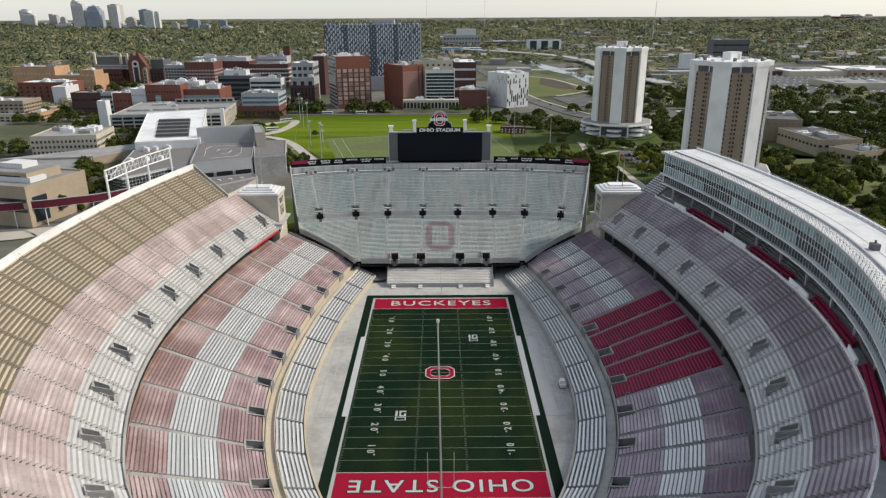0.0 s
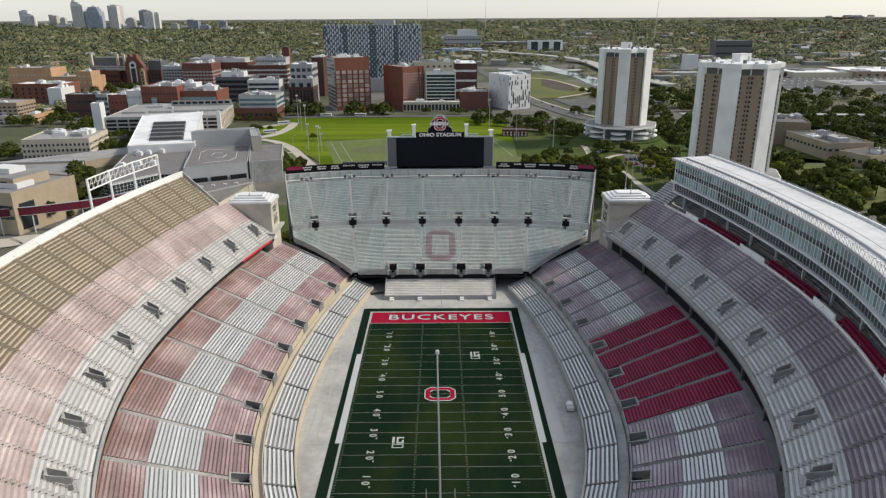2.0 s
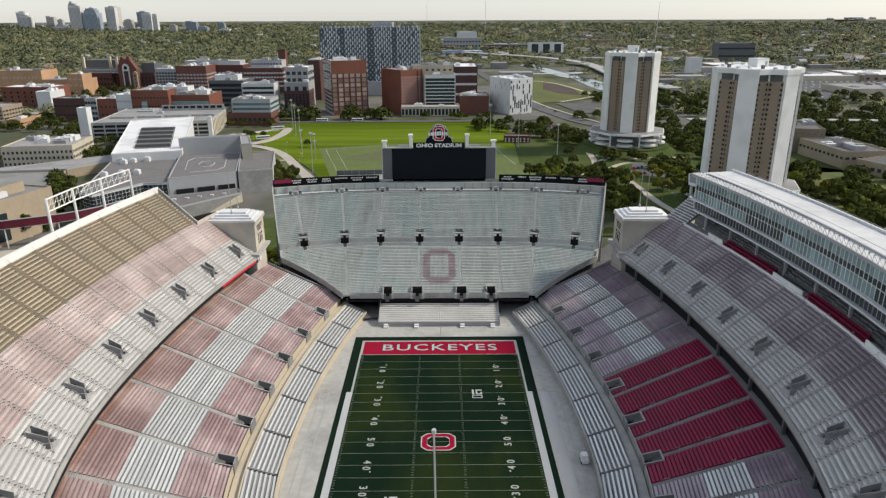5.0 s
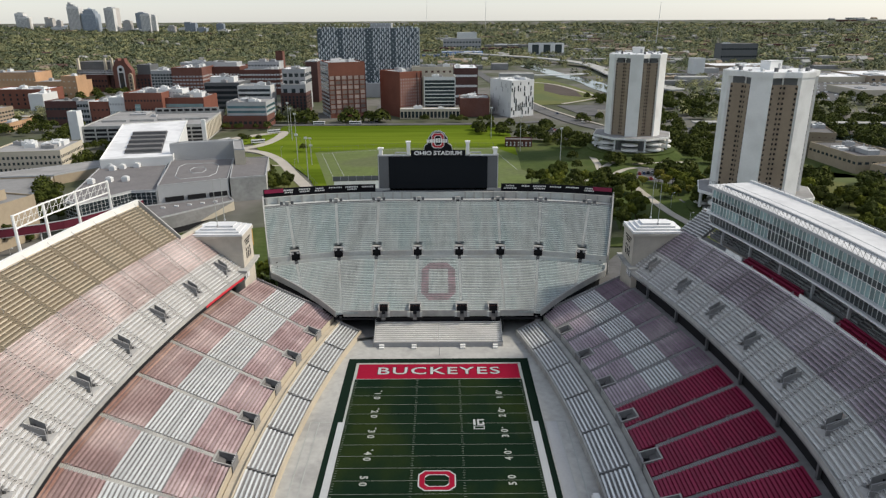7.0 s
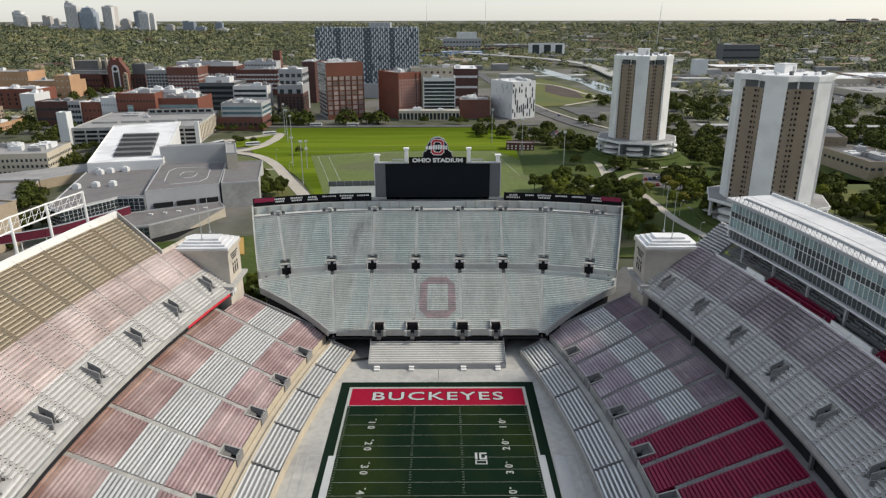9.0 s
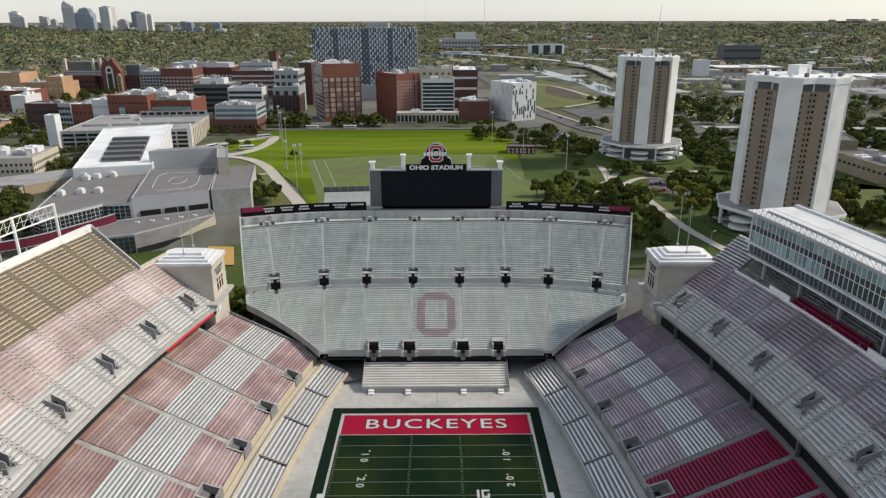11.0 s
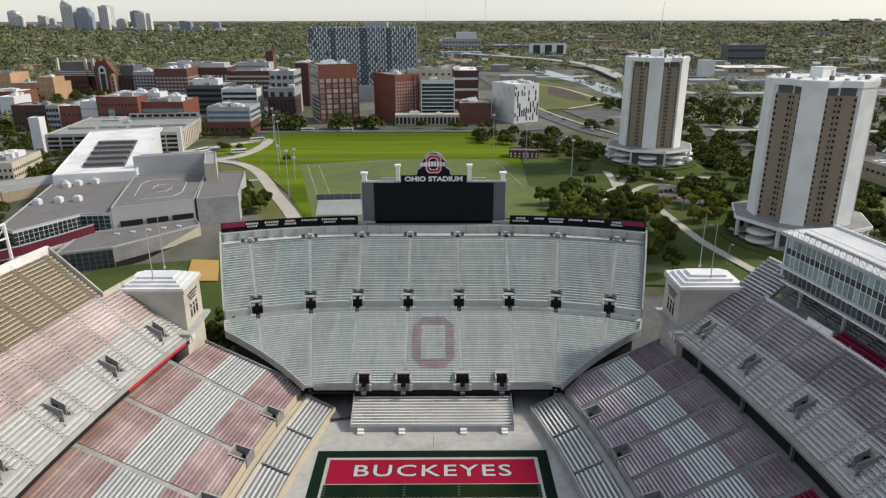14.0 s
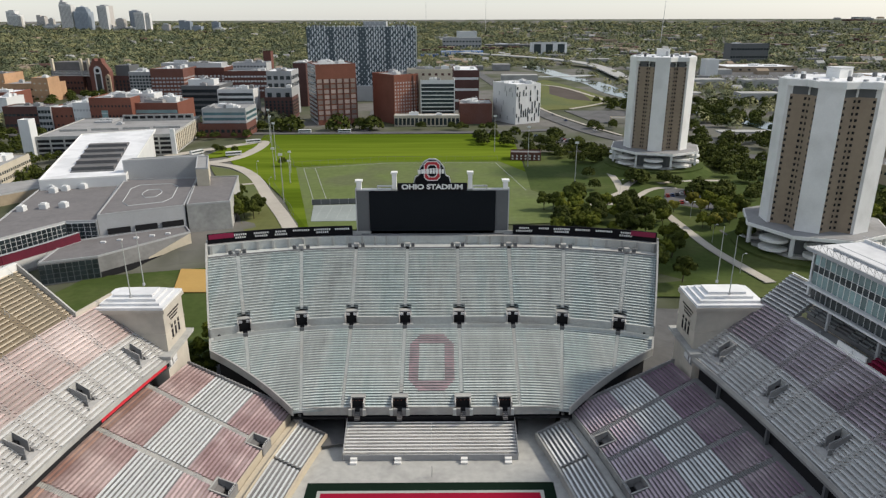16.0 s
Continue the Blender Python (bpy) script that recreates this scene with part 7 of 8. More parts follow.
sheet("gravel_yard", [(140, 690), (205, 692), (225, 600), (155, 600)], 0.14, ASPH, "grey gravel yard", "yard")
sheet("park_patch", [(132, 345), (150, 362), (190, 350), (165, 325)], 0.13, PARK, "mown patch by the residence tower", "lawn")
sheet("west_green", [(215, 180), (300, 200), (330, 260), (250, 330), (200, 280)], 0.06, MEADOW, "open grass beyond the press box", "lawn")
sheet("campus_paving", [(-70, 60), (140, 120), (140, 250), (70, 140), (-70, 135)], 0.03, ASPH, "worn dark paving outside the stadium", "pavement")
cs = sheet("hard_court", [(-68, 297), (-34, 300), (-30, 267), (-64, 266)], 0.2, mat("court_grey", (0.26, 0.29, 0.28), 0.9, var=0.15), "grey hard court with white lines", "court")
for k in range(6):
    lifted_part("court_line", Geo().box(-62.5 + k * 5.4, -62.3 + k * 5.4, 270, 296, 0.1, 0.215), PAINTW, cs)
for y in (270, 283, 296):
    lifted_part("court_line", Geo().box(-62.5, -35.3, y - 0.1, y + 0.1, 0.1, 0.215), PAINTW, cs)
cf = thing("court_fence", (-51, 299, 0), "dark wind screen fence behind the hard court", "fence")
part("screen", Geo().hexa([(-69, 298, 0), (-34, 301, 0), (-34, 301.2, 0), (-69, 298.2, 0), (-69, 298, 3.2), (-34, 301, 3.2), (-34, 301.2, 3.2), (-69, 298.2, 3.2)]), CHAR, cf, "dark fabric screen")
for k in range(8):
    part("post", Geo().tube((-69 + k * 5, 297.9 + k * 0.43, 0), (-69 + k * 5, 297.9 + k * 0.43, 3.5), 0.08, k=4), STEEL, cf)
graded(cf)
pl = thing("pitch_lines", (-20, 330, 0.1), "white painted lines of the worn playing field", "lines")
for a, b in (((-92, 394), (-35, 411)), ((-35, 411), (42, 411)), ((-92, 394), (-68, 300)), ((-84, 394), (-63, 310)), ((42, 411), (54, 330))):
    d = (Vector(b) - Vector(a)).normalized()
    n = Vector((-d.y, d.x)) * 0.15
    part("line", Geo().prism([(a[0] - n.x, a[1] - n.y), (b[0] - n.x, b[1] - n.y), (b[0] + n.x, b[1] + n.y), (a[0] + n.x, a[1] + n.y)], 0.02, 0.13), PAINTW, pl)
graded(pl)
fe = thing("pitch_fence", (-100, 402, 0), "tall thin wire fence round the playing field", "fence")
for (ax, ay), (bx, by) in (((-152, 526), (-101, 404)), ((-100, 399), (-36, 417)), ((-36, 417), (44, 417)), ((-100.6, 341), (-75, 277))):
    k = max(1, int(math.hypot(bx - ax, by - ay) / 6))
    for i in range(k + 1):
        x, y = ax + (bx - ax) * i / k, ay + (by - ay) * i / k
        part("post", Geo().tube((x, y, 0), (x, y, 3.6), 0.06, k=4), CHAR, fe)
    part("rail", Geo().tube((ax, ay, 3.6), (bx, by, 3.6), 0.06, k=4), CHAR, fe)
    part("rail", Geo().tube((ax, ay, 0.3), (bx, by, 0.3), 0.05, k=4), CHAR, fe)
graded(fe)
sheet("brick_plaza", [(64, 92), (88, 92), (96, 128), (66, 128)], 0.12, BRICKO, "red brick plaza outside the south stand", "pavement")
strip("street_south", [(-520, 536), (-300, 540), (-150, 544), (0, 545), (60, 548), (110, 560)], 11, 0.2, ASPH, "grey street behind the lawn", "road")
strip("bus_loop", [(-205, 440), (-181, 466), (-158, 491), (-146, 500), (-143, 470), (-150, 430), (-170, 412), (-195, 415)], 9, 0.22, PAVE, "pale concrete bus loop", "road")
strip("cross_street", [(-66, 552), (-67, 620), (-70, 700)], 10, 0.18, ASPH, "narrow street between tall halls", "road")
strip("footpath_east", [(-175, 416), (-156.5, 409), (-138.7, 397), (-119, 367), (-98, 317), (-78, 270), (-66, 235), (-62, 200)], 7.5, 0.24, PAVE, "curving pale footpath", "path")
strip("footpath_branch", [(-112, 350), (-128, 346), (-140, 344)], 3, 0.22, PAVE, "short side path across the bank", "path")
strip("footpath_park", [(116, 384), (114, 352), (111, 326), (110, 299), (120, 289), (122.3, 260), (123, 240), (125, 215), (132, 180)], 4.6, 0.24, PAVE, "pale park footpath", "path")
strip("footpath_cross", [(132, 362), (118, 341), (111, 325), (96, 308), (83.6, 293), (70, 276)], 4.6, 0.26, PAVE, "pale park footpath", "path")
strip("footpath_low", [(83.6, 293), (93, 296.6), (102, 298), (110, 301)], 3.5, 0.22, PAVE, "pale park footpath", "path")
strip("footpath_side", [(110, 301), (122.6, 322), (134, 333), (146, 333)], 4, 0.21, PAVE, "pale park footpath", "path")
strip("footpath_tower", [(139, 346), (160, 352), (184, 352)], 4, 0.23, PAVE, "pale path at the foot of the tower", "path")
strip("river_road", [(70, 1250), (88, 1000), (106, 720), (128, 590), (150, 520), (190, 460), (250, 420)], 17, 0.2, ASPH, "broad grey river road", "road")
strip("road_kerb_path", [(92, 1000), (116, 720), (139, 600), (162, 525)], 3, 0.26, PAVE, "pale path along the road", "path")
strip("meadow_path", [(133, 1010), (178, 960), (200, 850), (204, 770), (150, 705)], 5, 0.24, PAVE, "pale path across the meadow", "path")
strip("east_street", [(-330, 110), (-215, 132), (-195, 141), (-150, 150), (-110, 120)], 14, 0.18, PAVE, "pale street outside the east stand", "road")
strip("expressway", [(60, 1900), (187, 1713), (262, 1590), (312, 1420), (316, 1250), (306, 1045), (330, 820)], 26, 5.0, CONC, "raised pale expressway", "road", 2.0)
strip("river", [(190, 1400), (222, 1128), (243, 1010), (246, 860), (285, 690), (334, 507), (372, 420), (380, 350), (420, 240)], 34, 0.05, WATER, "dark river with bright glints", "water")
strip("river_bridge", [(240, 512), (328, 507), (420, 498)], 12, 6.0, CONC, "low concrete bridge over the river", "bridge", 1.4)
strip("foot_bridge", [(150, 1075), (205, 1075), (262, 1100)], 8, 6.0, PANEL, "white bridge over the river", "bridge", 1.5)
sheet("car_park", [(88, 528), (123, 500), (118, 480), (84, 505)], 0.12, ASPH, "grey car park", "car park")
sheet("car_park_park", [(140, 337), (163, 322), (150, 283), (128, 300)], 0.17, ASPH, "small grey car park among trees", "car park")
sheet("mall_parking", [(470, 720), (700, 720), (800, 1200), (470, 1250)], 0.1, ASPH, "wide grey shopping car park", "car park")

# ---- trees ----
def leaf_cloud(rng, lobes, count, size):
    """Small bent leaf sprays over the skins of several lobes: an uneven crown with gaps."""
    V, F = [], []
    for i in range(count):
        c, r = lobes[rng.randrange(len(lobes))]
        d = Vector((rng.gauss(0, 1), rng.gauss(0, 1), rng.gauss(0.25, 1))).normalized()
        k = rng.uniform(0.55, 1.08)
        p = Vector((c[0] + d.x * r[0] * k, c[1] + d.y * r[1] * k, c[2] + d.z * r[2] * k))
        n = (d + Vector((rng.uniform(-0.7, 0.7), rng.uniform(-0.7, 0.7), rng.uniform(-0.3, 0.8)))).normalized()
        t = n.orthogonal().normalized()
        t = (t * math.cos(i) + n.cross(t) * math.sin(i)).normalized()
        b = n.cross(t)
        s = size * rng.uniform(0.6, 1.25)
        m = len(V)
        V += [tuple(p - t * s), tuple(p - b * s * 0.7 - n * s * 0.25), tuple(p + t * s), tuple(p + b * s * 0.7 - n * s * 0.25)]
        F += [(m, m + 1, m + 2), (m, m + 2, m + 3)]
    g = Geo()
    g.v, g.f = V, F
    return g


def tree_model(seed, h, spread, leaf, label, narrow=False):
    rng = random.Random(seed)
    e = thing("tree", (0, 0, 0), label, "tree", "campus trees")
    g = Geo()
    bend = Vector((rng.uniform(-0.4, 0.4), rng.uniform(-0.4, 0.4), h * 0.42))
    g.tube((0, 0, -0.3), bend, 0.05 * h * 0.5, 0.03 * h * 0.5, 7)
    limbs = []
    for k in range(6):
        a = k * 1.05 + rng.uniform(-0.3, 0.3)
        q = bend + Vector((math.cos(a) * spread * 0.5, math.sin(a) * spread * 0.5, h * rng.uniform(0.1, 0.35)))
        s = bend * rng.uniform(0.6, 1.0)
        g.tube(s, q, 0.018 * h * 0.5, 0.006 * h, 5)
        limbs.append(q)
    lpart("trunk", g, BARK, e)
    lobes = [((0, 0, h * 0.68), (spread * 0.62, spread * 0.62, h * 0.3))]
    for q in limbs:
        r = spread * rng.uniform(0.3, 0.5)
        lobes.append(((q.x * 1.15, q.y * 1.15, q.z + rng.uniform(-0.05, 0.08) * h), (r, r, r * rng.uniform(0.7, 1.0))))
    for k in range(3):
        r = spread * rng.uniform(0.25, 0.4)
        lobes.append(((rng.uniform(-0.4, 0.4) * spread, rng.uniform(-0.4, 0.4) * spread, h * rng.uniform(0.8, 0.95)), (r, r, r)))
    if narrow:
        lobes = [((0, 0, h * (0.2 + 0.1 * k)), (spread * (0.95 - 0.1 * k),) * 2 + (h * 0.1,)) for k in range(8)]
    lpart("crown", leaf_cloud(rng, lobes, 1500, 0.068 * h + 0.14), leaf, e, "leafy crown with gaps")
    return e


MODELS = [tree_model(1, 11, 5.2, LEAF[0], "broad dark green tree in full leaf"), tree_model(2, 9, 4.6, LEAF[1], "rounded mid-green tree in full leaf"),
          tree_model(3, 13, 6.0, LEAF[0], "tall dark green tree in full leaf"), tree_model(4, 8, 3.8, LEAF[2], "small yellowing tree with a thin crown"),
          tree_model(5, 10, 5.0, LEAF[1], "spreading green tree with uneven crown"), tree_model(6, 7, 2.2, LEAF[0], "narrow dark evergreen tree in a row", True)]
used = [False] * len(MODELS)
PLANTED = []


def plant(kind, x, y, s=1.0, a=0.0):
    PLANTED.append((kind, x, y, s, a))


def set_tree(kind, x, y, s, a):
    m = pose(x, y, 0, 0, 0, a) @ Matrix.Scale(s, 4)
    ob = MODELS[kind] if not used[kind] else copy_thing(MODELS[kind], m)
    used[kind] = True
    ob.matrix_basis = m
    graded(ob)


tr = random.Random(21)
GROVES = (  # x0, x1, y0, y1, count, kinds, scale
    (58, 100, 236, 290, 34, (0, 2, 4, 1, 0), 0.9), (100, 118, 250, 288, 8, (0, 2, 4), 0.8), (74, 112, 180, 225, 14, (1, 4, 0), 0.9),
    (120, 136, 340, 356, 4, (0, 4), 1.0), (142, 160, 336, 350, 3, (0, 1), 0.8), (146, 195, 262, 325, 20, (0, 1, 4, 3, 2), 1.0), (126, 150, 225, 290, 12, (4, 1, 3, 0), 0.9), (86, 118, 420, 452, 8, (0, 2), 1.0),
    (34, 118, 440, 525, 30, (0, 2, 4, 1), 0.95), (84, 130, 400, 450, 14, (0, 1, 4), 0.9), (165, 215, 150, 185, 7, (1, 3, 4), 0.8),
    (186, 230, 330, 420, 22, (0, 2, 4), 1.0), (182, 300, 400, 500, 60, (0, 1, 2, 4), 1.05), (190, 240, 520, 760, 46, (0, 2, 1), 1.0), (262, 330, 560, 760, 60, (0, 1, 2, 4), 1.1),
    (345, 480, 360, 560, 80, (0, 2, 4, 1), 1.1), (225, 330, 200, 290, 30, (0, 1, 3, 4), 0.9), (310, 420, 250, 360, 34, (0, 2, 3, 4), 1.0), (200, 300, 110, 200, 60, (0, 2, 0, 1), 1.0), (240, 420, 60, 190, 70, (0, 2, 4), 1.05), (300, 460, 190, 330, 90, (0, 2, 4, 1), 1.1), (205, 250, 200, 330, 36, (0, 2, 4), 0.95), (340, 560, 420, 760, 160, (0, 2, 4, 1), 1.15),
    (-352, -322, 318, 352, 9, (0, 2), 0.9), (-265, -246, 345, 395, 6, (0, 2), 0.9), (-345, -312, 420, 470, 9, (0, 4), 1.0), (-300, -262, 405, 430, 8, (0, 1), 0.8), (-430, -330, 480, 540, 18, (0, 4, 2), 1.0),
    (-420, -360, 670, 800, 30, (0, 4, 2), 1.1), (-600, -440, 700, 860, 60, (0, 4, 2, 1), 1.1), (-560, -470, 420, 530, 30, (0, 2, 4), 1.0), (-208, -190, 165, 245, 16, (5, 0, 5), 0.9),
    (-110, -94, 255, 295, 6, (0, 2, 1), 0.85), (-126, -112, 300, 330, 3, (1, 3), 0.7), (-76, -63, 94, 128, 9, (0, 4, 1), 0.75), (-205, -165, 512, 524, 7, (3, 1, 0), 0.7), (-330, -300, 120, 150, 5, (3, 1), 0.8), (-175, -155, 448, 462, 5, (3,), 0.5),
    (-232, -214, 545, 575, 5, (0, 4), 0.8), (-180, -136, 552, 566, 6, (0, 2, 0), 1.15), (-20, 60, 552, 566, 9, (1, 0), 0.7), (140, 200, 540, 580, 14, (0, 1, 4), 0.85))
for x0, x1, y0, y1, n, kinds, s in GROVES:
    for k in range(n):
        plant(tr.choice(kinds), tr.uniform(x0, x1), tr.uniform(y0, y1), s * tr.uniform(0.75, 1.2), tr.uniform(0, 360))
for x, y, s, k in ((-134, 558, 2.1, 0), (-92, 562, 2.2, 0), (-60, 562, 1.9, 2), (-72, 566, 1.5, 0), (-146, 560, 1.6, 0), (-108, 402, 0.6, 1), (95, 330, 0.7, 1), (98, 362, 0.8, 0),
                   (-266, 361, 1.35, 0), (-222, 237, 0.85, 0), (-227, 252, 0.85, 0), (-231, 268, 0.85, 0), (-218, 242, 0.85, 0), (-262, 349, 1.2, 2), (-330, 345, 1.4, 0), (-341, 333, 1.3, 2), (-322, 330, 1.1, 4), (-325, 469, 1.3, 0), (-338, 476, 1.3, 2), (-312, 462, 1.1, 4), (-401, 495, 1.4, 0), (-406, 556, 1.4, 2), (-420, 548, 1.3, 0),
                   (-233, 257, 1.1, 0), (-240, 268, 1.1, 2), (-246, 280, 1.1, 0), (243, 289, 1.3, 2), (236, 226, 1.4, 0), (250, 208, 1.4, 2), (269, 276, 1.2, 4), (228, 208, 1.3, 0), (258, 266, 1.2, 0)):
    plant(k, x, y, s, tr.uniform(0, 360))


# the nearest stand as trees of their own, the rest joins the riverside wood
PLANTED.sort(key=lambda p: math.hypot(p[1], p[2]))
for p in PLANTED[:225]:
    set_tree(*p)


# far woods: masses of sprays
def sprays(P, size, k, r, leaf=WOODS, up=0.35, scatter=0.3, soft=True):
    """P: places (n, 3); one mesh of k leaf sprays round each."""
    n = len(P)
    d = r.normal(size=(n, k, 3))
    d /= np.linalg.norm(d, axis=2, keepdims=True)
    d[..., 2] = np.abs(d[..., 2]) * 1.0 - 0.12
    c = P[:, None, :3] + d * size[:, None, None] * np.array([1, 1, 1.15]) * r.uniform(0.65, 1.05, (n, k, 1)) + np.array([0, 0, 3.0])
    nrm = d * 0.7 + r.normal(scale=scatter, size=d.shape)
    nrm[..., 2] += up
    nrm /= np.linalg.norm(nrm, axis=2, keepdims=True)
    t = np.cross(nrm, r.normal(size=d.shape))
    t /= np.linalg.norm(t, axis=2, keepdims=True)
    b = np.cross(nrm, t)
    s = size[:, None, None] * r.uniform(0.34, 0.6, (n, k, 1)) * (2.7 / math.sqrt(k) if soft else math.sqrt(30 / k))
    V = np.stack([c - t * s, c - b * s * 0.8 - nrm * s * 0.3, c + t * s, c + b * s * 0.8 - nrm * s * 0.3], axis=2).reshape(-1, 3)
    m = n * k
    me = bpy.data.meshes.new("woods")
    me.vertices.add(4 * m)
    me.vertices.foreach_set("co", V.astype(np.float32).ravel())
    me.loops.add(4 * m)
    me.loops.foreach_set("vertex_index", np.arange(4 * m, dtype=np.int32))
    me.polygons.add(m)
    me.polygons.foreach_set("loop_start", np.arange(0, 4 * m, 4, dtype=np.int32))
    me.polygons.foreach_set("loop_total", np.full(m, 4, dtype=np.int32))
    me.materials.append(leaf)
    me.update(calc_edges=True)
    if soft:                                                # one rounded sheen over each crown
        sn = d * 0.75 + r.normal(scale=0.12, size=d.shape) + np.array([0, 0, 0.9])
        sn /= np.linalg.norm(sn, axis=2, keepdims=True)
        me.polygons.foreach_set("use_smooth", np.ones(m, dtype=bool))
        me.normals_split_custom_set(np.repeat(sn.reshape(-1, 3), 4, axis=0).tolist())
    return me


def woods(count, seed, near):
    r = np.random.RandomState(seed)
    P = []
    while len(P) < count:
        x, y = r.uniform(-3400, 3400), 560 + 4000 * r.rand() ** 1.15
        rad = math.hypot(x - GC[0], y - GC[1])
        if rad > 4400 or abs(x) > 260 + 0.72 * (y + 120):
            continue
        if 640 < y < 980 and -560 < x < 110:
            continue
        if y < 1350 and -130 < x < 240 and not (y > 1000 and x < 60):
            continue
        if 480 < x < 830 and 700 < y < 1300:
            continue
        if 240 < x < 345 and y < 1700 and r.rand() < 0.7:
            continue
        q = 0.5 + 0.5 * noise.noise(Vector((x * 0.004, y * 0.003, 3)))
        if r.rand() > (0.35 + 1.1 * q if x < 0 else 0.2 + 0.9 * q):
            continue
        P.append((x, y, ground_z(rad), rad))
    P = np.array(P)
    P = P[P[:, 3] < 1900] if near else P[P[:, 3] >= 1900]
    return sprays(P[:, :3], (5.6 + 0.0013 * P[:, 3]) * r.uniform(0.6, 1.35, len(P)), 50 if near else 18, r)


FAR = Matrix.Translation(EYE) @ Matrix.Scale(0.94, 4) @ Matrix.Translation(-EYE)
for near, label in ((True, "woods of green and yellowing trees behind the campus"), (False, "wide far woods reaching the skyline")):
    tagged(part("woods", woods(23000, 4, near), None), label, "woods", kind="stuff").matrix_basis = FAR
rest = np.array([(*lifted(x, y), s) for _, x, y, s, _ in PLANTED[225:]])
tagged(part("riverside_wood", sprays(rest[:, :3], rest[:, 3] * 5.0, 240, np.random.RandomState(9), LEAF[0], 0.4, 0.5, False), None), "dense riverside wood of dark green trees", "woods", kind="stuff")

# far houses and sheds between the trees
hr = random.Random(8)
for mname, col in (("pale_roofs", mat("far_pale_roof", (0.36, 0.36, 0.35), 0.9, var=0.2)), ("brown_roofs", TAUPE), ("grey_roofs", ROOFG), ("brick_roofs", BRICKD)):
    g = Geo()
    for k in range(105 if mname != "brick_roofs" else 50):
        while True:
            y = 760 + 3200 * hr.random() ** 1.4
            x = hr.uniform(-0.68 * y - 100, 0.68 * y + 100)
            if not (y < 1000 and -560 < x < 260) and not (480 < x < 830 and 700 < y < 1300) and not (150 < x < 350 and y < 1800):
                break
        if x < 0 and k % 5 > 1:
            x = abs(x) + 260
        z = ground_z(math.hypot(x - GC[0], y - GC[1])) - 0.3
        big = hr.random() < (0.45 if x > 0 else 0.18)
        w, d, h = (hr.uniform(16, 44), hr.uniform(12, 26), hr.uniform(5, 10)) if big else (hr.uniform(8, 16), hr.uniform(8, 12), hr.uniform(6, 9))
        k = 1 + y / 3000
        w, d = w * k, d * k
        if big:
            g.box(x - w / 2, x + w / 2, y - d / 2, y + d / 2, z, z + h + 2)
        else:
            n = len(g.v)
            g.v += [(x - w / 2, y - d / 2, z), (x + w / 2, y - d / 2, z), (x + w / 2, y + d / 2, z), (x - w / 2, y + d / 2, z), (x - w / 2, y - d / 2, z + h), (x + w / 2, y - d / 2, z + h), (x + w / 2, y + d / 2, z + h), (x - w / 2, y + d / 2, z + h), (x - w / 2, y, z + h * 1.6), (x + w / 2, y, z + h * 1.6)]
            g.f += [(n, n + 1, n + 5, n + 4), (n + 2, n + 3, n + 7, n + 6), (n + 1, n + 2, n + 6, n + 9, n + 5), (n + 3, n, n + 4, n + 8, n + 7), (n + 4, n + 5, n + 9, n + 8), (n + 6, n + 7, n + 8, n + 9)]
    tagged(part("far_houses", g, col), "scattered far houses and sheds with %s" % mname.replace("_", " "), "houses", kind="stuff").matrix_basis = FAR

# ---- city centre on the horizon ----
DY = 3350.0


def skyline(x0, x1, top, material, kind="flat", label="far office tower in the city centre"):
    """A tower between two x on the far line, with its roof at the height top."""
    y = DY + 60 * math.sin(x0)
    z0 = ground_z(math.hypot((x0 + x1) / 2 - GC[0], y - GC[1])) - 4
    w = x1 - x0
    e = thing("office_tower", ((x0 + x1) / 2, y, z0), label, "skyscraper", "skyline towers")
    if kind == "flat":
        part("shaft", Geo().box(x0, x1, y, y + w * 0.8, z0, top), material, e)
        part("roof_house", Geo().box(x0 + w * 0.2, x1 - w * 0.25, y + w * 0.2, y + w * 0.6, top, top + 5), GREYP, e)
    elif kind == "peak":
        part("shaft", Geo().box(x0, x1, y, y + w * 0.8, z0, top - 14), material, e)
        part("crown", Geo().box(x0 + w * 0.05, x1 - w * 0.05, y + 4, y + w * 0.6, top - 14, top - 4).box(x0 + w * 0.2, x0 + w * 0.5, y + 6, y + w * 0.5, top - 4, top + 5), GREYP, e)
    elif kind == "spire":
        c = (x0 + x1) / 2
        part("shaft", Geo().box(x0, x1, y, y + w * 0.8, z0, top - 22), material, e)
        part("setback", Geo().box(x0 + w * 0.12, x1 - w * 0.12, y + 5, y + w * 0.7, top - 22, top - 10), material, e)
        part("roof_peak", Geo().prism([(x0 + w * 0.2, y + 8), (x1 - w * 0.2, y + 8), (x1 - w * 0.2, y + w * 0.6), (x0 + w * 0.2, y + w * 0.6)], top - 10, top - 2).tube((c, y + w * 0.35, top - 2), (c, y + w * 0.35, top + 6), w * 0.2, 1.0, 4), material, e)
    else:
        part("shaft", Geo().box(x0, x1, y, y + w * 0.8, z0, top - 8), material, e)
        part("crown_left", Geo().box(x0, x0 + w * 0.55, y, y + w * 0.5, top - 8, top), material, e)
        part("crown_right", Geo().box(x0 + w * 0.62, x1, y + 4, y + w * 0.5, top - 8, top - 4), material, e)
    n = max(4, int(w / 6))
    g = Geo()
    for i in range(n):
        g.box(x0 + w * (i + 0.25) / n, x0 + w * (i + 0.7) / n, y - 0.8, y, z0 + 12, top - 26 if kind != "flat" else top - 6)
    part("window_strips", g, GREYP if material in (HAZEW, PALET) else BLUEG, e)["kind"] = "stuff"


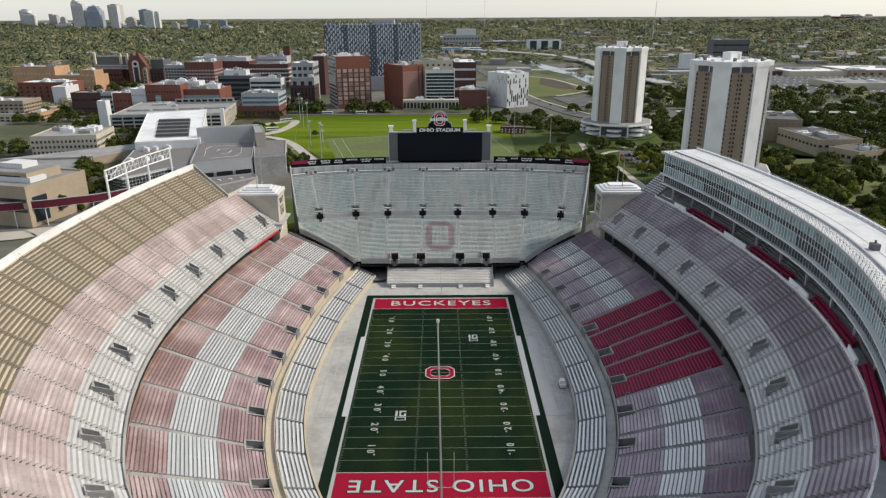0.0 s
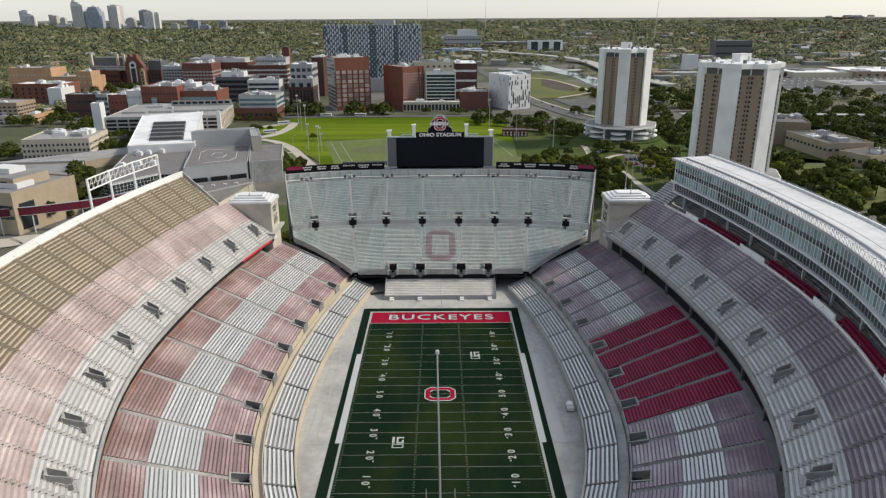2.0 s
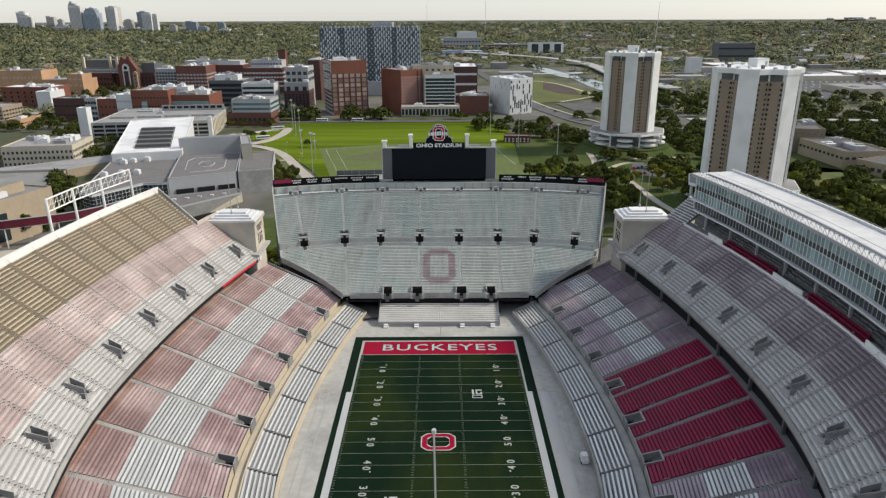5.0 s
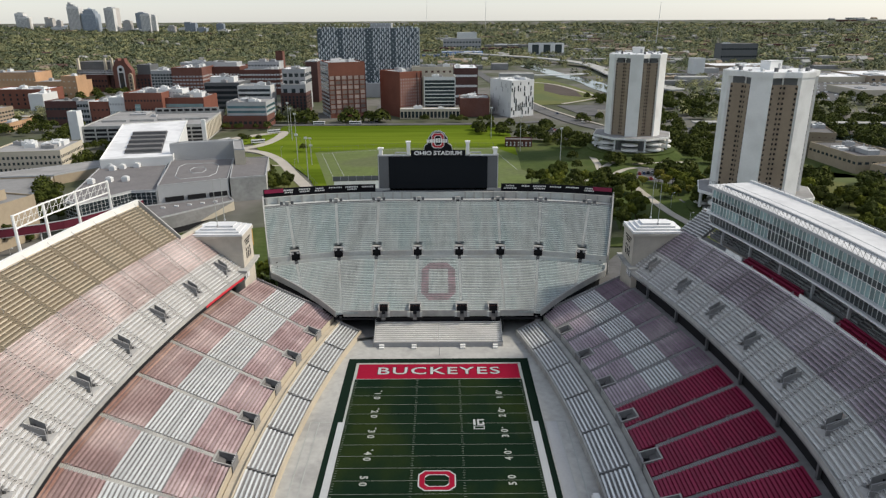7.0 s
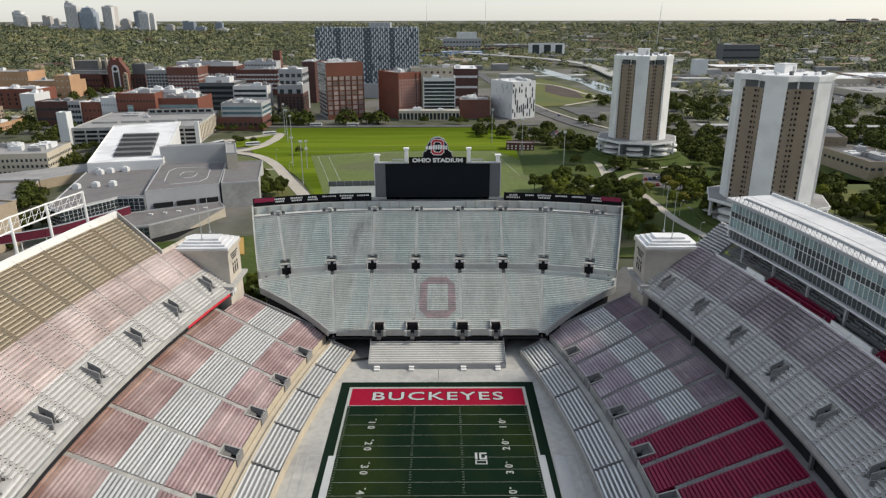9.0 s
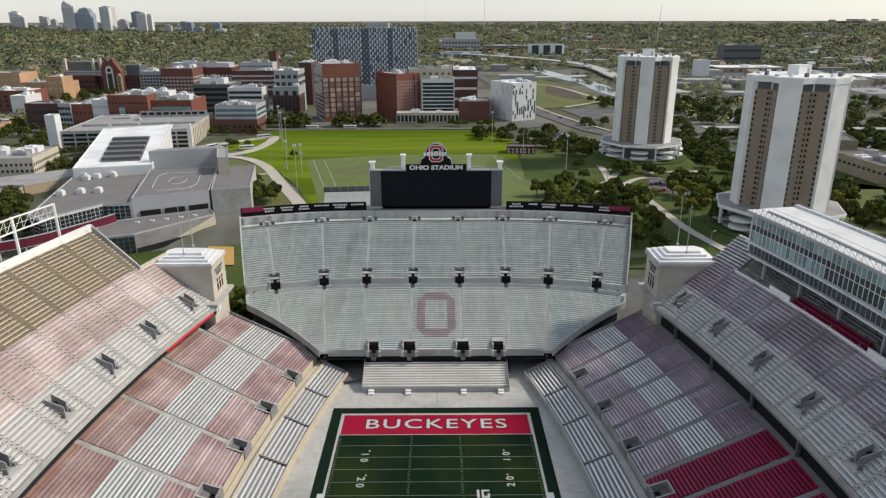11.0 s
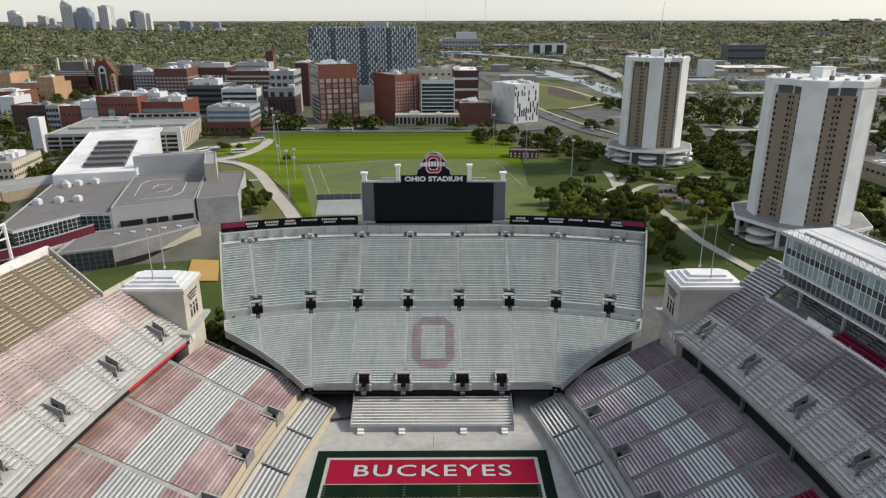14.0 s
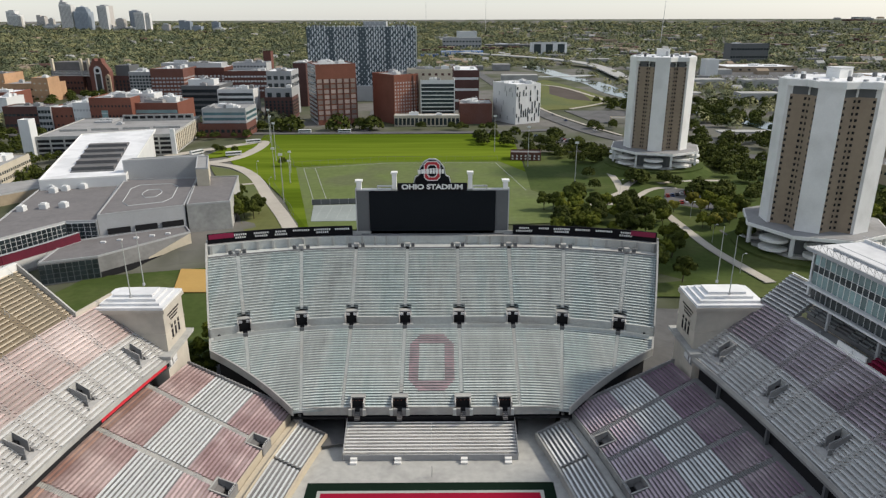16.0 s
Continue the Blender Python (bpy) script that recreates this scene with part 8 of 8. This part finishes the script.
# Lighter panel and glass for the skyline, haze mixed into both colours.
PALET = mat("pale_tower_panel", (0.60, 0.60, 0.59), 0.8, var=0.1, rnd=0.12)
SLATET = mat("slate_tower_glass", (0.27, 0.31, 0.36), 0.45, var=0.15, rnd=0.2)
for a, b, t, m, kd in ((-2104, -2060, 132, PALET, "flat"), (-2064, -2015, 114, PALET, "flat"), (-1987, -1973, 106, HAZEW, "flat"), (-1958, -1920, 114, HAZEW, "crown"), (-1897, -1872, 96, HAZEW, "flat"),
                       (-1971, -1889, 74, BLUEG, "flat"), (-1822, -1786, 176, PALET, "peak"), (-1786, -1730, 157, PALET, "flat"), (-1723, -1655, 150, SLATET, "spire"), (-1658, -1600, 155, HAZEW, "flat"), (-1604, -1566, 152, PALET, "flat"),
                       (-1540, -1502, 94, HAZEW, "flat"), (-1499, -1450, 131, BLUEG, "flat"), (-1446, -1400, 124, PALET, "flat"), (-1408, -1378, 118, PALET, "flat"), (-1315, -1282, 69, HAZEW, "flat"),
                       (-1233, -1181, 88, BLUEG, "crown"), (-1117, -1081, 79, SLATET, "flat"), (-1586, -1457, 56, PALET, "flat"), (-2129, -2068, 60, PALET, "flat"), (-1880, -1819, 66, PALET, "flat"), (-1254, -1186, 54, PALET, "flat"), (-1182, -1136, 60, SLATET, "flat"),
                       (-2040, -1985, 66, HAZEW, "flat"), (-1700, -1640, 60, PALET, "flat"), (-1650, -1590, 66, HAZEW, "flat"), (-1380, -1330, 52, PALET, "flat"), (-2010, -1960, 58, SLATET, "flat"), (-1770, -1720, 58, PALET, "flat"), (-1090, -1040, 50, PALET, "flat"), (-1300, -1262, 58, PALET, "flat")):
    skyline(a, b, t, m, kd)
for px, top, y in ((863, 250, 3300), (761, 190, 3600), (1161, 150, 2400)):
    k = ((y + 175) * 0.944 + 20) / 1189.0
    x = (px - 784) * k
    e = thing("radio_mast", (x, y, 20), "thin far radio mast", "mast", "radio masts")
    z0 = ground_z(math.hypot(x, y + 120)) - 2
    part("mast_pole", Geo().tube((x, y, z0), (x + (6 if px > 1000 else 0), y, top), 1.6 if px > 1000 else 0.7, 0.5, 4), STEEL, e)

# ---- lamps, vehicles and small things ----
def light_mast(x, y, h):
    e = thing("floodlight_mast", (x, y, 0), "tall thin floodlight mast beside the playing field", "floodlight", "floodlight masts")
    part("pole", Geo().tube((x, y, 0), (x, y, h), 0.32, 0.16, 6), STEEL, e)
    part("lamp_head", Geo().box(x - 1.1, x + 1.1, y - 0.25, y + 0.25, h - 0.3, h + 1.0), PANEL, e, "pale lamp head")
    graded(e)


for x, y, h in ((-139, 495, 27), (-128, 455, 27), (-117, 420, 27), (-104, 360, 20), (-86, 304, 27), (44.5, 453, 27), (63.5, 398, 27), (84.6, 337, 27), (-98, 380, 14), (-92, 350, 14)):
    light_mast(x, y, h)


def street_lamp(x, y):
    e = thing("street_lamp", (x, y, 0), "slim grey street lamp", "street lamp", "street lamps")
    part("pole", Geo().tube((x, y, 0), (x, y, 8.2), 0.12, 0.08, 5).tube((x, y, 8.2), (x + 1.2, y, 8.6), 0.07, k=4), STEEL, e)
    part("head", Geo().box(x + 0.9, x + 1.7, y - 0.2, y + 0.2, 8.5, 8.75), PANEL, e)
    graded(e)


for x, y in ((-170, 128), (-182, 142), (-160, 120), (128, 230), (124, 190), (108, 320), (-100, 330), (-120, 378), (132, 270), (-204, 152), (-150, 140)):
    street_lamp(x, y)


def vehicle(x, y, rot, col, bus=False):
    l, w, h = (11.5, 2.6, 3.0) if bus else (4.5, 1.8, 1.45)
    e = thing("bus" if bus else "car", (x, y, 0.24), "white city bus at the loop" if bus else "%s car standing on grey asphalt" % col.name.split("_")[-1], "bus" if bus else "car", "buses" if bus else "parked cars")
    e.rotation_euler = (0, 0, radians(rot))
    if bus:
        lpart("body", Geo().prism([(-l / 2, -w / 2), (l / 2, -w / 2), (l / 2, w / 2), (-l / 2, w / 2)], 0.4, h), PANEL, e)
        lpart("window_band", Geo().box(-l / 2 + 0.3, l / 2 - 0.3, -w / 2 - 0.03, w / 2 + 0.03, 1.5, 2.5), GLASS, e)
    else:
        lpart("body", Geo().box(-l / 2, l / 2, -w / 2, w / 2, 0.0, 0.85).box(-1.1, 0.5, -0.7, 0.7, h - 0.02, h + 0.05), col, e)
        lpart("cabin", Geo().prism([(-1.4, -0.75), (0.9, -0.75), (0.9, 0.75), (-1.4, 0.75)], 0.85, h), GLASS, e)
    for sx in (-0.33, 0.33) if bus else ():
        for sy in (-1, 1):
            lpart("wheel", Geo().tube((sx * l, sy * w * 0.5, 0.36), (sx * l, sy * w * 0.38, 0.36), 0.36, k=8), BLACK, e)
    graded(e)


CARS = [mat("paint_" + n, c, 0.35, var=0.05) for n, c in (("white", (0.7, 0.7, 0.7)), ("grey", (0.2, 0.2, 0.21)), ("black", (0.02, 0.02, 0.02)), ("red", (0.3, 0.02, 0.02)), ("blue", (0.03, 0.06, 0.16)))]
vehicle(-184, 447, 60, None, True)
vehicle(-153, 494, 25, None, True)
vehicle(-154, 441, 22, None, True)
vehicle(-120, 545, 2, None, True)
vehicle(-84, 545, 2, None, True)
cr = random.Random(17)
for i in range(30):
    vehicle(86 + (i % 10) * 3.2 + (i // 10) * 1.5, 522 - (i % 10) * 2.4 - (i // 10) * 7, 62, cr.choice(CARS))
for i in range(14):
    vehicle(134 + (i % 7) * 3.2, 297 + (i // 7) * 16 + (i % 7) * 1.5, 80, cr.choice(CARS))
for i in range(10):
    y = 560 + i * 45 + cr.uniform(-9, 9)
    vehicle(np.interp(y, (520, 590, 720, 1000), (150, 128, 106, 88)) + cr.choice((-4, 4)), y, 100, cr.choice(CARS))
for i in range(12):
    vehicle(-164 + i * 9.5 + cr.uniform(-2, 2) - 170, 541 + cr.choice((-2.5, 2.5)), 0, cr.choice(CARS))
g = Geo()
for i in range(260):
    x, y = 480 + (i % 26) * 11 + cr.uniform(-1, 1), 735 + (i // 26) * 42 + cr.uniform(-2, 2)
    g.box(x, x + 2, y, y + 4.6, 0.1, 1.5)
tagged(part("far_parked_cars", g, CARS[0]), "rows of small far parked cars", "cars", kind="stuff").matrix_basis = FAR
e = thing("sideline_cart", (38.2, -8, 0), "white equipment cart beside the stand wall", "cart")
part("cart_bed", Geo().box(33.6, 35.2, -9.4, -6.6, 0.25, 1.2), WHITE, e)
part("cart_roof", Geo().box(33.7, 35.1, -8.8, -7.0, 1.9, 2.0).tube((33.8, -8.7, 1.2), (33.8, -8.7, 1.9), 0.05).tube((35.0, -7.1, 1.2), (35.0, -7.1, 1.9), 0.05), PANEL, e)
for y in (-9.0, -7.0):
    part("wheel", Geo().tube((33.7, y, 0.2), (33.5, y, 0.2), 0.25, k=8), BLACK, e)
    part("wheel", Geo().tube((35.3, y, 0.2), (35.1, y, 0.2), 0.25, k=8), BLACK, e)
